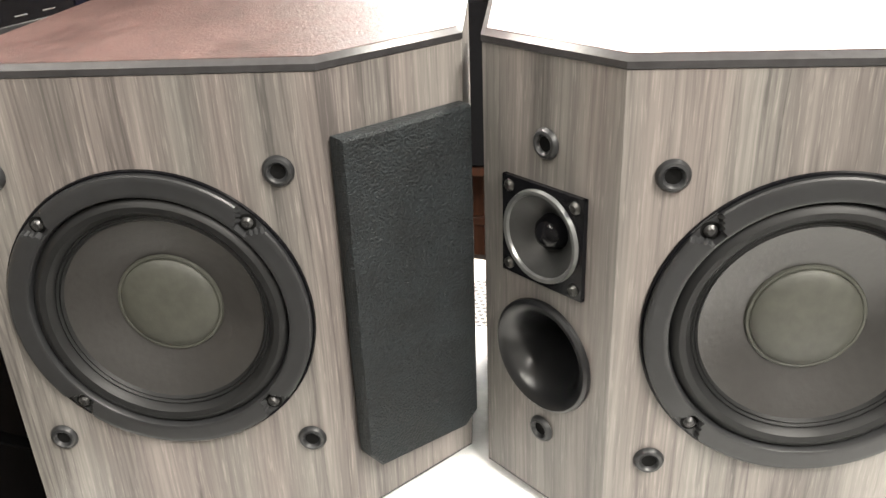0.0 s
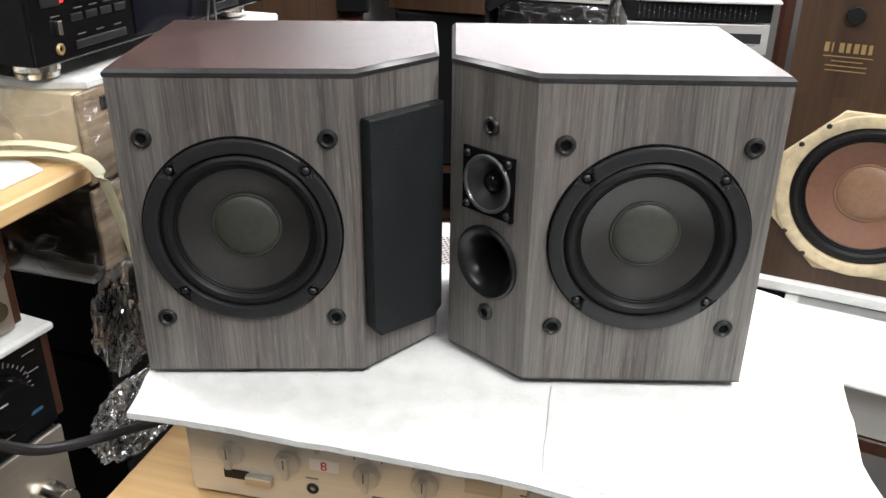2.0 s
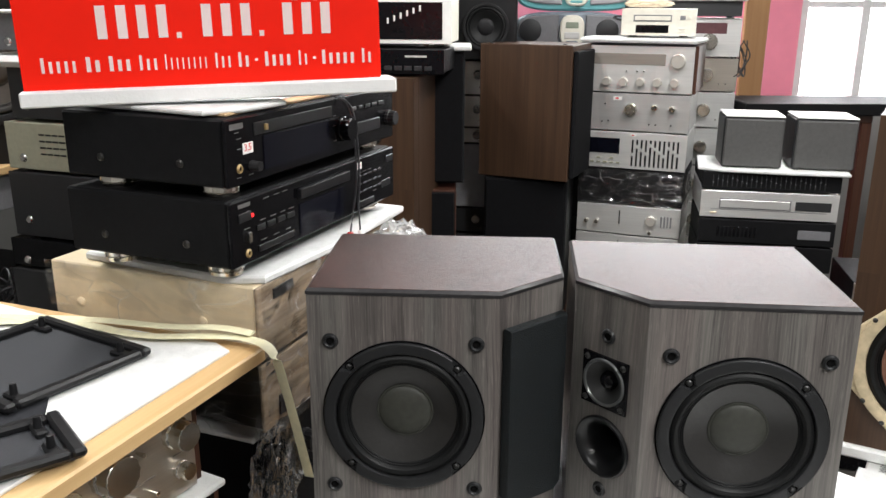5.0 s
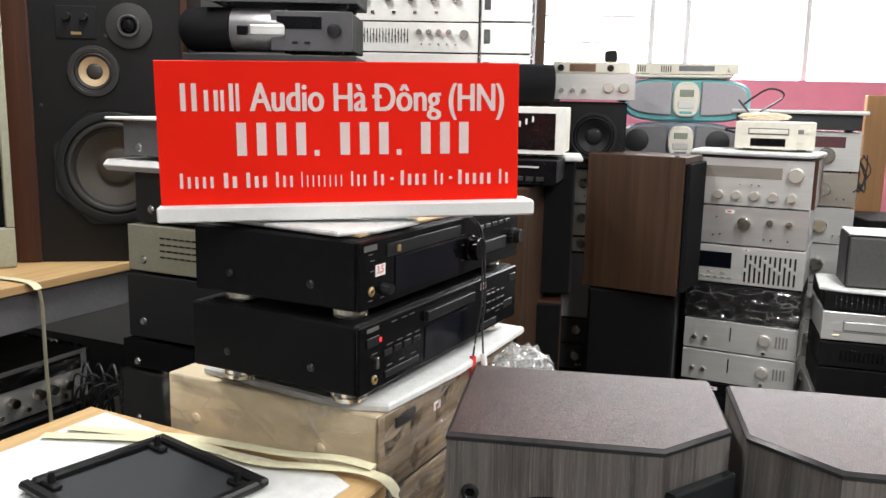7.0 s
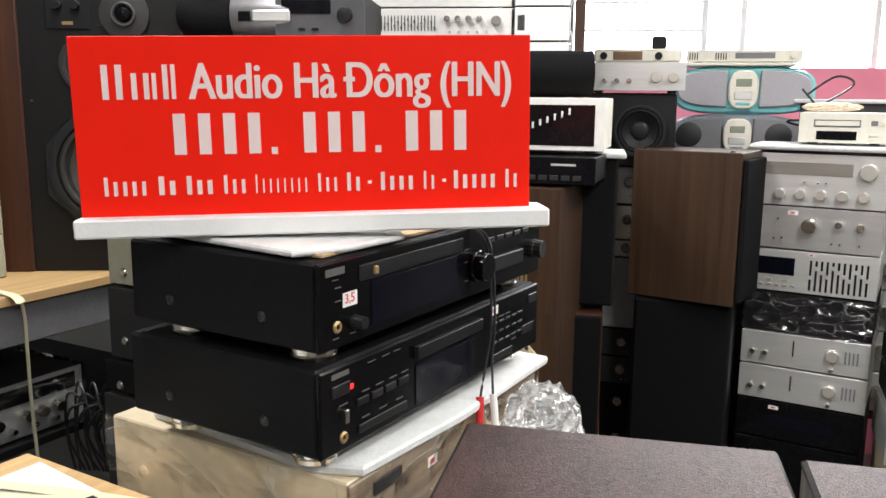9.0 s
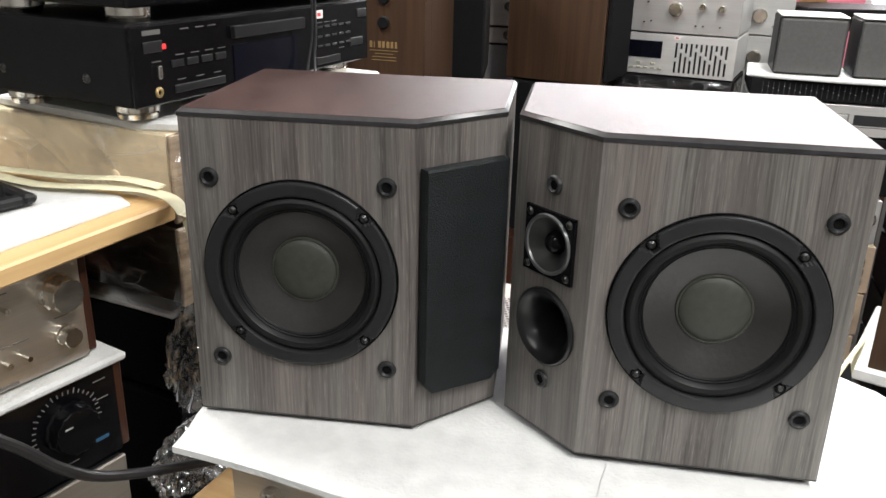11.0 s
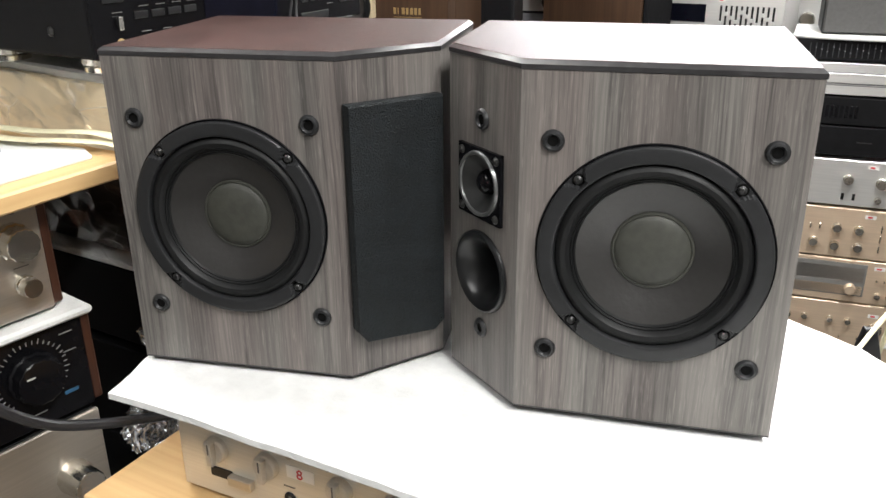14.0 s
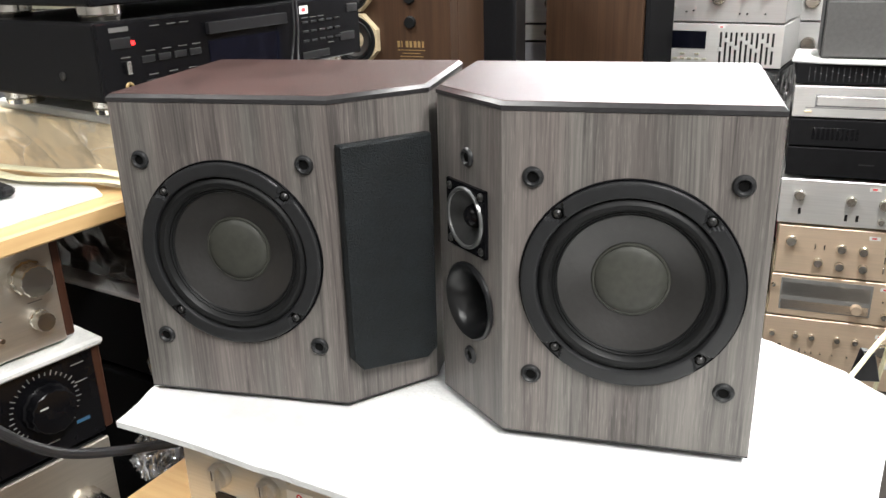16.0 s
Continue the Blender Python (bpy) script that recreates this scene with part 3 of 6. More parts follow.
def holed(bm, o, u, u0, u1, z0, z1, hole, deep=0.02, n=64):
    """An upright panel from o along u with one round hole and the wall of the hole."""
    uc, zc, r = hole
    back = Vector((-u[1], u[0], 0)) * deep
    outer, rim, inner, side = [], [], [], []
    def spot(a, b):
        return Vector((o[0] + u[0] * a, o[1] + u[1] * a, b))
    for i in range(n):
        t = 2 * math.pi * (i + 0.5) / n
        c, w = math.cos(t), math.sin(t)
        k = min((u1 - uc) / c if c > 1e-6 else 9, (u0 - uc) / c if c < -1e-6 else 9, (z1 - zc) / w if w > 1e-6 else 9, (z0 - zc) / w if w < -1e-6 else 9)
        side.append("u" if abs(uc + c * k - u0) < 1e-7 or abs(uc + c * k - u1) < 1e-7 else "z")
        outer.append(bm.verts.new(spot(uc + c * k, zc + w * k)))
        rim.append(bm.verts.new(spot(uc + c * r, zc + w * r)))
        inner.append(bm.verts.new(spot(uc + c * r, zc + w * r) + back))
    for i in range(n):
        j = (i + 1) % n
        bm.faces.new((outer[i], outer[j], rim[j], rim[i]))
        bm.faces.new((rim[i], rim[j], inner[j], inner[i]))
    for i in range(n):
        j = (i + 1) % n
        if side[i] != side[j]:
            t = 2 * math.pi * (i + 1) / n
            bm.faces.new((outer[i], outer[j], bm.verts.new(spot(u1 if math.cos(t) > 0 else u0, z1 if math.sin(t) > 0 else z0))))


def woofer(e, cx, cz, R, y=0.0, cone=None, cap=None, basket=None, surround=None, screws=4, lobes=True, name="woofer"):
    """A round driver: stamped basket with screw notches, rubber surround, cone and dust cap."""
    bm = B()
    n = 320 if lobes else 96
    prof = [(1.0, 0.0), (1.0, -0.042), (0.99, -0.053), (0.975, -0.057)]
    prof += [(r, -0.057) for r in (0.958, 0.945, 0.93, 0.915, 0.902, 0.89)] if lobes else []
    prof += [(0.872, -0.057), (0.860, -0.053), (0.853, -0.042), (0.847, -0.01), (0.835, 0.03)]
    rows = []
    for r, d in prof:
        row = []
        for i in range(n):
            a = 2 * math.pi * i / n
            across = abs(r * math.sin(radians((math.degrees(a) % 90) - 45)))
            well = lobes and d < -0.03 and r > 0.875 and across < (0.105 if r > 0.985 else 0.088 if r > 0.955 else 0.072 if r > 0.925 else 0.052)
            row.append(bm.verts.new((cx + R * r * math.cos(a), y + R * (-0.014 if well else d), cz + R * r * math.sin(a))))
        rows.append(row)
    for p, q in zip(rows, rows[1:]):
        for i in range(n):
            bm.faces.new((p[i], p[(i + 1) % n], q[(i + 1) % n], q[i]))
    w = part(name, bm, basket or BASKET, e)
    part("surround", turned(cx, cz, [(R * 0.86, y + 0.001), (R * 0.84, y - R * 0.008), (R * 0.825, y - R * 0.028), (R * 0.79, y - R * 0.045), (R * 0.75, y - R * 0.038),
                                     (R * 0.725, y - R * 0.01), (R * 0.715, y + R * 0.012), (R * 0.703, y + R * 0.006), (R * 0.692, y + R * 0.025), (R * 0.68, y + R * 0.018), (R * 0.664, y + R * 0.045)], 72), surround or RUBBER, w)
    part("cone", turned(cx, cz, [(R * 0.67, y + R * 0.04), (R * 0.63, y + R * 0.056), (R * 0.48, y + R * 0.120), (R * 0.345, y + R * 0.183), (0.0, y + R * 0.24)], 72), cone or CONE, w)
    cp = [(R * 0.364, y + R * 0.176), (R * 0.355, y + R * 0.158), (R * 0.343, y + R * 0.156), (R * 0.334, y + R * 0.162)]
    cp += [(R * 0.334 * math.cos(radians(a)), y + R * (0.162 - 0.066 * math.sin(radians(a)))) for a in (8, 20, 35, 50, 65, 78, 90)]
    part("dust_cap", turned(cx, cz, cp, 48), cap or CAP, w)
    # dark discs paint the shade on the floor of each screw notch
    for k in range(4 if lobes else 0):
        a = radians(45 + 90 * k)
        part("screw_well", turned(cx + R * 0.945 * math.cos(a), cz + R * 0.945 * math.sin(a), [(0.0, y - R * 0.0146), (R * 0.058, y - R * 0.0146), (R * 0.060, y - R * 0.010)], 20), HOLE, w)
    for k in range(screws):
        a = radians(45 + 90 * k) if screws == 4 else 2 * math.pi * (k + 0.5) / screws
        screw(w, (cx + R * 0.945 * math.cos(a), y - R * 0.0148, cz + R * 0.945 * math.sin(a)), R * 0.038)
    return w


def socket(e, cx, cz):
    """A rubber socket for a grille peg."""
    key = ("grille_socket",)
    me = shared(key, lambda: turned(0, 0, [(0.0040, -0.0004), (0.0044, -0.0018), (0.0055, -0.0028), (0.0070, -0.0024), (0.0082, -0.0008), (0.0084, 0.0)], 28), BASKET)
    ob = part("grille_socket", me, None, e, loc=(cx, 0, cz))
    part("socket_hole", shared(("socket_hole",), lambda: turned(0, 0, [(0.0, -0.0003), (0.0041, -0.0006), (0.0042, 0.0)], 20), HOLE), None, ob)
    return ob


def inset(poly, by):
    """The convex polygon with every side moved inwards."""
    mid = sum((Vector(p) for p in poly), Vector((0, 0))) / len(poly)
    sides = []
    for p, q in zip(poly, poly[1:] + poly[:1]):
        p, q = Vector(p), Vector(q)
        nrm = Vector((p.y - q.y, q.x - p.x)).normalized()
        if nrm.dot(mid - p) < 0:
            nrm = -nrm
        sides.append((nrm, nrm.dot(p) + by))
    out = []
    for (a, ca), (b, cb) in zip(sides[-1:] + sides[:-1], sides):
        det = a.x * b.y - a.y * b.x
        out.append(((ca * b.y - cb * a.y) / det, (a.x * cb - b.x * ca) / det))
    return out


def loudspeaker(m, s, label):
    """s = 1: the slanted baffle is at the right end of the front; s = -1: at the left end."""
    e = thing("bookshelf_speaker", m, label, "speaker", "pair of loudspeakers")
    plan = [(0, 0), (s * FW, 0), (s * CX, CY), (s * CX, SD), (0, SD)]
    c = Vector((sum(p[0] for p in plan) / 5, sum(p[1] for p in plan) / 5))
    inner = [tuple(c + (Vector(p) - c) * 0.994) for p in plan]
    zb, zt = 0.0012, SH - 0.007
    p = [Vector(q) for q in inner]
    bm = B()
    for i, j in ((2, 3), (3, 4), (4, 0)):
        bm.faces.new([bm.verts.new((*p[k], z)) for k, z in ((i, zb), (j, zb), (j, zt), (i, zt))])
    bm.faces.new([bm.verts.new((*q, zb)) for q in p]), bm.faces.new([bm.verts.new((*q, zt)) for q in p])
    d = (p[1] - p[0])
    holed(bm, p[0], d.normalized(), 0, d.length, zb, zt, (d.length / 2, 0.1395, 0.081), 0.03 * s)
    d = (p[2] - p[1])
    if s > 0:
        bm.faces.new([bm.verts.new((*p[k], z)) for k, z in ((1, zb), (2, zb), (2, zt), (1, zt))])
    else:
        holed(bm, p[1], d.normalized(), 0, d.length, zb, 0.1395, (d.length / 2, 0.102 - 0.0, 0.031), -0.04)
        holed(bm, p[1], d.normalized(), 0, d.length, 0.1395, zt, (d.length / 2, 0.177, 0.023), -0.03)
    part("cabinet", bm, GREYWOOD, e)
    lid = inset(plan, 0.0030)
    bm = B()
    rows = [[bm.verts.new((*q, z)) for q in ring_of] for ring_of, z in ((inset(plan, 0.001), SH - 0.007), (plan, SH - 0.0065), (plan, SH - 0.0032), (lid, SH - 0.0004))]
    for lower, upper in zip(rows, rows[1:]):
        for k in range(5):
            bm.faces.new((lower[k], lower[(k + 1) % 5], upper[(k + 1) % 5], upper[k]))
    bm.faces.new(rows[0]), bm.faces.new(rows[-1])
    part("edge_band", bm, EDGE, e, "dark chamfered edge band round the top")
    bm = B()
    prism(bm, lid, SH - 0.0012, SH, 0.0004)
    part("top_panel", bm, TOPFILM, e, "dark brown satin top panel")
    bm = B()
    prism(bm, inner, 0.0, 0.0014, 0.0)
    part("bottom_edge", bm, EDGE, e)
    fx = FW / 2 * s
    part("woofer_gasket", turned(fx, 0.1395, [(0.079, 0.0), (0.0848, -0.0012), (0.0853, 0.0)], 72), GLOSSBLACK, e)
    woofer(e, fx, 0.1395, 0.0834)
    for dx in (-0.075, 0.075):
        for z in (0.0565, 0.2225):
            socket(e, fx + dx, z)
    # what sits on the slanted baffle is built in the baffle's own frame
    turn = Matrix.Translation((K * FW, 0, 0)) @ pose(0, 0, 0, 0, 0, CA) if s > 0 else Matrix.Translation((-K * CX, K * CY, 0)) @ pose(0, 0, 0, 0, 0, -CA)
    return e, turn


def on_slant(ob, e, turn):
    ob.parent = e
    ob.matrix_basis = turn @ ob.matrix_basis
    return ob


left, slant = loudspeaker(at(-0.2545, 0.4085, 0.905, -4.0), 1, "grey wood-grain bookshelf speaker with slanted foam-covered baffle")
bm = B()
o = [(0.003, 0.048), (0.012, 0.036), (0.078, 0.030), (0.088, 0.038), (0.088, 0.240), (0.003, 0.240)]
slab(bm, o, -0.0125, -0.0006, 0.0018)
on_slant(part("foam_cover", bm, FOAMGRILLE, None, "black open-cell foam tweeter cover"), left, slant)

right, slant = loudspeaker(at(0.281, 0.344, 0.907, -6.1), -1, "grey wood-grain bookshelf speaker with bare slanted tweeter baffle")
TU, TZ = 0.047, 0.177
hs, cc = 0.0285, 0.005
bm = B()
holed(bm, (TU, -0.003), (1, 0), -hs, hs, TZ - hs, TZ + hs, (0, TZ, 0.0235), 0.012, 48)
for x0, x1, y0, y1 in ((-hs, hs, TZ - hs, TZ - hs + 0.0015), (-hs, hs, TZ + hs - 0.0015, TZ + hs), (-hs, -hs + 0.0015, TZ - hs, TZ + hs), (hs - 0.0015, hs, TZ - hs, TZ + hs)):
    box(bm, TU + x0, TU + x1, -0.0029, 0.0, y0, y1)
plate = mesh_of("tweeter", bm, GLOSSBLACK)
tw = on_slant(part("tweeter", plate, None, None, "square black paper-cone tweeter"), right, slant)
part("tweeter_ring", turned(TU, TZ, [(0.0225, -0.003), (0.0235, -0.0052), (0.0255, -0.0055), (0.0262, -0.0032)], 48), RING, tw)
part("tweeter_cone", turned(TU, TZ, [(0.0238, -0.0042), (0.0215, -0.003), (0.0085, 0.0085), (0.0, 0.009)], 48), PAPER, tw)
part("tweeter_cap", turned(TU, TZ, [(0.0105, 0.0075)] + [(0.0098 * math.cos(radians(a)), 0.005 - 0.008 * math.sin(radians(a))) for a in (0, 25, 50, 70, 90)], 28), GLOSSBLACK, tw)
for dx in (-0.023, 0.023):
    for dz in (-0.023, 0.023):
        screw(tw, (TU + dx, -0.003, TZ + dz), 0.0034, SCREWBRIGHT)
on_slant(part("port", turned(0.047, 0.102, [(0.0, 0.06), (0.0165, 0.06), (0.0168, 0.03), (0.0185, 0.018), (0.0225, 0.007), (0.0265, 0.0005), (0.030, -0.0028), (0.0328, -0.0035), (0.0345, -0.0022), (0.0348, 0.0)], 56), PORTBLACK, None, "flared black bass-reflex port"), right, slant)
for z in (0.2275, 0.051):
    on_slant(socket(None, 0.047, z), right, slant)

# ---- bench, silver amplifier and packing foam under the speakers ----
e = thing("wooden_bench", at(-0.32, 0.37, 0.75, -21), "pale pine board bench under the amplifiers", "bench")
part("board", boxed(0, 0.53, 0, 0.62, 0.0, 0.022, 0.002), PINE, e)
for fx in (0.05, 0.43):
    for fy in (0.06, 0.55):
        part("leg", boxed(fx, fx + 0.05, fy, fy + 0.05, -0.75 - LIFT, 0.0, 0.003), PINE, e)

AW, AH = 0.41, 0.118
def fr(x, z):
    return x / AW, z / AH
amp_items = [("p", *fr(0.046, 0.058), 0.0125, 0.013, GREYKNOB), ("p", *fr(0.102, 0.057), 0.0125, 0.013, GREYKNOB), ("p", *fr(0.178, 0.056), 0.0125, 0.013, GREYKNOB),
             ("p", *fr(0.232, 0.056), 0.0125, 0.013, GREYKNOB), ("k", *fr(0.04, 0.098), 0.0125, 0.014, GREYKNOB), ("k", *fr(0.102, 0.1), 0.0125, 0.014, GREYKNOB),
             ("k", *fr(0.35, 0.07), 0.029, 0.02, GREYKNOB), ("j", *fr(0.124, 0.029), BLACK), ("b", *fr(0.048, 0.031), 0.026, 0.011, 0.001, BLACK), ("b", *fr(0.072, 0.030), 0.026, 0.010, 0.007, SILVER),
             ("b", *fr(0.179, 0.092), 0.024, 0.006, 0.006, SILVER), ("b", *fr(0.285, 0.088), 0.033, 0.018, 0.005, SILVER), ("b", *fr(0.285, 0.066), 0.033, 0.018, 0.005, SILVER),
             ("b", *fr(0.285, 0.0775), 0.034, 0.003, 0.0012, BLACK), ("s", *fr(0.135, 0.083), SILVER), ("t", *fr(0.137, 0.058), 0.029, 0.013, 1), ("l", *fr(0.196, 0.03), 0.028, 0.0035, PRINT)]
amp_items += [("l", *fr(x, z), w, 0.0011, PRINT) for x, z, w in ((0.046, 0.079, 0.02), (0.046, 0.083, 0.012), (0.102, 0.078, 0.02), (0.102, 0.082, 0.012), (0.178, 0.078, 0.022), (0.178, 0.082, 0.016),
              (0.232, 0.078, 0.024), (0.232, 0.082, 0.024), (0.124, 0.041, 0.012), (0.196, 0.025, 0.04), (0.145, 0.083, 0.012), (0.32, 0.05, 0.006), (0.32, 0.06, 0.006), (0.32, 0.07, 0.006), (0.32, 0.08, 0.006))]
amp_items += [("l", *fr(x, 0.074), 0.001, 0.007, PRINT) for x in (0.166, 0.192, 0.221, 0.245, 0.258)]
amp = unit("stereo_amplifier", at(-0.2270, 0.3952, 0.772, -17.98), AW, AH, 0.437, AMPSILVER, WARMCASE, "silver stereo amplifier with knobs on a pine board", "amplifier", amp_items, top_vent=True)
part("price_sticker", shared(("green_sticker",), lambda: boxed(-0.008, 0.008, -0.0006, 0, -0.006, 0.006), GREEN), None, amp, "green paper sticker", loc=(0.35, -0.0205, 0.071))

FOAMPLAN = [(-0.262, 0.352), (-0.210, 0.336), (-0.134, 0.309), (-0.048, 0.278), (0.033, 0.248), (0.108, 0.214), (0.2, 0.20), (0.33, 0.2), (0.338, 0.235), (0.360, 0.29), (0.392, 0.373), (0.427, 0.455), (0.400, 0.515), (0.375, 0.541), (0.343, 0.568), (0.28, 0.612), (-0.24, 0.625)]


def foam_sheet(plan, z, thick, label, curl=0.0025):
    bm = B()
    f = bm.faces.new([bm.verts.new((x, y, 0)) for x, y in plan])
    bmesh.ops.triangulate(bm, faces=[f])
    for _ in range(4):
        long = [ed for ed in bm.edges if ed.calc_length() > 0.03]
        bmesh.ops.subdivide_edges(bm, edges=long, cuts=1)
        bmesh.ops.triangulate(bm, faces=bm.faces[:])
    rim = {v for ed in bm.edges if ed.is_boundary for v in ed.verts}
    for v in bm.verts:
        v.co.z = noise.noise(v.co * 14) * (curl if v in rim else 0.0007)
        if v in rim:
            v.co += Vector((noise.noise(v.co * 60), noise.noise(v.co * 60 + Vector((9, 9, 9))), 0)) * 0.002
    bmesh.ops.solidify(bm, geom=bm.faces[:], thickness=thick)
    return solo("foam_sheet", bm, WHITEFOAM, at(0, 0, z), label, "packing foam", "white foam sheets")


foam_sheet(FOAMPLAN, 0.900, 0.006, "white packing foam sheet under the speakers")
foam_sheet([(0.112, 0.362), (0.097, 0.312), (0.080, 0.246), (0.116, 0.221), (0.144, 0.208), (0.165, 0.184), (0.19, 0.12), (0.318, 0.10), (0.334, 0.226), (0.357, 0.29), (0.389, 0.372), (0.29, 0.345)], 0.9016, 0.0025, "second white foam sheet in front of the speaker", 0.0006)


# ---- left stack: shelf board, silver and black amplifiers ----
N61 = (-0.5355, 0.2968)
def along(u, out=0.0, rz=61.0):
    c, s = math.cos(radians(rz)), math.sin(radians(rz))
    return N61[0] + u * c + out * s, N61[1] + u * s - out * c
W2, H2 = 0.42, 0.125
def fs(u, z):
    return (u - (0.253 - W2)) / W2, (z - 0.888) / H2
x, y = along(0.253 - W2)
items = [("k", *fs(0.222, 0.978), 0.0195, 0.026, KNOB), ("k", *fs(0.226, 0.928), 0.0115, 0.018, KNOB), ("k", *fs(0.128, 0.975), 0.026, 0.024, KNOB), ("k", *fs(0.125, 0.925), 0.0115, 0.018, KNOB), ("k", *fs(0.06, 0.975), 0.02, 0.024, KNOB),
         ("s", *fs(0.167, 0.978), KNOB), ("s", *fs(0.181, 0.922), KNOB), ("s", *fs(0.161, 0.923), KNOB), ("s", *fs(0.09, 0.925), KNOB), ("l", *fs(0.15, 0.897), 0.045, 0.003, PRINT)]
items += [("l", *fs(u, z), 0.016, 0.001, PRINT) for u, z in ((0.167, 0.992), (0.181, 0.938), (0.161, 0.938), (0.226, 0.948), (0.125, 0.945), (0.06, 0.945), (0.222, 1.005))]
unit("stereo_amplifier", at(x, y, 0.888, 61), W2, H2, 0.33, SILVER, CASE, "silver amplifier with turned knobs and wooden sides", "amplifier", items, cheek=DARKWOOD)
x, y = along(0.275 - 0.43, 0.004)
solo("foam_strip", boxed(0, 0.44, -0.012, 0.3, 0, 0.010, 0.003), WHITEFOAM, at(x, y, 0.878, 61), "white foam strip between two amplifiers", "packing foam", "white foam sheets")
W3, H3 = 0.43, 0.118
def ft(u, z):
    return (u - (0.275 - W3)) / W3, (z - 0.760) / H3
items = [("k", *ft(0.212, 0.828), 0.029, 0.022, GLOSSBLACK), ("b", *ft(0.10, 0.845), 0.022, 0.006, 0.004, BLACK), ("b", *ft(0.10, 0.825), 0.022, 0.006, 0.004, BLACK), ("b", *ft(0.10, 0.805), 0.022, 0.006, 0.004, BLACK),
         ("b", *ft(0.10, 0.785), 0.022, 0.006, 0.004, BLACK), ("l", *ft(0.25, 0.792), 0.016, 0.004, mat("blue_badge", (0.03, 0.10, 0.19), 0.4)), ("d", *ft(0.082, 0.833), 0.003, 0.006, LED)]
items += [("l", *ft(u, z), 0.015, 0.001, SCALEPRINT) for u, z in ((0.10, 0.853), (0.10, 0.833), (0.10, 0.813), (0.10, 0.793), (0.04, 0.853), (0.04, 0.833), (0.04, 0.813), (0.212, 0.874), (0.255, 0.862), (0.256, 0.84), (0.212, 0.782))]
e = unit("stereo_amplifier", at(x, y, 0.760, 61), W3, H3, 0.33, GLOSSBLACK, CASE, "black amplifier with a large black volume dial", "amplifier", items, cheek=DARKWOOD)
bm = B()
for k in range(29):
    a = radians(-45 + 270 * k / 28)
    c, w, r0, r1 = math.cos(a), math.sin(a), 0.0355, 0.0415 if k % 4 == 0 else 0.0395
    slab(bm, [(0.367 + c * r + q * w * 0.0005, 0.068 + w * r - q * c * 0.0005) for r, q in ((r0, -1), (r0, 1), (r1, 1), (r1, -1))], -0.0006, 0.0, 0.0)
part("dial_scale", bm, SCALEPRINT, e)
part("dial_mark", boxed(0.351, 0.360, -0.0228, -0.0219, 0.0765, 0.0780), PALEPRINT, e)
x, y = along(0.275 - 0.43, 0.006)
unit("stereo_amplifier", at(x, y, 0.615, 61), 0.43, 0.143, 0.33, SILVER, CASE, "brushed silver amplifier low in the stack", "amplifier",
     (("k", 0.9, 0.52, 0.021, 0.036, KNOB), ("k", 0.62, 0.58, 0.030, 0.03, KNOB), ("k", 0.3, 0.5, 0.02, 0.03, KNOB), ("s", 0.78, 0.3, KNOB), ("s", 0.72, 0.3, KNOB)))
unit("stereo_amplifier", at(x, y, 0.47, 61), 0.43, 0.143, 0.33, SILVER, CASE, "silver amplifier at the bottom of the visible stack", "amplifier", (("k", 0.9, 0.5, 0.02, 0.03, KNOB),))
e = thing("low_bench", at(x - 0.02, y - 0.04, 0.44, 61), "dark wooden low bench under the amplifier stack", "bench")
part("board", boxed(0, 0.5, 0, 0.9, 0.0, 0.03, 0.002), DARKWOOD, e)
for fx in (0.0, 0.45):
    for fy in (0.04, 0.8):
        part("leg", boxed(fx, fx + 0.05, fy, fy + 0.05, -0.44 - LIFT, 0.0, 0.003), DARKWOOD, e)

# shelf board with sheet, grille frames and straps
SR = 68.0
c68, s68 = math.cos(radians(SR)), math.sin(radians(SR))
BX, BY = -0.338 - 0.62 * c68, 0.600 - 0.62 * s68
solo("shelf_board", boxed(0, 0.62, 0, 0.50, 0, 0.020, 0.0025), PINE, at(BX, BY, 1.0195, SR), "pine board laid over the amplifiers", "shelf")
bm = B()
prism(bm, [(0.0, 0.032), (0.25, 0.03), (0.585, 0.03), (0.60, 0.06), (0.59, 0.30), (0.606, 0.455), (0.0, 0.46)], 0, 0.004, 0.001)
solo("foam_sheet", bm, WHITEFOAM, at(BX, BY, 1.0395, SR), "white foam sheet on the pine board", "packing foam", "white foam sheets")


def grille_frame(m, w, h, label):
    """A loudspeaker grille lying face down: cloth in a black frame with pegs."""
    e = thing("speaker_grille", m, label, "speaker grille", "speaker grilles")
    t, d = 0.014, 0.012
    part("cloth", boxed(0.004, w - 0.004, 0.004, h - 0.004, 0.0, 0.003, 0.001), mat("grey_black_cloth", (0.03, 0.032, 0.037), 0.8, 0, 0.3, 900, bump=0.5, bump_scale=1200), e)
    for x0, x1, y0, y1 in ((0, w, 0, t), (0, w, h - t, h), (0, t, t, h - t), (w - t, w, t, h - t)):
        part("frame_bar", boxed(x0, x1, y0, y1, 0.002, d, 0.003), BLACK, e)
    for px in (0.026, w - 0.026):
        for py in (0.026, h - 0.026):
            part("corner_boss", boxed(px - 0.014, px + 0.014, py - 0.006, py + 0.006, 0.003, 0.010, 0.002), BLACK, e)
            part("peg", turned(px, 0.010, [(0.0045, 0), (0.0035, 0.012), (0.0, 0.0125)], 12, cy=py, axis="z"), BLACK, e)
    return e


grille_frame(at(-0.466, 0.556, 1.0455, 147.6), 0.207, 0.188, "black cloth speaker grille lying pegs up on foam")
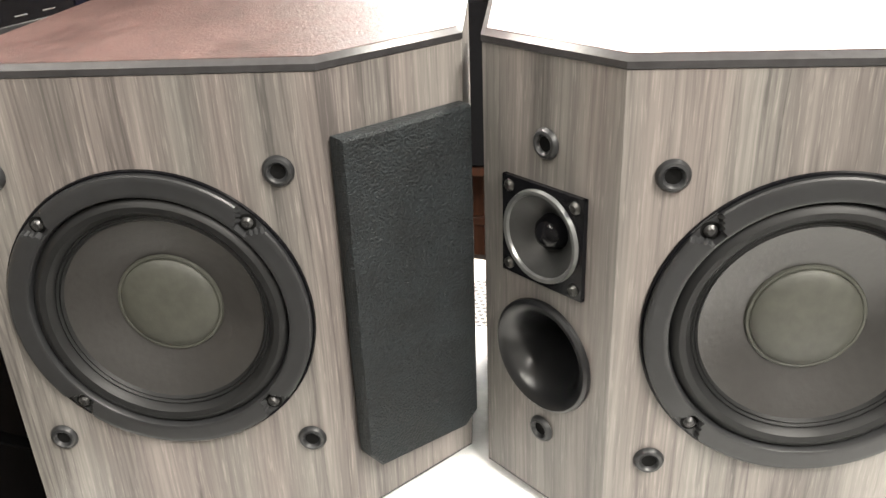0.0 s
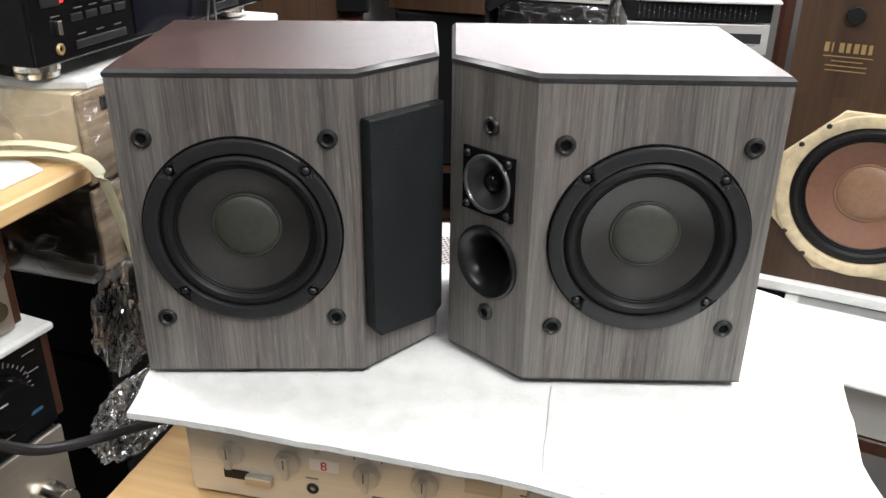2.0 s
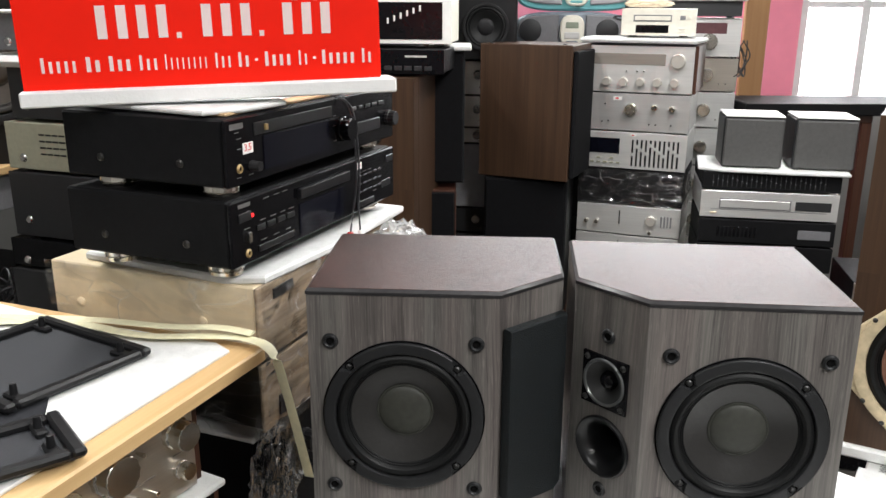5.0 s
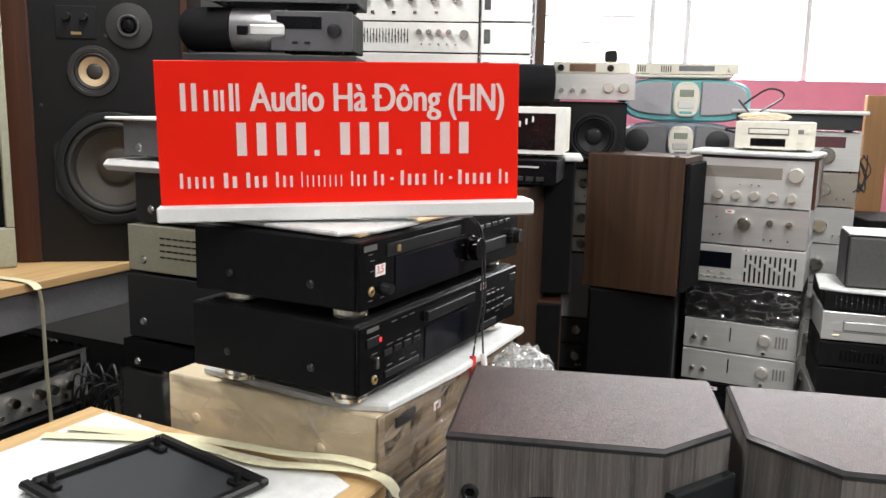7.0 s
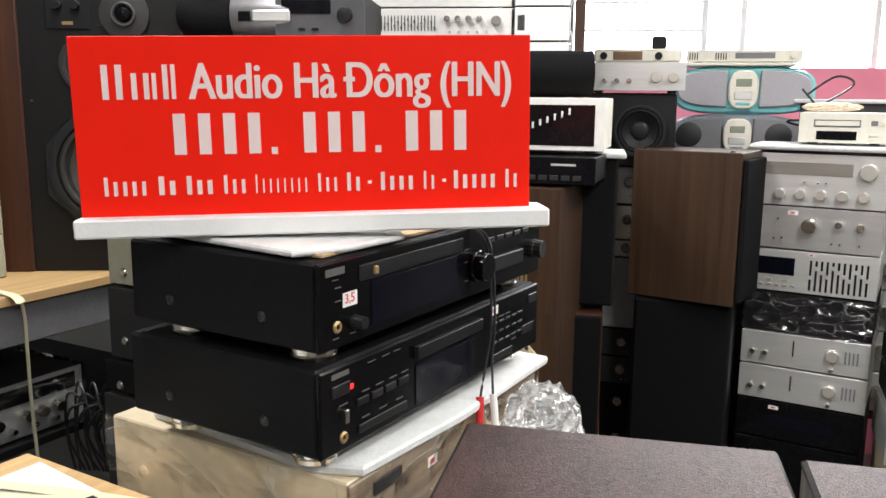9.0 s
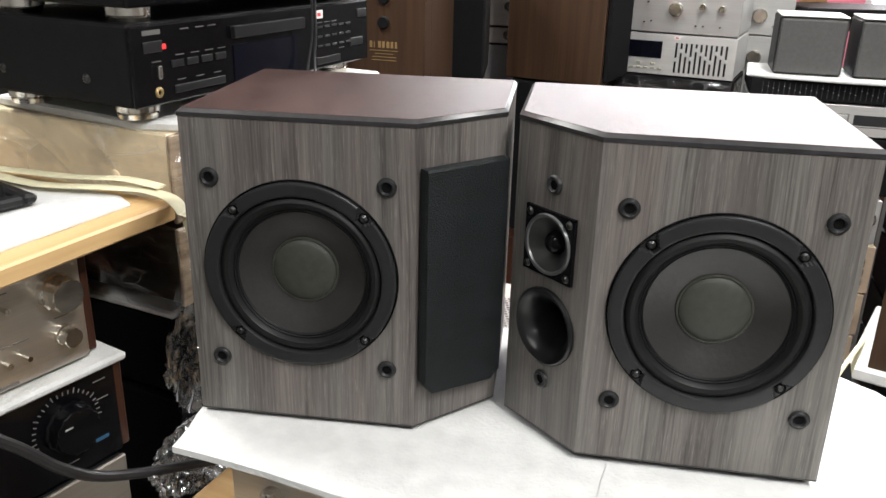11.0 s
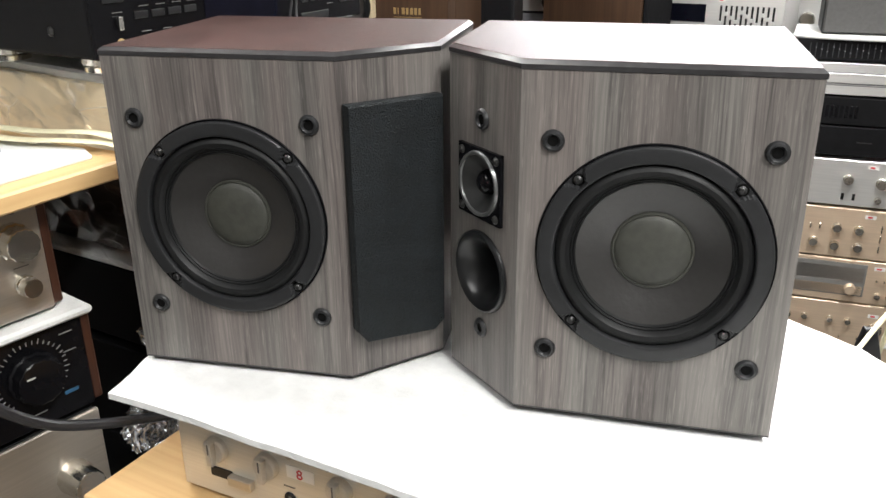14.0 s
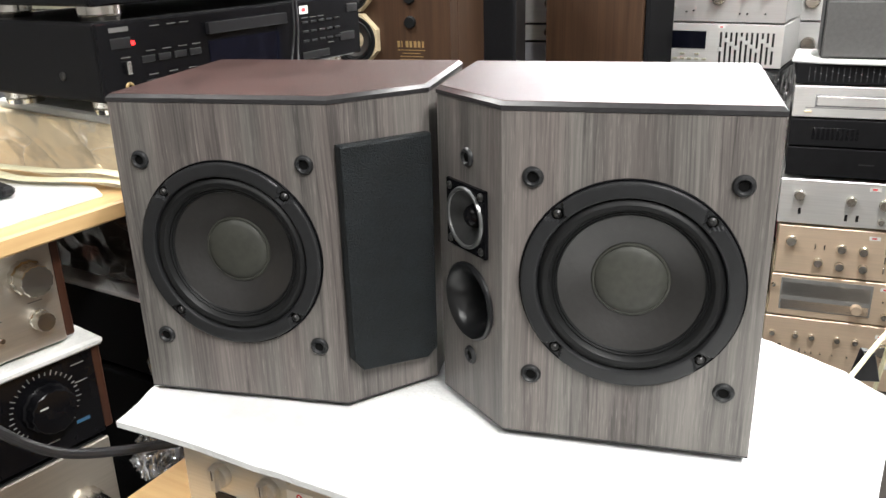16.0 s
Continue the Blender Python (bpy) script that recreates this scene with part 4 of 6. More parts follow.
grille_frame(at(-0.450, 0.317, 1.0455, 128), 0.10, 0.185, "second black speaker grille lying on the foam")

bm = B()
prism(bm, [(-0.555, 0.478), (-0.529, 0.40), (-0.558, 0.335), (-0.71, 0.335), (-0.75, 0.47), (-0.62, 0.482)], 0, 0.0016, 0.0004)
solo("cloth_panel", bm, mat("dark_grey_felt", (0.022, 0.023, 0.027), 0.85, 0, 0.25, 700, bump=0.4, bump_scale=900, spec=0.2), at(0, 0, 1.0437), "dark grey cloth panel lying under the speaker grilles", "cloth")

# straps
def strap(pts, label, r=0.009, flat=0.16):
    bm = B()
    sweep(bm, pts, r, 10, flat)
    return solo("packing_strap", bm, STRAP, at(0, 0, 0), label, "strap", "packing straps")


strap([(-0.80, 0.66, 1.047), (-0.62, 0.66, 1.049), (-0.50, 0.612, 1.050), (-0.42, 0.606, 1.051), (-0.365, 0.602, 1.050), (-0.328, 0.585, 1.040), (-0.312, 0.58, 0.99), (-0.300, 0.575, 0.94), (-0.285, 0.57, 0.87)], "pale yellow packing strap over the shelf corner")
strap([(-0.78, 0.69, 1.047), (-0.60, 0.672, 1.049), (-0.47, 0.632, 1.054), (-0.40, 0.618, 1.058), (-0.355, 0.607, 1.054)], "pale yellow packing strap looped over the board")

# power cable across the black amplifier
bm = B()
sweep(bm, [(-0.46, 0.26, 0.99), (-0.432, 0.315, 0.935), (-0.406, 0.358, 0.885), (-0.388, 0.388, 0.843), (-0.368, 0.42, 0.812), (-0.335, 0.462, 0.790), (-0.285, 0.495, 0.783), (-0.22, 0.52, 0.784)], 0.0055, 10)
solo("power_cable", bm, CABLE, at(0, 0, 0), "thick black power cable hanging past the amplifiers", "cable")

# ---- gold amplifier with two black decks and the sign ----
GX, GY = -0.353, 0.637
items = (("b", 0.14, 0.84, 0.05, 0.015, 0.003, BLACK), ("k", 0.7, 0.5, 0.02, 0.012, GOLD), ("t", 0.35, 0.72, 0.02, 0.012))
# brown streaks paint the reflections in the film into the panel colour
WRAPPED = wood("gold_panel_painted_reflections", (0.14, 0.095, 0.062), (0.42, 0.335, 0.24), 0.22, 120, 30, "x", 0.35, contrast=(0.34, 0.66), drift_by=0.02)
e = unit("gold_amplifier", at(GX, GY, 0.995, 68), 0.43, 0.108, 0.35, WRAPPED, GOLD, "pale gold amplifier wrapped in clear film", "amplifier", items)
for yy in (0.09, 0.30):
    part("side_bolt", turned(0.0, 0.05, [(0.0, -0.0012), (0.005, -0.0012), (0.007, 0.0), (0.007, 0.002)], 20, cy=yy, axis="x"), GOLD, e)
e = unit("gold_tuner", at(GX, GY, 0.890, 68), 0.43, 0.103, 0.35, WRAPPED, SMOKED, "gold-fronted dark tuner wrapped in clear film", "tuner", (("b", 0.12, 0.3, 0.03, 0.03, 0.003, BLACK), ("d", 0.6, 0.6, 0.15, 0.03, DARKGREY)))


def film_wrap(m, w, h, d, label, seed, material=FILM):
    """Loose clear film round a box, creased at the corners."""
    bm = B()
    n = 14
    rows = []
    for k in range(8):
        z = -0.004 + (h + 0.008) * k / 7
        row = []
        for side, (ax, ay, bx, by) in enumerate(((0, d, 0, 0), (0, 0, w, 0), (w, 0, w, d))):
            for i in range(n if side < 2 else n + 1):
                f = i / n
                p = Vector((ax + (bx - ax) * f, ay + (by - ay) * f, z))
                q = p * 22 + Vector((seed, seed, 0))
                out = 0.006 + 0.006 * abs(noise.noise(q))
                nrm = ((-1, 0), (0, -1), (1, 0))[side]
                row.append(bm.verts.new((p.x + nrm[0] * out, p.y + nrm[1] * out, z)))
        rows.append(row)
    for p, q in zip(rows, rows[1:]):
        for i in range(len(p) - 1):
            bm.faces.new((p[i], p[i + 1], q[i + 1], q[i]))
    ob = solo("plastic_wrap", bm, material, m, label, "plastic film", "clear plastic wraps")
    ob.visible_shadow = False
    return ob


film_wrap(at(GX, GY, 0.890, 68), 0.43, 0.213, 0.35, "clear film stretched round the gold amplifier", 1.0, SPARSE)
e = unit("black_receiver", at(GX - 0.018, GY, 0.765, 68), 0.43, 0.112, 0.33, GLOSSBLACK, CASE, "black receiver under clear film beside the bench", "receiver", (("k", 0.3, 0.5, 0.018, 0.02, BLACK),))
solo("foam_strip", boxed(0, 0.43, -0.004, 0.3, 0, 0.010, 0.003), WHITEFOAM, at(GX - 0.02, GY, 0.878, 68), "white foam strip on the black receiver", "packing foam", "white foam sheets")
unit("black_receiver", at(GX - 0.018, GY, 0.62, 68), 0.43, 0.14, 0.33, GLOSSBLACK, CASE, "black receiver low beside the bench", "receiver", (("k", 0.3, 0.5, 0.018, 0.02, BLACK),))
unit("black_receiver", at(GX - 0.018, GY, 0.47, 68), 0.43, 0.145, 0.33, GLOSSBLACK, CASE, "black receiver at the bottom beside the bench", "receiver", ())


def crumple(name, m, rx, ry, rz, label, seed, material=BAG, amp=0.42, fineness=5):
    """A crumpled bag: a sphere pushed in and out in sharp folds."""
    bm = B()
    bmesh.ops.create_icosphere(bm, subdivisions=fineness, radius=1)
    for v in bm.verts:
        p = v.co.copy()
        f = 0.8
        for k, s in ((0.5, 1.9), (0.45, 3.6), (0.16, 9.0)):
            f += amp * k * (1 - 2 * abs(noise.noise(p * s + Vector((seed, seed * 2, 0)))))
        v.co = Vector((p.x * rx, p.y * ry, max(p.z * rz, -rz * 0.8))) * f
    ob = solo(name, bm, material, m, label, "plastic bag", "crumpled plastic")
    for poly in ob.data.polygons:
        poly.use_smooth = False
    ob.visible_shadow = False
    return ob


crumple("plastic_bag", at(-0.345, 0.672, 0.822, 68), 0.062, 0.013, 0.074, "crumpled clear plastic wrap hanging off the receiver", 3.0)
crumple("plastic_bag", at(-0.33, 0.605, 0.725, 68), 0.075, 0.028, 0.04, "crumpled clear plastic wrap low beside the bench", 5.0)
crumple("plastic_bag", at(-0.178, 0.895, 1.072, 20), 0.050, 0.055, 0.058, "crumpled clear plastic bag beside the black decks", 8.0, WHITEBAG, 0.28, 4)

bm = B()
prism(bm, [(0.0, 0.05), (0.02, 0.0), (0.2, -0.012), (0.455, -0.006), (0.46, 0.2), (0.455, 0.30), (0.2, 0.31), (0.02, 0.30)], 0, 0.012, 0.003)
solo("foam_sheet", bm, WHITEFOAM, at(GX, GY, 1.103, 68), "white foam sheet on the gold amplifier", "packing foam", "white foam sheets")


def deck_feet(e, w, d, mt):
    for fx in (0.04, w - 0.04):
        for fy in (0.04, d - 0.05):
            part("foot", shared(("deck_foot",), lambda: turned(0, 0, [(0.022, 0), (0.023, 0.005), (0.0215, 0.006), (0.0245, 0.008), (0.0245, 0.020), (0.0, 0.020)], 28, axis="z"), mt), None, e, "silver ringed foot", loc=(fx, fy, 0))


def deck(m, w, h, d, label, items):
    e = thing("black_deck", m, label, "deck", "black decks")
    part("case", boxed(0.001, w - 0.001, 0.006, d, 0.018, h, 0.003), CASE, e)
    part("faceplate", boxed(0, w, 0, 0.006, 0.018, h - 0.001, 0.002), GLOSSBLACK, e)
    deck_feet(e, w, d, KNOB)
    for fy in (0.07, d - 0.06):
        part("side_screw", turned(0, 0.045, [(0.0, -0.0016), (0.0032, -0.0016), (0.0055, 0.0), (0.0055, 0.002)], 16, cy=fy, axis="x"), SCREWBRIGHT, e)
    controls(e, w, h, items)
    return e


DW, DX, DY = 0.474, -0.375, 0.612
def fd(u, z, z0):
    return u / DW, (z - z0) / 0.105
z0 = 1.118
items = [("b", *fd(0.03, 1.199, z0), 0.028, 0.012, 0.0018, BLACK), ("d", *fd(0.046, 1.198, z0), 0.006, 0.005, LED), ("j", *fd(0.034, 1.150, z0), GOLDPRINT), ("b", *fd(0.034, 1.172, z0), 0.006, 0.014, 0.006, STEEL),
         ("l", *fd(0.03, 1.214, z0), 0.026, 0.005, DIMPRINT), ("d", *fd(0.225, 1.165, z0), 0.13, 0.045, BLUEGLASS), ("b", *fd(0.23, 1.203, z0), 0.145, 0.014, 0.007, DECKTRAY), ("b", *fd(0.10, 1.150, z0), 0.085, 0.009, 0.002, BLACK),
         ("t", *fd(0.344, 1.210, z0), 0.018, 0.011)]
items += [("b", *fd(0.065 + 0.024 * k, 1.178, z0), 0.019, 0.008, 0.0018, BLACK) for k in range(4)]
items += [("b", *fd(0.345 + 0.018 * i, 1.193 - 0.013 * j, z0), 0.013, 0.003, 0.0016, DECKBUTTON) for i in range(5) for j in range(3)]
items += [("b", *fd(0.365, 1.147, z0), 0.06, 0.010, 0.0018, BLACK), ("b", *fd(0.44, 1.165, z0), 0.035, 0.012, 0.0018, BLACK), ("b", *fd(0.455, 1.205, z0), 0.026, 0.012, 0.0018, DECKBUTTON)]
items += [("l", *fd(u, z, z0), 0.013, 0.001, DIMPRINT) for u, z in ((0.07, 1.187), (0.094, 1.187), (0.118, 1.187), (0.14, 1.187), (0.07, 1.160), (0.1, 1.160), (0.13, 1.160), (0.034, 1.183), (0.08, 1.214), (0.105, 1.214), (0.125, 1.214), (0.345, 1.199), (0.363, 1.199), (0.381, 1.199), (0.40, 1.160))]
deck(at(DX, DY, z0, 67.5), DW, 0.105, 0.262, "black disc player with silver feet on white foam", items)
z0 = 1.222
items = [("l", *fd(0.024, 1.316, z0), 0.028, 0.007, DIMPRINT), ("j", *fd(0.026, 1.262, z0), GOLDPRINT), ("k", *fd(0.052, 1.262, z0), 0.007, 0.014, DECKBUTTON), ("t", *fd(0.046, 1.286, z0), 0.022, 0.014, 1),
         ("b", *fd(0.16, 1.308, z0), 0.20, 0.016, 0.0018, BLACK), ("d", *fd(0.165, 1.274, z0), 0.17, 0.045, BLUEGLASS), ("b", *fd(0.085, 1.308, z0), 0.006, 0.008, 0.005, GOLDPRINT),
         ("k", *fd(0.29, 1.278, z0), 0.019, 0.02, GLOSSBLACK), ("k", *fd(0.452, 1.275, z0), 0.013, 0.016, BLACK), ("b", *fd(0.37, 1.272, z0), 0.09, 0.018, 0.005, DECKBUTTON)]
items += [("b", *fd(0.33 + 0.024 * k, 1.304, z0), 0.018, 0.006, 0.0018, DECKBUTTON) for k in range(5)]
items += [("l", *fd(u, z, z0), 0.009, 0.001, DIMPRINT) for u, z in ((0.028, 1.300), (0.028, 1.287), (0.024, 1.308), (0.024, 1.251), (0.05, 1.251), (0.27, 1.30), (0.27, 1.285), (0.27, 1.262), (0.13, 1.306), (0.15, 1.306))]
solo("cardboard_sheet", boxed(0.02, 0.36, 0.012, 0.075, 0, 0.004, 0.001), CARD, at(DX, DY, z0 + 0.1035, 67.5), "torn brown cardboard strip on the recorder deck", "cardboard")
upper = deck(at(DX, DY, z0, 67.5), DW, 0.103, 0.255, "black recorder deck with silver feet on another deck", items)


def ink(e, text, size, m, material, bold=0.0):
    """Raised lettering on a thing."""
    cu = bpy.data.curves.new("lettering", "FONT")
    cu.body, cu.size, cu.extrude, cu.offset = text, size * K, 0.0002, bold * size * K
    tmp = bpy.data.objects.new("lettering", cu)
    scene.collection.objects.link(tmp)
    me = bpy.data.meshes.new_from_object(tmp.evaluated_get(bpy.context.evaluated_depsgraph_get()))
    bpy.data.objects.remove(tmp)
    me.materials.clear()
    me.materials.append(material)
    ob = new("lettering", me)
    ob.parent = e
    ob.matrix_basis = m
    return ob


def local(x, y, z, rx=0, ry=0, rz=0):
    return pose(K * x, K * y, K * z, rx, ry, rz)


ink(amp, "8", 0.014, local(0.133, -0.001, 0.053, 90), INK)
ink(upper, "3,5", 0.013, local(0.037, -0.001, 0.0595, 90), INK)

bm = B()
prism(bm, [(0.06, 0.02), (0.40, 0.03), (0.45, 0.04), (0.46, 0.24), (0.10, 0.245)], 0, 0.003, 0.0008)
solo("cardboard_sheet", bm, CARD, at(DX, DY, 1.325, 67.5), "brown cardboard sheet on the upper deck", "cardboard")
bm = B()
prism(bm, [(0.0, 0.03), (0.05, 0.006), (0.14, 0.0), (0.17, 0.03), (0.36, 0.06), (0.40, 0.22), (0.02, 0.24)], 0, 0.006, 0.002)
solo("foam_sheet", bm, WHITEFOAM, at(DX, DY, 1.328, 67.5), "white foam sheet under the sign", "packing foam", "white foam sheets")

sign = thing("shop_sign", at(-0.629, 0.660, 1.334, 15.4, 0, -1.2), "red sign with white lettering on a white foam base", "sign")
part("base", boxed(-0.003, 0.466, -0.022, 0.03, 0.0, 0.019, 0.002), SIGNFOAM, sign, "white foam base")
part("board", boxed(0.0, 0.449, -0.001, 0.003, 0.018, 0.193, 0.0006), RED, sign)
for word, x0, x1, z in (("Audio", 0.111, 0.199, 0.133), ("H\u00e0", 0.213, 0.252, 0.133), ("D\u00f4ng", 0.264, 0.346, 0.133), ("(HN)", 0.358, 0.428, 0.133)):
    t = ink(sign, word, 1.0, Matrix(), SIGNWHITE)
    xs = [v.co.x for v in t.data.vertices]
    cap = 0.70 * K
    sx, sz = K * (x1 - x0) / (max(xs) - min(xs)), K * 0.0345 / cap
    for v in t.data.vertices:
        v.co.x, v.co.y = (v.co.x - min(xs)) * sx, v.co.y * sz
    thick = bmesh.new()
    for k in range(5):
        thick.from_mesh(t.data)
        thick.verts.ensure_lookup_table()
        n0 = len(t.data.vertices)
        for v in thick.verts[-n0:]:
            v.co += Vector(((k - 2) * 0.00055, (k % 2) * 0.0004, 0.00005 * k)) * K
    thick.to_mesh(t.data)
    thick.free()
    t.matrix_basis = local(x0, -0.0016, z, 90)
part("letter_stroke", boxed(0.2600, 0.2715, -0.0023, -0.001, 0.1485, 0.1530), SIGNWHITE, sign)


def bar(x0, x1, z0, z1):
    part("letter_bar", boxed(x0, x1, -0.002, -0.001, z0, z1), SIGNWHITE, sign)


for x0, x1 in ((0.029, 0.035), (0.042, 0.048), (0.0565, 0.0615), (0.068, 0.073), (0.076, 0.080), (0.086, 0.091), (0.094, 0.098)):
    bar(x0, x1, 0.133, 0.166 if x0 < 0.05 or x0 > 0.08 else 0.158)
for x0, x1, n, dot in ((0.087, 0.183, 4, 1), (0.213, 0.286, 3, 1), (0.315, 0.389, 3, 0)):
    step = (x1 - x0) / n
    for k in range(n):
        bar(x0 + k * step + 0.0062, x0 + (k + 1) * step - 0.0062, 0.079, 0.119)
    if dot:
        bar(x1 + 0.004, x1 + 0.010, 0.078, 0.085)
for x0, x1, n in ((0.021, 0.066, 5), (0.073, 0.094, 2), (0.100, 0.130, 3), (0.136, 0.162, 3), (0.167, 0.223, 8), (0.229, 0.253, 3), (0.258, 0.276, 2), (0.281, 0.286, 1), (0.292, 0.330, 4), (0.336, 0.352, 2), (0.357, 0.362, 1), (0.367, 0.415, 5), (0.421, 0.438, 2)):
    step = (x1 - x0) / n
    for k in range(n):
        w = 0.0005 if n == 1 else 0.0027
        bar(x0 + k * step + w, x0 + (k + 1) * step - w, *((0.0465, 0.0495) if n == 1 else (0.0395, 0.058 if k == 0 else 0.0535)))

e = thing("audio_cable", at(-0.021, 0, 0), "thin grey cable with red and white plugs", "cable")
bm = B()
sweep(bm, [(-0.27, 0.86, 1.335), (-0.235, 0.875, 1.315), (-0.225, 0.885, 1.27), (-0.222, 0.885, 1.20), (-0.228, 0.88, 1.15), (-0.232, 0.865, 1.115)], 0.0016, 6)
sweep(bm, [(-0.268, 0.862, 1.335), (-0.231, 0.878, 1.315), (-0.221, 0.888, 1.27), (-0.218, 0.888, 1.20), (-0.220, 0.885, 1.16), (-0.217, 0.872, 1.118)], 0.0016, 6)
part("cord", bm, CABLE, e)
bm = B()
sweep(bm, [(-0.232, 0.865, 1.118), (-0.231, 0.857, 1.095), (-0.231, 0.852, 1.075)], 0.0048, 10)
part("red_plug", bm, REDPLUG, e)
bm = B()
sweep(bm, [(-0.217, 0.872, 1.12), (-0.214, 0.866, 1.098), (-0.213, 0.862, 1.08)], 0.0045, 10)
part("white_plug", bm, WHITE, e)

# ---- left rear: stacked components, pine shelf, floor-standing speakers ----
LX, LY = -0.62, 1.3
VENTS = [("b", 0.28 + 0.05 * i, 0.38 + 0.13 * j, 0.014, 0.0035, 0.0006, BLACK) for i in range(9) for j in range(4)]
def back_unit(z0, z1, x, case, label, vents=(), w=0.33):
    """A component seen from its side."""
    e = unit("component", at(x, LY, z0, -20), w, z1 - z0, 0.35, case, case, label, "hi-fi component", vents)
    for fx in (0.12, 0.72):
        part("side_bolt", turned(fx * w, 0.28 * (z1 - z0), [(0.0, -0.003), (0.006, -0.003), (0.009, 0.0)], 16), STEEL, e)
    return e
back_unit(1.364, 1.438, -0.985, MIDGREY, "grey component with a white lid")
solo("foam_sheet", boxed(-0.03, 0.35, -0.02, 0.33, 0, 0.006, 0.002), WHITE, at(-0.985, LY, 1.438, -20), "white board on the grey component", "board")
solo("foam_sheet", boxed(-0.075, 0.33, -0.03, 0.28, 0, 0.022, 0.010), SIGNFOAM, at(-0.955, LY, 1.337, -20), "white foam sheet between two components", "packing foam", "white foam sheets")
back_unit(1.232, 1.336, -0.965, DARKGREY, "dark grey component in the stack")
back_unit(1.130, 1.229, -0.985, BEIGE, "beige component with cooling slots", VENTS)
back_unit(0.990, 1.128, -0.99, DARKGREY, "dark grey amplifier in the stack")
back_unit(0.925, 0.988, -1.005, GLOSSBLACK, "black deck in the stack")
back_unit(0.78, 0.922, -1.01, DARKGREY, "dark component under clear film", w=0.34)
back_unit(0.66, 0.778, -1.01, DARKGREY, "dark component low in the stack", w=0.34)
back_unit(0.55, 0.658, -1.01, DARKGREY, "dark component low in the stack", w=0.34)
e = thing("low_bench", at(-1.03, 1.28, 0.52, -20), "dark wooden low bench under the component stack", "bench")
part("board", boxed(0, 0.4, 0, 0.4, 0, 0.03, 0.002), DARKWOOD, e)
for fx in (0.0, 0.35):
    for fy in (0.02, 0.35):
        part("leg", boxed(fx, fx + 0.05, fy, fy + 0.05, -0.52 - LIFT, 0.0, 0.003), DARKWOOD, e)
film_wrap(at(-1.01, LY, 0.78, -20), 0.34, 0.14, 0.33, "clear film round the lower component", 4.0)

e = thing("pine_shelf", at(-1.43, 1.118, 1.035, 70), "pine-topped grey metal shelf carrying tower speakers", "shelf")
part("board", boxed(0, 0.95, 0, 0.95, 0.0, 0.022, 0.002), PINE, e)
part("apron", boxed(0.0, 0.95, 0.012, 0.03, -0.09, 0.0, 0.002), MIDGREY, e, "grey metal apron")
for fx in (0.0, 0.91):
    for fy in (0.03, 0.9):
        part("post", boxed(fx, fx + 0.04, fy, fy + 0.04, -1.035 - LIFT, 0.0, 0.002), MIDGREY, e)
part("lower_board", boxed(0.0, 0.95, 0.03, 0.95, -0.340, -0.320, 0.002), CASE, e)
strap([(-1.42, 1.50, 1.060), (-1.34, 1.475, 1.062), (-1.285, 1.455, 1.055), (-1.268, 1.448, 1.02), (-1.262, 1.44, 0.94), (-1.256, 1.432, 0.84), (-1.25, 1.43, 0.70)], "pale yellow strap hanging from the pine shelf", 0.011, 0.12)
unit("old_receiver", at(-1.43, 1.27, 0.7155, 70), 0.42, 0.13, 0.3, STACKSILVER, CASE, "old silver receiver under clear film", "receiver",
     [("k", x, 0.42, 0.0135, 0.024, KNOB) for x in (0.14, 0.3, 0.46, 0.63, 0.72, 0.82)] + [("k", x, 0.22, 0.007, 0.018, KNOB) for x in (0.38, 0.55, 0.8)] + [("d", 0.5, 0.78, 0.38, 0.038, GLOSSBLACK), ("l", 0.5, 0.78, 0.30, 0.002, PALEPRINT), ("j", 0.70, 0.17, BLACK)])
film_wrap(at(-1.43, 1.27, 0.7155, 70), 0.42, 0.13, 0.25, "clear film round the old receiver", 6.0, SPARSE)
cords = thing("cord_bundle", at(0, 0, 0), "black cords bundled beside the old receiver", "cable")
for k in range(12):
    bm = B()
    a, b = 0.012 * k, 0.025 * math.sin(k * 2.1)
    sweep(bm, [(-1.29 + a, 1.62, 0.60), (-1.30 + a * 0.7, 1.61 + b, 0.70), (-1.275 + a, 1.59 + b, 0.80 + b), (-1.225 + a * 0.8, 1.60 - b, 0.75), (-1.21 + a * 0.6, 1.62, 0.60)], 0.0032, 6)
    part("loop", bm, CABLE, cords)


def octagon(cx, cz, outer, inner, front, n=64):
    """An eight-sided plate with a round hole."""
    bm = B()
    rows = []
    for r, y, eight in ((outer, 0.0, 1), (outer, front * 0.8, 1), (outer * 0.985, front, 1), (inner, front, 0), (inner * 0.98, 0.0, 0)):
        row = []
        for i in range(n):
            a = 2 * math.pi * i / n
            k = r
            if eight:
                k = r * math.cos(radians(22.5)) / math.cos(((a + radians(22.5)) % radians(45)) - radians(22.5))
            row.append(bm.verts.new((cx + k * math.cos(a), y, cz + k * math.sin(a))))
        rows.append(row)
    for p, q in zip(rows, rows[1:]):
        for i in range(n):
            bm.faces.new((p[i], p[(i + 1) % n], q[(i + 1) % n], q[i]))
    return bm


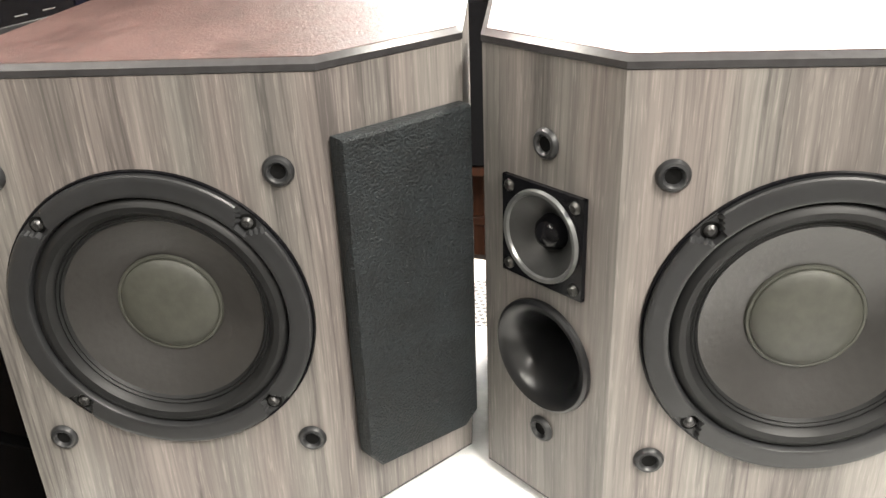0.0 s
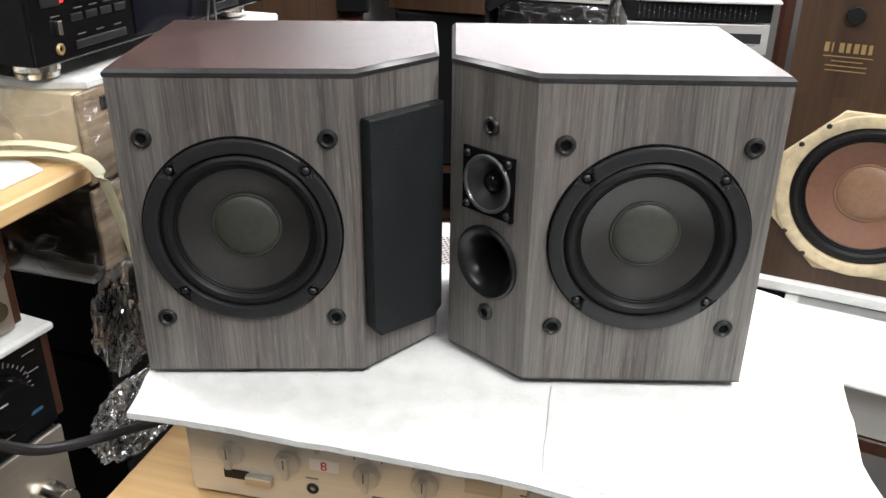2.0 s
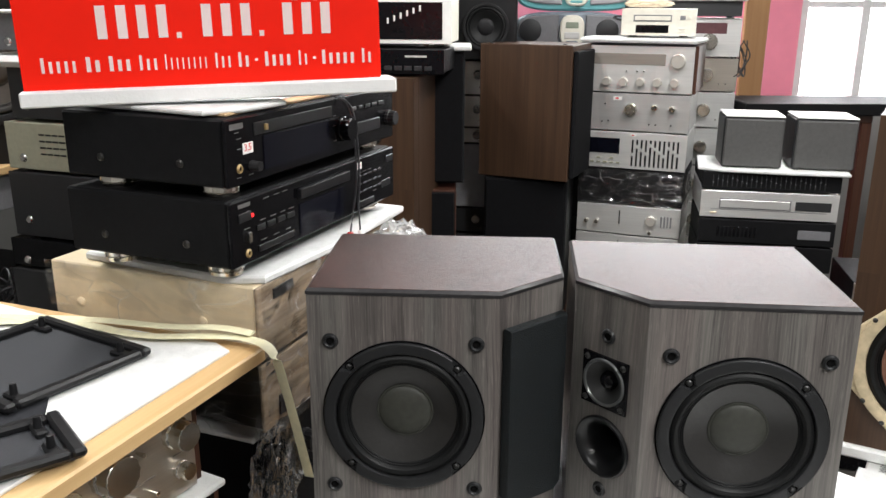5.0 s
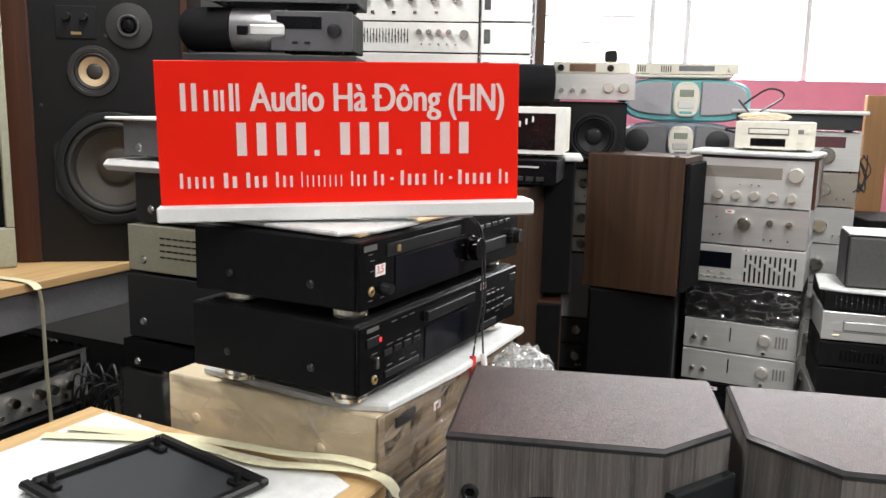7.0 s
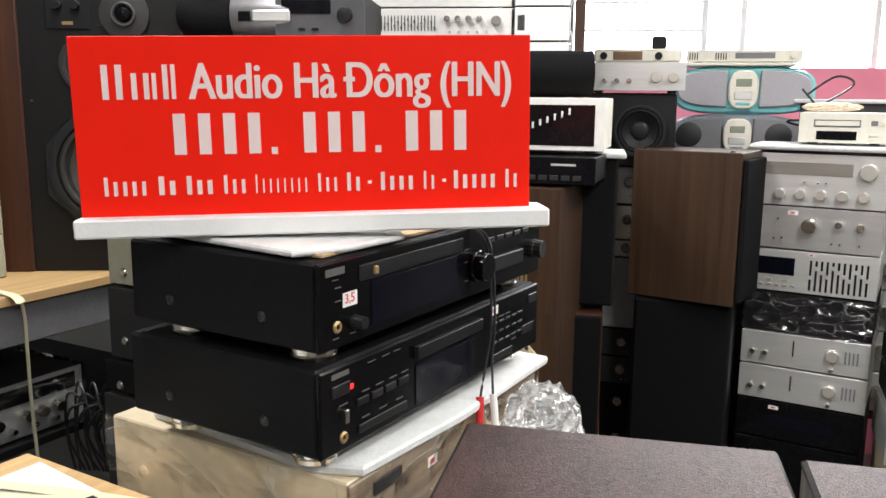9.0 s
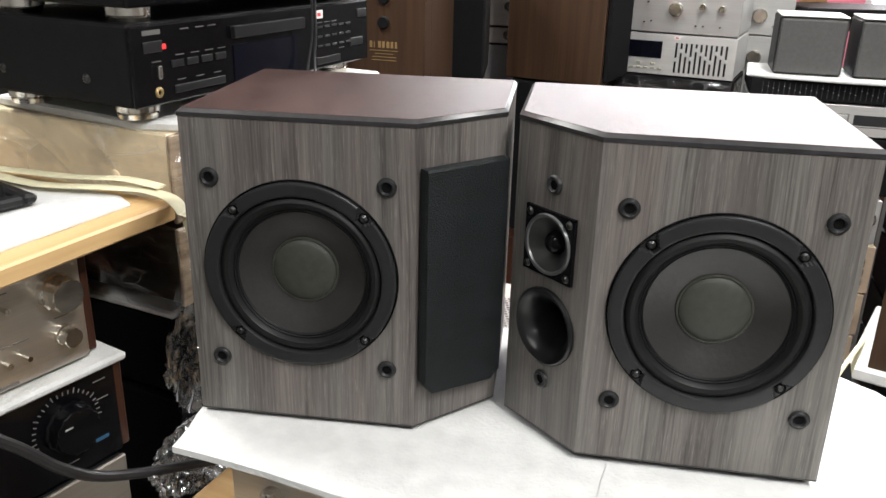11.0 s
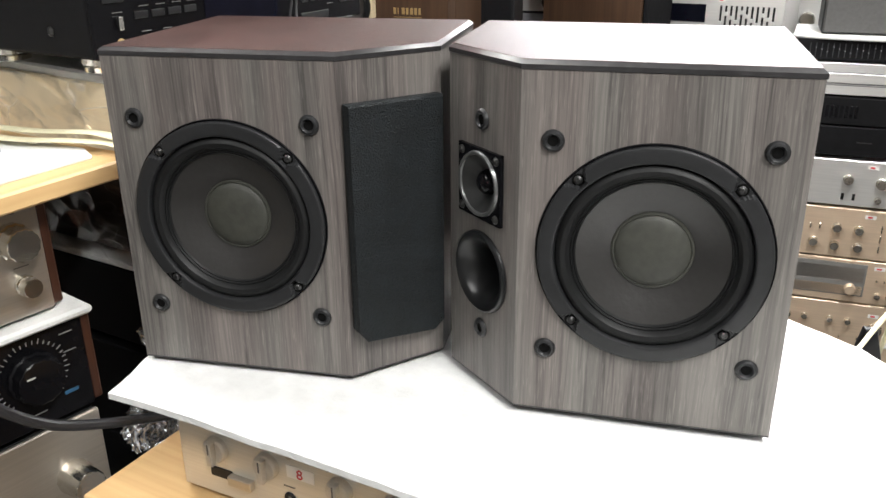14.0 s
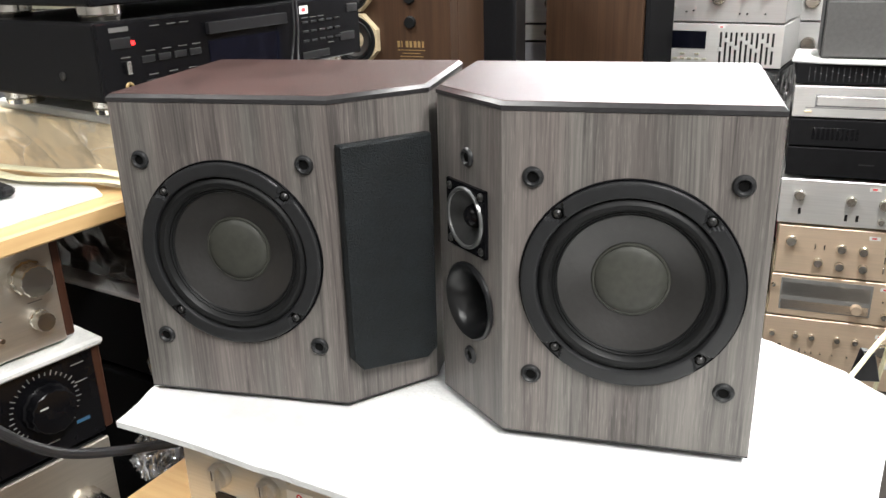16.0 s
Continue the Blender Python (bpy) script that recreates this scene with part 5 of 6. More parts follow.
def tower(m, w, h, d, label):
    e = thing("tower_speaker", m, label, "speaker")
    part("cabinet", boxed(0.02, w - 0.02, 0.09, d, 0, h, 0.004), DARKWOOD, e)
    for x0, x1 in ((-0.048, 0.022), (w - 0.022, w)):
        part("side_panel", boxed(x0, x1, 0.0, d, 0, h, 0.003), DARKWOOD, e)
    bm = B()
    holed(bm, (0, 0.008), (1, 0), 0.022, w - 0.022, 0.0, 0.415, (w * 0.52, 0.245, 0.123), 0.08)
    holed(bm, (0, 0.008), (1, 0), 0.022, w - 0.022, 0.415, 0.56, (w * 0.42, 0.486, 0.046), 0.05)
    box(bm, 0.022, w - 0.022, 0.008, 0.09, 0.56, h)
    part("baffle", bm, BAFFLE, e, "black painted baffle")
    part("woofer_frame", octagon(w * 0.52, 0.245, 0.156, 0.131, 0.002), BASKET, e)
    woofer(e, w * 0.52, 0.245, 0.142, 0.006, PAPERBROWN, PAPERBROWN, BASKET, GREYROLL, 4, False)
    part("midrange_flange", turned(w * 0.42, 0.486, [(0.052, 0.004), (0.054, 0.0015), (0.062, 0.002), (0.064, 0.008)], 48), FLANGE, e)
    woofer(e, w * 0.42, 0.486, 0.055, 0.006, CREAMCONE, PAPERDARK, FLANGE, FLANGE, 4, False, "midrange")
    part("tweeter", turned(w * 0.645, 0.600, [(0.0, -0.002), (0.012, -0.006), (0.02, -0.004), (0.021, -0.009), (0.025, -0.009), (0.027, -0.003), (0.05, -0.001), (0.056, 0.0), (0.056, 0.008)], 40), FLANGE, e)
    part("tweeter_dome", turned(w * 0.645, 0.600, [(0.019, -0.005), (0.014, -0.012), (0.0, -0.015)], 24), GLOSSBLACK, e)
    part("tweeter_ring", turned(w * 0.645, 0.600, [(0.022, -0.008), (0.0235, -0.0105), (0.026, -0.0105), (0.0275, -0.008)], 32), RING, e)
    part("control_plate", boxed(w * 0.21, w * 0.45, 0.004, 0.008, 0.565, 0.645, 0.002), BLACK, e)
    for fx in (0.28, 0.38):
        part("knob", knob_mesh(0.011, 0.014, BLACK), None, e, loc=(fx * w, 0.004, 0.618))
    for fx, fz in ((0.1, 0.40), (0.93, 0.40), (0.5, 0.575), (0.93, 0.70)):
        screw(e, (fx * w, 0.008, fz), 0.005)
    part("badge", boxed(w * 0.30, w * 0.36, 0.0025, 0.004, 0.575, 0.582), GOLDPRINT, e)
    return e


BAFFLE = mat("satin_black_baffle", (0.0075, 0.0072, 0.0075), 0.45, 0, 0.12, 200, bump=0.1, spec=0.3)
FLANGE = mat("dark_grey_flange", (0.022, 0.0215, 0.0215), 0.45, 0, 0.12, 200, bump=0.05)
GREYROLL = mat("grey_cloth_surround", (0.022, 0.020, 0.018), 0.6, 0, 0.15, 200)
PAPERBROWN = mat("brown_grey_paper_cone", (0.040, 0.030, 0.022), 0.6, 0, 0.12, 150)
PAPERDARK = mat("dark_paper_cap", (0.03, 0.027, 0.025), 0.5, 0, 0.12, 150)
CREAMCONE = mat("tan_paper_cone", (0.42, 0.30, 0.17), 0.6, 0, 0.1, 150)
tower(at(-1.432, 1.692, 1.058, 14), 0.405, 0.80, 0.26, "black-fronted three-way tower speaker with dark wood sides")
e = thing("grey_framed_speaker", at(-1.70, 1.40, 1.058, 40), "dark speaker in a pale grey metal frame", "speaker")
part("cabinet", boxed(0.0, 0.35, 0.03, 0.26, 0, 0.75, 0.003), DARKGREY, e)
part("grille", boxed(0.02, 0.33, 0.018, 0.03, 0.1, 0.73, 0.003), BLACKFABRIC, e)
for x0 in (0.0, 0.33):
    part("frame_bar", boxed(x0, x0 + 0.02, 0.0, 0.03, 0.1, 0.75, 0.003), BEIGE, e)
part("base_panel", boxed(0.0, 0.35, 0.0, 0.03, 0, 0.1, 0.003), BEIGE, e)
part("badge", boxed(0.26, 0.31, -0.002, 0.0, 0.06, 0.08), CREAMWHITE, e)

# ---- rack behind the sign ----
def stand(m, w, d, h, label, top=DARKWOOD):
    e = thing("low_stand", m, label, "stand", "stands along the wall")
    part("board", boxed(0, w, 0, d, h - 0.03, h, 0.003), top, e)
    for fx in (0.0, w - 0.04):
        for fy in (0.0, d - 0.04):
            part("leg", boxed(fx, fx + 0.04, fy, fy + 0.04, 0, h - 0.03, 0.003), top, e)
    return e


RX, RY, RR = -1.03, 1.72, 4.0
def rk(u):
    return RX + u * math.cos(radians(RR)), RY + u * math.sin(radians(RR))
x, y = rk(0)
stand(at(x, y - 0.02, -LIFT, RR), 0.48, 0.42, 0.9 + LIFT, "dark rack shelf behind the sign")
zz = 0.90
for h, u, w, face, case, label in ((0.16, 0.0, 0.43, GLOSSBLACK, CASE, "black amplifier in the rack"), (0.16, 0.0, 0.43, GLOSSBLACK, CASE, "black receiver in the rack"), (0.17, 0.0, 0.43, GLOSSBLACK, CASE, "black deck in the rack"),
                             (0.205, 0.0, 0.43, DARKGREY, CASE, "dark amplifier in the rack")):
    x, y = rk(u)
    unit("component", at(x, y, zz, RR), w, h - 0.002, 0.33, face, case, label, "hi-fi component", [("k", 0.85, 0.5, 0.02, 0.02, BLACK), ("d", 0.4, 0.6, 0.18, 0.04, BLUEGLASS)])
    zz += h
e = thing("centre_speaker", at(*rk(0.02), 1.598, RR), "oval black centre speaker with silver middle", "speaker")
bm = B()
sweep(bm, [(-0.005, 0.07, 0.056), (0.015, 0.06, 0.056), (0.07, 0.055, 0.056), (0.103, 0.05, 0.056)], 0.055, 20)
part("grille", bm, BLACKFABRIC, e)
bm = B()
sweep(bm, [(0.100, 0.05, 0.056), (0.17, 0.048, 0.056), (0.23, 0.05, 0.056)], 0.0535, 20)
part("body", bm, mat("satin_silver_plastic", (0.16, 0.155, 0.16), 0.3, 0.5), e)
part("plate", boxed(0.150, 0.235, -0.0075, 0.0, 0.04, 0.065, 0.003), SILVERWHITE, e)
part("badge", boxed(0.118, 0.146, -0.0075, 0.0, 0.040, 0.062, 0.002), GLOSSBLACK, e)
x, y = rk(0.0)
unit("video_deck", at(*rk(0.22), 1.598, RR), 0.2, 0.1, 0.25, SLATE, CASE, "grey deck with a round knob", "deck", (("k", 0.78, 0.55, 0.018, 0.008, BLACK), ("d", 0.35, 0.72, 0.11, 0.03, GLOSSBLACK), ("b", 0.3, 0.25, 0.015, 0.006, 0.003, BLACK), ("b", 0.45, 0.25, 0.015, 0.006, 0.003, BLACK)))
unit("video_deck", at(*rk(0.06), 1.712, RR), 0.37, 0.085, 0.25, SLATE, CASE, "grey deck with brass corner feet", "deck", (("k", 0.88, 0.55, 0.016, 0.008, BLACK), ("d", 0.6, 0.6, 0.11, 0.02, GLOSSBLACK)))
for k in range(3):
    unit("video_deck", at(*rk(0.06), 1.80 + 0.1 * k, RR), 0.37, 0.095, 0.25, GLOSSBLACK, CASE, "black deck high in the rack", "deck", (("d", 0.5, 0.6, 0.15, 0.03, BLUEGLASS),))
SX, SY, SRZ = -0.80, 2.45, 2.0
stand(at(SX - 0.02, SY - 0.02, -LIFT, SRZ), 0.68, 0.38, 1.1 + LIFT, "dark stand under the silver amplifiers")
zz = 1.10
SLID = [("b", 0.06 + 0.022 * k, 0.55, 0.003, 0.045, 0.001, BLACK) for k in range(21)] + [("b", 0.06 + 0.022 * k, 0.42 + 0.3 * ((k * 7) % 5) / 5, 0.006, 0.005, 0.008, STEEL) for k in range(21)]
KROW = [("k", 0.58 + 0.07 * k, 0.68, 0.010, 0.016, STEEL) for k in range(4)] + [("k", 0.90, 0.62, 0.016, 0.02, STEEL)] + [("s", 0.6 + 0.06 * k, 0.28, STEEL) for k in range(5)]
for k, (h, w) in enumerate(((0.17, 0.46), (0.17, 0.46), (0.205, 0.46), (0.098, 0.46), (0.12, 0.46), (0.12, 0.46), (0.12, 0.46))):
    # white in place of silver paints the glare that bleaches these fronts
    face = CASE if k < 2 else WHITE
    unit("silver_amplifier" if k > 1 else "component", at(SX, SY, zz, SRZ), w, h - 0.002, 0.3, face, CASE, "silver equalizer with sliders and knobs, glare painted white" if k == 3 else "silver amplifier in the rack, glare painted white" if k > 1 else "black component in the rack", "amplifier",
         SLID + KROW if k == 3 else [("k", 0.2 + 0.16 * q, 0.62, 0.014, 0.02, STEEL) for q in range(5)] + [("b", 0.25 + 0.15 * q, 0.25, 0.012, 0.008, 0.005, STEEL) for q in range(4)], foot=0.004)
    zz += h
zz = 1.10
for k, (h, w) in enumerate(((0.22, 0.16), (0.22, 0.16), (0.105, 0.16), (0.10, 0.16), (0.11, 0.16))):
    # upper fronts white instead of silver, with the same glare painted in
    unit("silver_amplifier", at(SX + 0.47, SY + 0.0, zz, SRZ), w, h - 0.003, 0.3, DARKGREY if k < 2 else WHITE, CASE, "narrow pale silver component wrapped in film", "amplifier", SLID[:6], foot=0.004)
    if k > 1:
        film_wrap(at(SX + 0.47, SY + 0.0, zz, SRZ), w, h - 0.01, 0.2, "clear film round the narrow component", k + 20.0)
    zz += h
solo("wooden_post", boxed(0, 0.03, 0, 0.12, 0, 2.1 + LIFT, 0.003), WALNUT, at(-0.155, 2.45, -LIFT), "brown wooden rack post", "post")

# ---- three-way speakers with cream driver frames ----
def monitor(m, w, h, d, label, mirror=1, drop=0.0):
    e = thing("monitor_speaker", m, label, "speaker", "walnut monitor speakers")
    part("cabinet", boxed(0, w, 0.05, d, -drop, h, 0.003), WALNUT, e)
    if drop:
        part("lower_baffle", boxed(0, w, 0, 0.05, -drop, 0), WALNUT, e)
    bm = B()
    holed(bm, (0, 0), (1, 0), 0, w, 0, 0.36, (w / 2, 0.188, 0.132), 0.06)
    part("baffle", bm, WALNUT, e)
    part("upper_baffle", boxed(0, w, 0, 0.05, 0.36, h), WALNUT, e)
    for x0, x1, z0, z1 in ((0, 0.012, 0, 0.36), (w - 0.012, w, 0, 0.36), (0.012, w - 0.012, 0, 0.01)):
        part("edge_strip", boxed(x0, x1, 0.001, 0.05, z0, z1), WALNUT, e)
    R = 0.152
    cx, cz = w / 2, 0.188
    part("woofer_frame", octagon(cx, cz, R * 1.08, R * 0.93, -0.008), CREAM, e, "cream painted woofer frame")
    woofer(e, cx, cz, R, -0.006, PEACH, PEACHCAP, CREAM, RUBBER, 0, False)
    for k in range(8):
        a = radians(22.5 + 45 * k + (-12 if k % 2 else 12))
        screw(e, (cx + R * 0.985 * math.cos(a), -0.014, cz + R * 0.985 * math.sin(a)), 0.005)
    mx = cx - mirror * 0.075
    for zc, r, nm in ((0.455, 0.068, "midrange"), (0.580, 0.055, "tweeter")):
        part(nm + "_frame", octagon(mx, zc, r * 1.05, r * 0.9, -0.022), CREAM, e)
        woofer(e, mx, zc, r * 0.92, -0.022, PAPERDARK, CREAM, RUBBER, RUBBER, 0, False, nm)
    tx = cx + mirror * 0.08
    for k, ww in enumerate((0.010, 0.0035, 0.011, 0.009, 0.011, 0.010, 0.008)):
        part("gold_print", boxed(tx - 0.039 + 0.0115 * k, tx - 0.039 + 0.0115 * k + ww * 0.72, -0.0008, 0, 0.437, 0.453), GOLDPRINT, e)
    for z, ww, hh in ((0.430, 0.078, 0.0016), (0.422, 0.05, 0.0016), (0.414, 0.066, 0.0016), (0.406, 0.066, 0.0016)):
        part("gold_print", boxed(tx - ww / 2, tx + ww / 2, -0.0008, 0, z - hh / 2, z + hh / 2), GOLDPRINT, e)
    for z in (0.50, 0.56):
        part("level_knob", knob_mesh(0.016, 0.010, RUBBER), None, e, loc=(tx, 0, z))
    return e


PEACHCAP = mat("tan_dust_cap", (0.24, 0.135, 0.08), 0.5, 0, 0.12, 120)
monitor(at(0.7577, 1.2543, 0.541, -30.8) @ Matrix.Scale(1.0786, 4), 0.335, 0.66, 0.30, "walnut three-way speaker with peach woofer and cream frame", -1)
unit("vented_amplifier", at(0.66, 0.97, 0.40, -33), 0.42, 0.113, 0.42, SILVERWHITE, SILVERWHITE, "pale amplifier with perforated top carrying a speaker", "amplifier", (("k", 0.2, 0.5, 0.015, 0.02, KNOB), ("k", 0.8, 0.5, 0.02, 0.02, KNOB)), top_vent=True)
bm = B()
prism(bm, [(-0.02, -0.03), (0.47, -0.04), (0.46, 0.225), (0.2, 0.235), (-0.01, 0.232)], 0, 0.008, 0.003)
solo("foam_sheet", bm, WHITEFOAM, at(0.66, 0.97, 0.5142, -33), "white foam sheet over the perforated amplifier", "packing foam", "white foam sheets")
solo("foam_sheet", boxed(-0.035, 0.385, -0.016, 0.34, 0, 0.0266, 0.004), WHITEFOAM, at(0.7577, 1.2543, 0.5142, -30.8), "white foam sheet under the walnut speaker", "packing foam", "white foam sheets")
stand(at(0.66, 0.97, -LIFT, -33), 0.42, 0.42, 0.40 + LIFT, "dark stand under the perforated amplifier")
monitor(at(-0.545, 1.985, 0.60, -14), 0.38, 0.665, 0.30, "walnut three-way speaker with cream driver frames", 1, 0.3)
stand(at(-0.545, 1.985, -LIFT, -14), 0.38, 0.30, 0.30 + LIFT, "dark stand under the walnut speaker")
unit("black_deck", at(-0.40, 1.98, 1.268, -10), 0.31, 0.07, 0.25, GLOSSBLACK, CASE, "black deck on the walnut speaker", "deck", [("l", 0.75, 0.75, 0.06, 0.005, PALEPRINT)] + [("b", 0.5 + 0.09 * k, 0.3, 0.02, 0.012, 0.003, DARKGREY) for k in range(5)])
unit("equalizer", at(-0.40, 2.05, 1.345, -8), 0.33, 0.135, 0.2, WHITE, CREAMWHITE, "white-framed equalizer with black slider panel", "equalizer",
     [("d", 0.62, 0.5, 0.2, 0.1, GLOSSBLACK)] + [("b", 0.46 + 0.055 * k, 0.5 + 0.05 * k, 0.005, 0.016, 0.006, WHITE) for k in range(6)])
e = thing("centre_speaker", at(-0.36, 2.06, 1.482, -5), "black rounded centre speaker on the equalizer", "speaker")
bm = B()
sweep(bm, [(0.0, 0.06, 0.058), (0.15, 0.06, 0.058), (0.22, 0.065, 0.058), (0.245, 0.07, 0.058)], 0.058, 20)
part("grille", bm, BLACKFABRIC, e)
# black speakers beside the walnut one
e = thing("black_speaker", at(-0.137, 2.14, 0.93, -2), "tall black speaker with cloth front", "speaker", "black cloth speakers")
part("cabinet", boxed(0, 0.108, 0, 0.28, 0, 0.395, 0.003), BLACK, e)
part("grille", boxed(0.003, 0.105, -0.012, 0, 0.004, 0.39, 0.004), BLACKFABRIC, e)
e = thing("black_speaker", at(-0.152, 2.10, 0.54, -2), "short walnut and black speaker below another", "speaker", "black cloth speakers")
part("cabinet", boxed(0, 0.098, 0, 0.28, 0, 0.375, 0.003), DARKWOOD, e)
part("grille", boxed(0.004, 0.095, -0.01, 0, 0.004, 0.37, 0.004), BLACKFABRIC, e)
stand(at(-0.155, 2.095, -LIFT, -2), 0.105, 0.3, 0.54 + LIFT, "dark stand under the black speakers")
solo("foam_sheet", boxed(0, 0.13, -0.02, 0.2, 0, 0.014, 0.004), WHITEFOAM, at(-0.14, 2.14, 1.326, -2), "white foam sheet on the black speaker", "packing foam", "white foam sheets")

# ---- brown speaker on a black one ----
BXX, BYY, BRZ = 0.038, 2.545, -25
e = thing("walnut_speaker", at(BXX, BYY, 0.875, BRZ), "walnut speaker turned sideways with dark grille", "speaker")
part("cabinet", boxed(0, 0.325, 0, 0.24, 0, 0.455, 0.003), WALNUT, e)
part("grille", boxed(0.325, 0.342, 0.012, 0.228, 0.01, 0.435, 0.004), BLACKFABRIC, e)
for px in (0.03, 0.29):
    part("plug", turned(px, 0.455, [(0.008, 0), (0.007, 0.003), (0, 0.003)], 12, cy=0.03, axis="z"), BLACK, e)
e = thing("black_speaker", at(0.06, 2.535, 0.35, -14), "large black cloth-fronted speaker under the walnut one", "speaker", "black cloth speakers")
part("cabinet", boxed(0, 0.295, 0, 0.27, 0, 0.523, 0.004), BLACK, e)
part("grille", boxed(0.006, 0.29, -0.014, 0, 0.006, 0.517, 0.005), BLACKFABRIC, e)
part("badge", boxed(0.23, 0.28, -0.0155, -0.014, 0.02, 0.032), PALEPRINT, e)
stand(at(0.055, 2.53, -LIFT, -14), 0.3, 0.28, 0.35 + LIFT, "dark stand under the black speaker")
# narrow column between them
for k in range(3):
    unit("component", at(-0.06, 2.82, 0.08 + 0.14 * k, -10), 0.52, 0.137, 0.25, CASE, CASE, "dark component low behind the black speaker", "hi-fi component", (("k", 0.2, 0.5, 0.018, 0.02, STEEL),))
zz = 0.50
for h, face, label in ((0.10, DARKGREY, "dark component in the narrow gap"), (0.10, DARKGREY, "dark component in the narrow gap"), (0.25, FLYER, "grey papered box in the gap"), (0.06, SILVERWHITE, "silver component in the gap"), (0.12, SILVERWHITE, "silver component in the gap"), (0.13, SILVERWHITE, "silver amplifier in the gap")):
    unit("component", at(-0.06, 2.78, zz, -10), 0.17, h - 0.003, 0.25, face, CASE, label, "hi-fi component", (("k", 0.62, 0.6, 0.018, 0.02, STEEL), ("s", 0.66, 0.25, STEEL), ("s", 0.74, 0.25, STEEL)) if h < 0.2 else ())
    zz += h
stand(at(-0.07, 2.77, -LIFT, -10), 0.54, 0.32, 0.08 + LIFT, "dark stand under the narrow column")
# black woofer box with silver amplifier and a small gadget
e = thing("black_speaker", at(-0.10, 2.70, 1.265, -6), "square black speaker with a bare woofer", "speaker", "black cloth speakers")
part("cabinet", boxed(0, 0.275, 0, 0.24, 0, 0.235, 0.006), BLACK, e)
woofer(e, 0.165, 0.115, 0.083, -0.026, RUBBER, BLACK, BLACK, RUBBER, 4, False)
unit("silver_amplifier", at(-0.125, 2.68, 1.502, -6), 0.32, 0.092, 0.22, SILVERWHITE, SILVERWHITE, "small silver amplifier with round knobs", "amplifier", (("k", 0.72, 0.5, 0.018, 0.016, GREYKNOB), ("k", 0.88, 0.5, 0.017, 0.016, GREYKNOB), ("k", 0.46, 0.38, 0.009, 0.016, STEEL), ("k", 0.34, 0.38, 0.009, 0.016, STEEL), ("k", 0.22, 0.38, 0.009, 0.016, STEEL)))
e = thing("desk_radio", at(-0.09, 2.69, 1.595, -6), "ivory radio with dark dial and round knobs", "radio")
part("body", boxed(0, 0.27, 0, 0.10, 0, 0.042, 0.006), CREAMWHITE, e)
part("dial", boxed(0.06, 0.15, -0.002, 0, 0.008, 0.034, 0.002), mat("brown_dial", (0.16, 0.09, 0.05), 0.4), e)
for px in (0.03, 0.2):
    part("knob", knob_mesh(0.012, 0.008, BLACK), None, e, loc=(px, 0, 0.02))
e = thing("black_adaptor", at(0.09, 2.71, 1.638, -6), "small black plug adaptor on the radio", "adaptor")
part("body", boxed(0, 0.045, 0, 0.05, 0, 0.04, 0.006), BLACK, e)

# ---- boomboxes ----
def boombox(m, w, h, d, shell, trim, label):
    """A rounded portable player: bulging body, two cloth-like grilles and an oval centre panel."""
    e = thing("boombox", m, label, "boombox", "boomboxes")

    def oval(cx, cz, a, b, p, lo=-9.0, hi=9.0, n=40):
        out = []
        for i in range(n):
            t = 2 * math.pi * i / n
            c, q = math.cos(t), math.sin(t)
            x = cx + a * math.copysign(abs(c) ** (2 / p), c)
            out.append((min(max(x, lo), hi), cz + b * math.copysign(abs(q) ** (2 / p), q)))
        return [q for k, q in enumerate(out) if (Vector(q) - Vector(out[k - 1])).length > 1e-5]

    bm = B()
    slab(bm, oval(w / 2, h / 2, w / 2, h / 2, 3.6), 0.012, d, 0.012)
    part("body", bm, trim, e)
    for lo, hi in ((0.0, w * 0.385), (w * 0.615, w)):
        bm = B()
        slab(bm, oval(w / 2, h * 0.54, w / 2 - 0.014, h * 0.39, 3.4, lo, hi), 0.0, 0.016, 0.005)
        part("grille", bm, shell, e)
    bm = B()
    slab(bm, oval(w / 2, h * 0.52, w * 0.105, h * 0.40, 3.0), -0.008, 0.02, 0.005)
    part("centre_panel", bm, CREAMWHITE, e)
    part("display", boxed(w * 0.445, w * 0.555, -0.010, -0.004, h * 0.58, h * 0.74, 0.002), GREENLCD, e)
    part("tape_door", boxed(w * 0.435, w * 0.565, -0.011, -0.004, h * 0.30, h * 0.48, 0.004), SILVERWHITE, e)
    part("button", boxed(w * 0.45, w * 0.55, -0.010, 0.0, h * 0.19, h * 0.25, 0.002), trim, e)
    return e


boombox(at(0.20, 3.02, 1.432, -8), 0.47, 0.165, 0.2, GREYGRILLE, TEAL, "grey and teal rounded boombox with ivory centre")
bb = boombox(at(0.195, 3.0, 1.285, -8), 0.45, 0.145, 0.2, MIDGREY, mat("blue_grey_plastic", (0.20, 0.23, 0.27), 0.45), "blue-grey rounded boombox with round speakers")
for fx in (0.14, 0.80):
    part("speaker_cone", turned(fx * 0.45, 0.075, [(0.0, -0.002), (0.04, -0.003), (0.044, -0.001), (0.044, 0.006)], 28), DARKGREY, bb)
solo("white_board", boxed(0.03, 0.40, 0.0, 0.2, 0, 0.012, 0.004), CREAMWHITE, at(0.20, 3.02, 1.5985, -8), "ivory board on the boombox", "board")
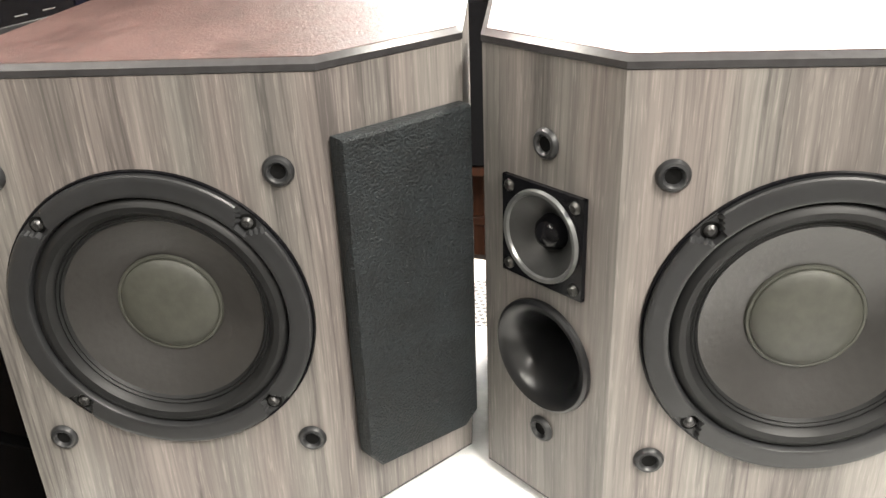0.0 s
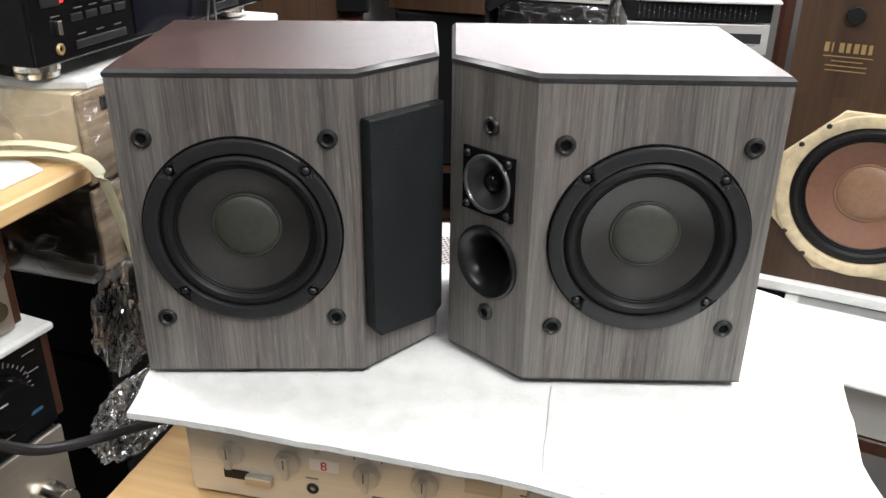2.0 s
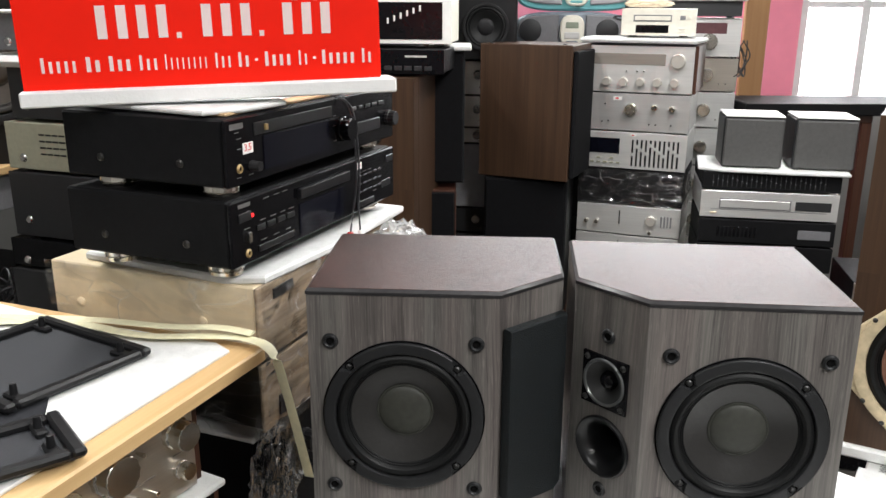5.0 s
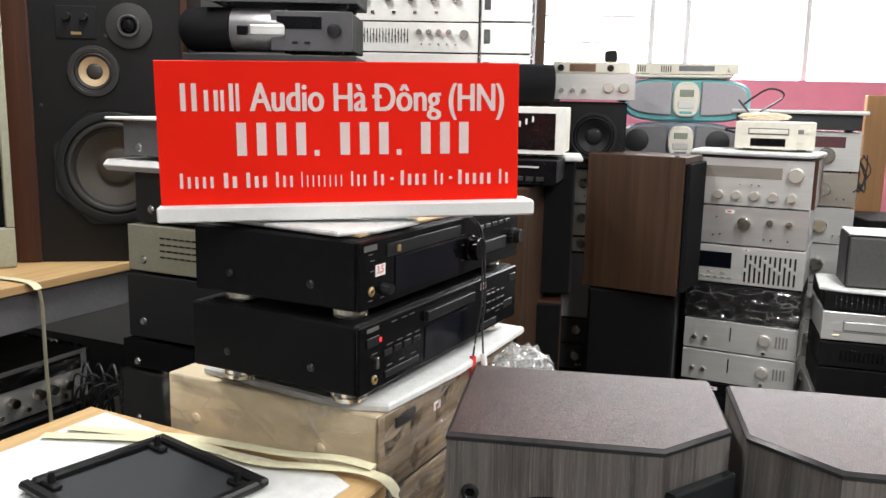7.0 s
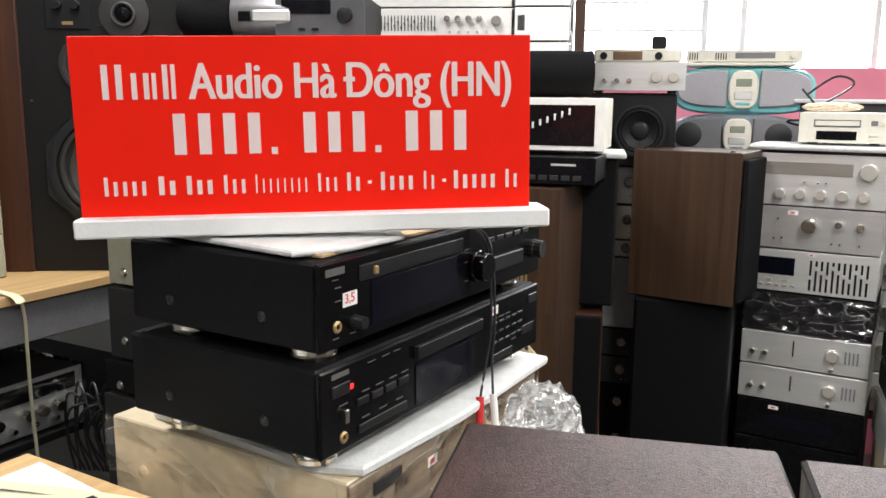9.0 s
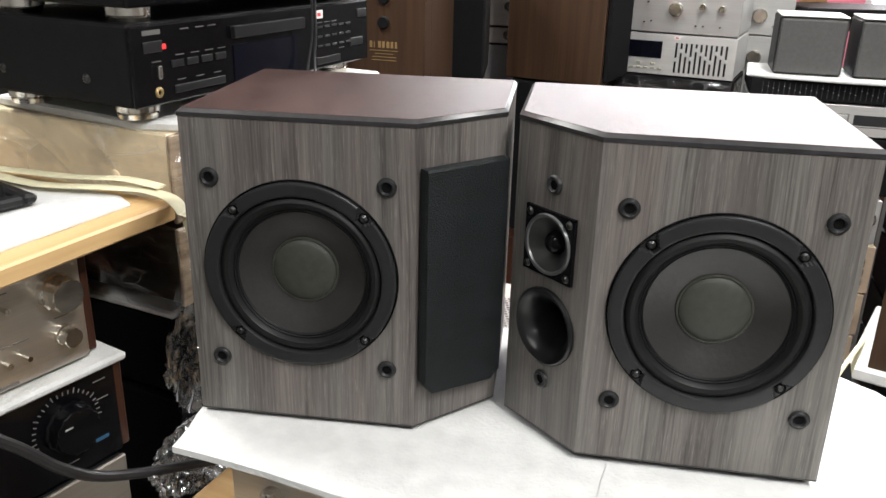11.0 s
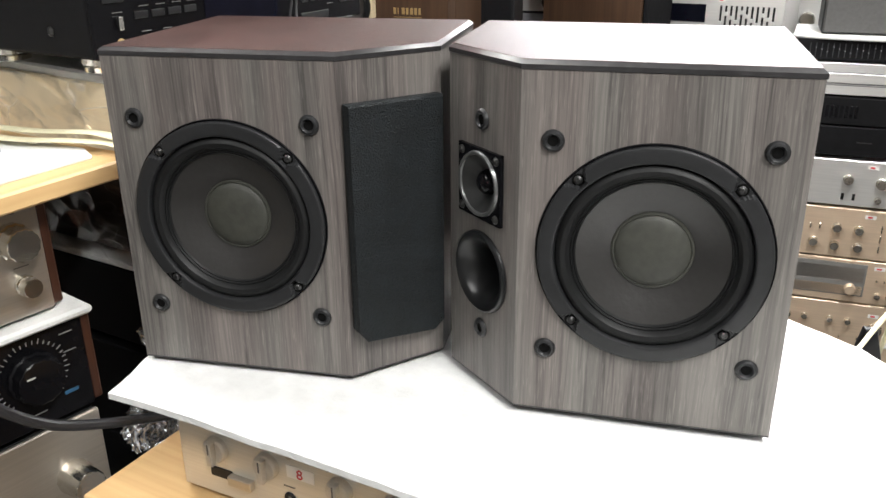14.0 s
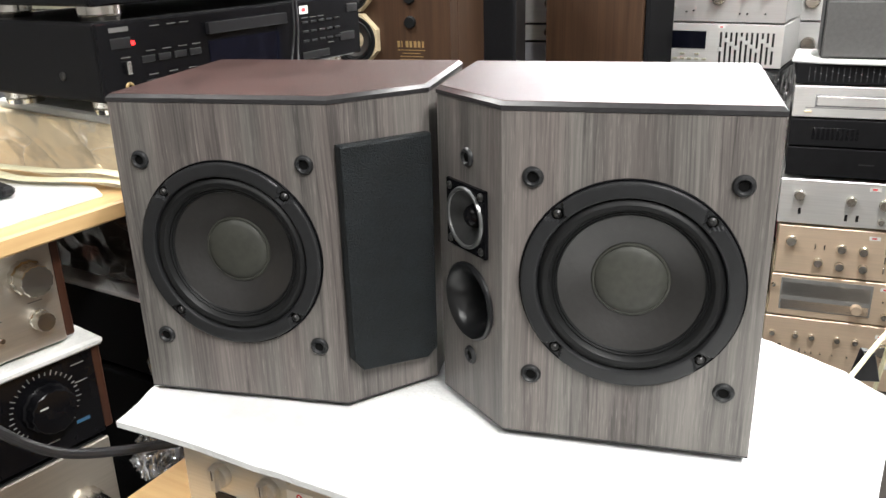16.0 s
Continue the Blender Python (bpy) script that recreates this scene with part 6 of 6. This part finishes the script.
unit("small_tuner", at(0.24, 3.03, 1.611, -8), 0.38, 0.042, 0.15, CREAMWHITE, CREAMWHITE, "small ivory tuner with vents", "tuner", [("d", 0.6, 0.55, 0.13, 0.02, MIDGREY), ("k", 0.92, 0.5, 0.009, 0.012, CREAMWHITE)] + [("b", 0.03 + 0.022 * k, 0.5, 0.004, 0.024, 0.0015, DARKGREY) for k in range(4)] + [("b", 0.26 + 0.022 * k, 0.5, 0.004, 0.024, 0.0015, DARKGREY) for k in range(5)], foot=0.003)
zz = 0.45
for h in (0.16, 0.16, 0.17, 0.17, 0.17):
    unit("component", at(0.24, 3.03, zz, -8), 0.38, h - 0.003, 0.2, DARKGREY, CASE, "dark component under the boomboxes", "hi-fi component", ())
    zz += h
stand(at(0.2, 3.0, -LIFT, -8), 0.44, 0.24, 0.45 + LIFT, "dark stand under the boomboxes")

# ---- silver stack ----
TX, TY, TR = 0.415, 2.64, -22
stand(at(TX - 0.01, TY, -LIFT, TR), 0.42, 0.33, 0.2 + LIFT, "dark stand under the silver stack")
BIG5 = [("k", 0.22 + 0.155 * k, 0.24, 0.016, 0.018, GREYKNOB) for k in range(5)] + [("k", 0.86, 0.70, 0.026, 0.02, GREYKNOB), ("d", 0.40, 0.72, 0.26, 0.038, DIAL), ("s", 0.5, 0.47, STEEL), ("s", 0.56, 0.47, STEEL), ("s", 0.4, 0.47, STEEL), ("b", 0.05, 0.3, 0.02, 0.02, 0.002, BLACK)]
AMPK = [("k", 0.46, 0.58, 0.023, 0.022, KNOB), ("k", 0.68, 0.66, 0.012, 0.018, KNOB), ("k", 0.84, 0.64, 0.012, 0.018, KNOB), ("k", 0.06, 0.70, 0.014, 0.02, KNOB), ("k", 0.06, 0.32, 0.014, 0.02, KNOB), ("s", 0.22, 0.72, BLACK), ("s", 0.2, 0.25, BLACK), ("s", 0.26, 0.28, BLACK), ("s", 0.64, 0.22, BLACK), ("s", 0.7, 0.22, BLACK), ("s", 0.84, 0.22, BLACK), ("t", 0.33, 0.87, 0.03, 0.012)]
EQ = [("d", 0.21, 0.62, 0.125, 0.055, BLUEGLASS), ("t", 0.5, 0.93, 0.022, 0.009)] + [("b", 0.50 + 0.042 * k, 0.46, 0.0065, 0.095, 0.0012, BLACK) for k in range(11)] + [("b", 0.50 + 0.042 * k, 0.42 + 0.3 * ((k * 5) % 7) / 7, 0.009, 0.012, 0.006, SILVERWHITE) for k in range(11)] \
    + [("b", 0.06 + 0.062 * k, 0.17, 0.014, 0.006, 0.003, BEIGE) for k in range(6)] + [("b", 0.06 + 0.124 * k, 0.29, 0.014, 0.006, 0.003, BEIGE) for k in range(3)]
FLAT = [("k", 0.72, 0.55, 0.02, 0.016, GREYKNOB), ("k", 0.10, 0.4, 0.009, 0.014, KNOB), ("k", 0.20, 0.4, 0.009, 0.014, KNOB), ("b", 0.42, 0.6, 0.004, 0.05, 0.003, BLACK), ("k", 0.72, 0.15, 0.007, 0.012, KNOB)] + [("b", 0.82 + 0.03 * k, 0.55, 0.005, 0.04, 0.003, MIDGREY) for k in range(4)]
for z0, z1, face, case, lab, cat, its, chk in (
        (1.160, 1.322, SILVERWHITE, DARKWOOD, "pale silver tuner-receiver with five knobs", "receiver", BIG5, DARKWOOD), (1.025, 1.158, STACKSILVER, SILVERWHITE, "silver amplifier with central volume knob", "amplifier", AMPK, None),
        (0.888, 1.022, SILVERWHITE, SILVERWHITE, "pale silver equalizer with blue display and sliders", "equalizer", EQ, None), (0.758, 0.885, CASE, CASE, "black component wrapped in clear film", "hi-fi component", (), None),
        (0.645, 0.755, SILVERWHITE, SILVERWHITE, "pale silver amplifier with flat switches", "amplifier", FLAT, None), (0.530, 0.642, SILVERWHITE, SILVERWHITE, "pale silver amplifier with lever switches", "amplifier", FLAT[::-1], None),
        (0.40, 0.527, GLOSSBLACK, CASE, "black receiver low in the silver stack", "receiver", (("t", 0.3, 0.85, 0.03, 0.012), ("d", 0.5, 0.5, 0.2, 0.04, BLUEGLASS)), None), (0.2, 0.397, GLOSSBLACK, CASE, "black receiver at the bottom of the stack", "receiver", (), None)):
    unit("hifi_unit", at(TX, TY, z0, TR), 0.375, z1 - z0, 0.3, face, case, lab, cat, its, "silver stack", cheek=chk, foot=0.005)
film_wrap(at(TX, TY, 0.758, TR), 0.375, 0.122, 0.28, "clear film round the black component", 11.0, SPARSE)
e = unit("mini_player", at(TX + 0.115, TY - 0.03, 1.352, TR + 4), 0.25, 0.094, 0.18, CREAMWHITE, WHITE, "small white disc player on the stack", "disc player", (("d", 0.42, 0.28, 0.11, 0.026, GLOSSBLACK), ("b", 0.42, 0.66, 0.12, 0.014, 0.004, CREAMWHITE), ("d", 0.42, 0.66, 0.128, 0.022, MIDGREY), ("k", 0.91, 0.68, 0.006, 0.006, CREAMWHITE), ("b", 0.82, 0.3, 0.025, 0.006, 0.003, CREAMWHITE), ("b", 0.82, 0.2, 0.025, 0.006, 0.003, CREAMWHITE), ("b", 0.82, 0.68, 0.018, 0.014, 0.002, MIDGREY)))
bm = B()
prism(bm, [(-0.02, 0.0), (0.1, -0.02), (0.38, -0.015), (0.40, 0.2), (0.2, 0.26), (-0.02, 0.2)], 0, 0.016, 0.006)
solo("foam_sheet", bm, WHITEFOAM, at(TX, TY, 1.332, TR), "white foam sheet on the silver stack", "packing foam", "white foam sheets")
crumple("folded_cloth", at(TX + 0.22, TY + 0.02, 1.462, TR), 0.09, 0.05, 0.016, "folded beige cloth on the disc player", 12.0, mat("beige_cloth", (0.66, 0.56, 0.42), 0.8), 0.2)
# second stack behind
UX, UY = 0.66, 2.98
stand(at(UX, UY, -LIFT, -18), 0.42, 0.3, 0.41 + LIFT, "dark stand under the rear stack")
zz = 0.41
REAR = [("k", 0.72, 0.5, 0.026, 0.022, KNOB), ("k", 0.4, 0.5, 0.02, 0.022, KNOB), ("s", 0.55, 0.6, STEEL), ("s", 0.9, 0.25, STEEL), ("s", 0.84, 0.25, STEEL)]
for k, (h, its) in enumerate(((0.145, REAR), (0.145, REAR), (0.145, REAR), (0.15, REAR), (0.14, REAR), (0.13, REAR), (0.148, [("k", 0.72, 0.40, 0.032, 0.022, KNOB), ("d", 0.62, 0.75, 0.2, 0.04, mat("dark_red_window", (0.10, 0.04, 0.045), 0.3))]))):
    unit("hifi_unit", at(UX, UY, zz, -18), 0.40, h - 0.003, 0.26, SILVERWHITE if k != 5 else SILVER, SILVERWHITE, "silver component in the rear stack", "amplifier", its, "rear silver stack", foot=0.005)
    zz += h
unit("black_deck", at(UX - 0.04, UY - 0.01, zz, -18), 0.43, 0.06, 0.26, DARKGREY, CASE, "dark flat deck with white foam lid", "deck", ())
solo("foam_sheet", boxed(-0.02, 0.45, -0.02, 0.27, 0, 0.014, 0.004), WHITEFOAM, at(UX - 0.04, UY - 0.01, zz + 0.0605, -18), "white foam sheet on the flat deck", "packing foam", "white foam sheets")
for k, (cx, cy, cz) in enumerate(((0.80, 2.83, 1.27), (1.05, 2.868, 1.27))):
    e = thing("cord_bundle", at(cx, cy, cz), "black power cord hanging in loops", "cable", "hanging cords")
    for j in range(5):
        bm = B()
        a = j * 1.3 + k
        sweep(bm, [(0.02 * math.cos(a), 0.0, 0.06), (0.035 * math.cos(a + 1), 0.01 * math.sin(a), 0.0), (0.02 * math.sin(a), -0.008, -0.075), (-0.03 * math.cos(a), 0.006, -0.02), (-0.015, 0.0, 0.055)], 0.0028, 6)
        part("loop", bm, CABLE, e)
solo("wood_panel", boxed(0, 0.095, 0, 0.03, 0, 1.55 + LIFT, 0.003), BROWNPANEL, at(1.14, 3.10, -LIFT, 0), "upright brown wooden panel against the wall", "panel")
bm = B()
sweep(bm, [(0.62, 2.9, 1.50), (0.70, 2.87, 1.56), (0.76, 2.88, 1.535), (0.66, 2.86, 1.47), (0.60, 2.88, 1.44)], 0.004, 6)
sweep(bm, [(0.60, 2.88, 1.52), (0.66, 2.86, 1.43), (0.56, 2.87, 1.415), (0.60, 2.9, 1.40)], 0.004, 6)
solo("power_cable", bm, CABLE, at(0, 0, 0), "black cord looped beside the boombox", "cable")

# ---- right column: small speakers, decks and champagne amplifiers ----
VX, VY, VR = 0.765, 2.31, -12
CK = lambda s, m, z: [("k", x, z, s, 0.016, m) for x in (0.05, 0.28, 0.38, 0.48, 0.62)]
for z0, z1, face, case, lab, cat, its in (
        (-0.075, 0.145, CHAMPAGNE, GOLD, "champagne amplifier with a row of small knobs", "amplifier", [("k", x, 0.74, 0.010, 0.015, KNOB) for x in (0.06, 0.22, 0.33, 0.5, 0.62)] + [("k", 0.80, 0.66, 0.022, 0.02, KNOB)] + [("s", x, 0.5, KNOB) for x in (0.3, 0.34, 0.4, 0.48, 0.58, 0.7, 0.8, 0.88)] + [("b", 0.12, 0.56, 0.008, 0.006, 0.002, BLACK), ("b", 0.26, 0.5, 0.003, 0.016, 0.006, BLACK), ("t", 0.78, 0.85, 0.03, 0.012)]),
        (0.148, 0.288, CHAMPAGNE, GOLD, "champagne tuner with a wide glass dial", "tuner", [("d", 0.37, 0.55, 0.26, 0.105, SCALEPRINT), ("d", 0.37, 0.67, 0.25, 0.045, DIAL), ("d", 0.37, 0.30, 0.25, 0.03, CHAMPAGNE), ("b", 0.37, 0.5, 0.25, 0.002, 0.002, PRINT), ("k", 0.58, 0.35, 0.017, 0.02, CHAMPAGNE), ("k", 0.9, 0.55, 0.03, 0.02, CHAMPAGNE), ("k", 0.76, 0.25, 0.010, 0.015, KNOB), ("k", 0.84, 0.22, 0.010, 0.015, KNOB), ("k", 0.02, 0.75, 0.007, 0.012, KNOB), ("s", 0.74, 0.6, KNOB), ("s", 0.79, 0.6, KNOB), ("t", 0.75, 0.86, 0.03, 0.012)]),
        (0.291, 0.448, CHAMPAGNE, GOLD, "champagne amplifier with six knobs", "amplifier", [("k", 0.09, 0.7, 0.016, 0.018, KNOB), ("k", 0.42, 0.62, 0.014, 0.018, KNOB), ("k", 0.56, 0.6, 0.014, 0.018, KNOB), ("k", 0.28, 0.3, 0.014, 0.018, KNOB), ("k", 0.42, 0.26, 0.014, 0.018, KNOB), ("k", 0.57, 0.26, 0.014, 0.018, KNOB), ("t", 0.62, 0.87, 0.03, 0.012)] + [("b", 0.70 + 0.06 * i, 0.66 - 0.2 * j, 0.004, 0.022, 0.008, KNOB) for i in range(5) for j in range(3)] + [("b", 0.25, 0.62, 0.004, 0.016, 0.008, KNOB), ("b", 0.31, 0.62, 0.004, 0.016, 0.008, KNOB)]),
        (0.455, 0.595, SILVERWHITE, SILVERWHITE, "pale silver amplifier with small knobs", "amplifier", [("k", 0.13, 0.66, 0.016, 0.018, KNOB), ("k", 0.46, 0.6, 0.015, 0.018, KNOB), ("k", 0.67, 0.56, 0.017, 0.018, KNOB), ("k", 0.66, 0.2, 0.010, 0.016, KNOB), ("k", 0.92, 0.58, 0.026, 0.02, KNOB), ("b", 0.14, 0.3, 0.008, 0.02, 0.002, BLACK), ("b", 0.44, 0.22, 0.008, 0.02, 0.002, BLACK), ("b", 0.51, 0.22, 0.008, 0.02, 0.002, BLACK), ("t", 0.60, 0.88, 0.03, 0.012)]),
        (0.605, 0.692, CASE, CASE, "black deck between the amplifiers", "deck", [("l", 0.5, 0.5, 0.04, 0.003, DARKGREY)]),
        (0.695, 0.776, CASE, CASE, "black amplifier with cooling slots", "amplifier", [("b", 0.15 + 0.03 * k, 0.5, 0.008, 0.035, 0.001, GLOSSBLACK) for k in range(10)] + [("d", 0.85, 0.5, 0.10, 0.03, MIDGREY)]),
        (0.780, 0.872, SILVERWHITE, SILVERWHITE, "pale silver disc player with flat tray", "disc player", [("d", 0.40, 0.55, 0.22, 0.03, SILVERWHITE), ("d", 0.40, 0.55, 0.225, 0.034, MIDGREY), ("b", 0.40, 0.55, 0.215, 0.026, 0.003, SILVERWHITE), ("d", 0.82, 0.55, 0.11, 0.03, DARKGREY), ("b", 0.1, 0.2, 0.02, 0.006, 0.003, GOLD), ("l", 0.5, 0.33, 0.36, 0.002, MIDGREY)]),
        (0.876, 0.936, CASE, CASE, "low black graphic equalizer", "equalizer", [("b", 0.08 + 0.035 * k, 0.5, 0.003, 0.04, 0.001, DARKGREY) for k in range(24)] + [("b", 0.08 + 0.035 * k, 0.4 + 0.3 * ((k * 5) % 7) / 7, 0.003, 0.003, 0.006, MIDGREY) for k in range(24)])):
    dx = 0.02 * math.sin(z0 * 23) if z0 < 0.6 else 0.0
    unit("hifi_unit", at(VX + dx * 0.4, VY, z0, VR), 0.43, z1 - z0, 0.3, face, case, lab, cat, its, "right-hand column", foot=0.005)
bm = B()
prism(bm, [(-0.015, 0.02), (0.06, -0.01), (0.25, -0.025), (0.45, -0.02), (0.46, 0.25), (0.0, 0.25)], 0, 0.010, 0.003)
solo("foam_sheet", bm, WHITEFOAM, at(VX, VY, 0.936, VR), "white foam sheet under two small speakers", "packing foam", "white foam sheets")
GREYCLOTH = mat("grey_speaker_cloth", (0.075, 0.074, 0.072), 0.8, 0, 0.2, 900, bump=0.5, bump_scale=1300)
for u in (0.06, 0.28):
    c, s = math.cos(radians(VR)), math.sin(radians(VR))
    e = thing("small_speaker", at(VX + u * c, VY + u * s + 0.02, 0.9465, VR), "small grey cube speaker with a white top", "speaker", "small cube speakers")
    part("cabinet", boxed(0, 0.19, 0.012, 0.18, 0, 0.165, 0.006), DARKGREY, e)
    part("grille", boxed(0.004, 0.186, 0, 0.012, 0.004, 0.160, 0.005), GREYCLOTH, e)
    part("top", boxed(0.002, 0.188, 0.004, 0.178, 0.165, 0.170, 0.002), WHITE, e)
for k in range(4):
    unit("hifi_unit", at(1.24, 2.16, -0.08 + 0.17 * k, VR), 0.43, 0.167, 0.3, SILVER if k % 2 else GLOSSBLACK, CASE, "component beside the champagne amplifiers", "hi-fi component", REAR, "far right column")
solo("window_ledge", boxed(0, 1.3, 0, 0.3, 0, 0.045, 0.004), CASE, at(1.05, 2.75, 1.06, 0), "dark ledge below the glazed opening", "ledge")
for k in range(2):
    stand(at(1.15 + 0.7 * k, 2.78, -LIFT, 0), 0.4, 0.25, 1.06 + LIFT, "dark support under the ledge")
# cable and plug beyond the foam
CORD = [(0.515, 0.955, 0.42), (0.535, 0.965, 0.54), (0.565, 0.995, 0.608), (0.601, 1.036, 0.634), (0.659, 1.10, 0.665), (0.69, 1.16, 0.63), (0.70, 1.21, 0.52), (0.70, 1.24, 0.40)]
PLUG = (0.622, 1.062, 0.592)
e = thing("yellow_cable", at(0, 0, 0), "pale yellow cable with a black plug", "cable")
bm = B()
sweep(bm, CORD, 0.0042, 8)
part("cord", bm, STRAP, e)
bm = B()
slab(bm, [(-0.02, 0.0), (0.026, 0.0), (0.012, 0.052), (-0.008, 0.056)], 0.0, 0.02, 0.004)
part("plug", bm, BLACK, e, "black moulded plug", loc=PLUG)
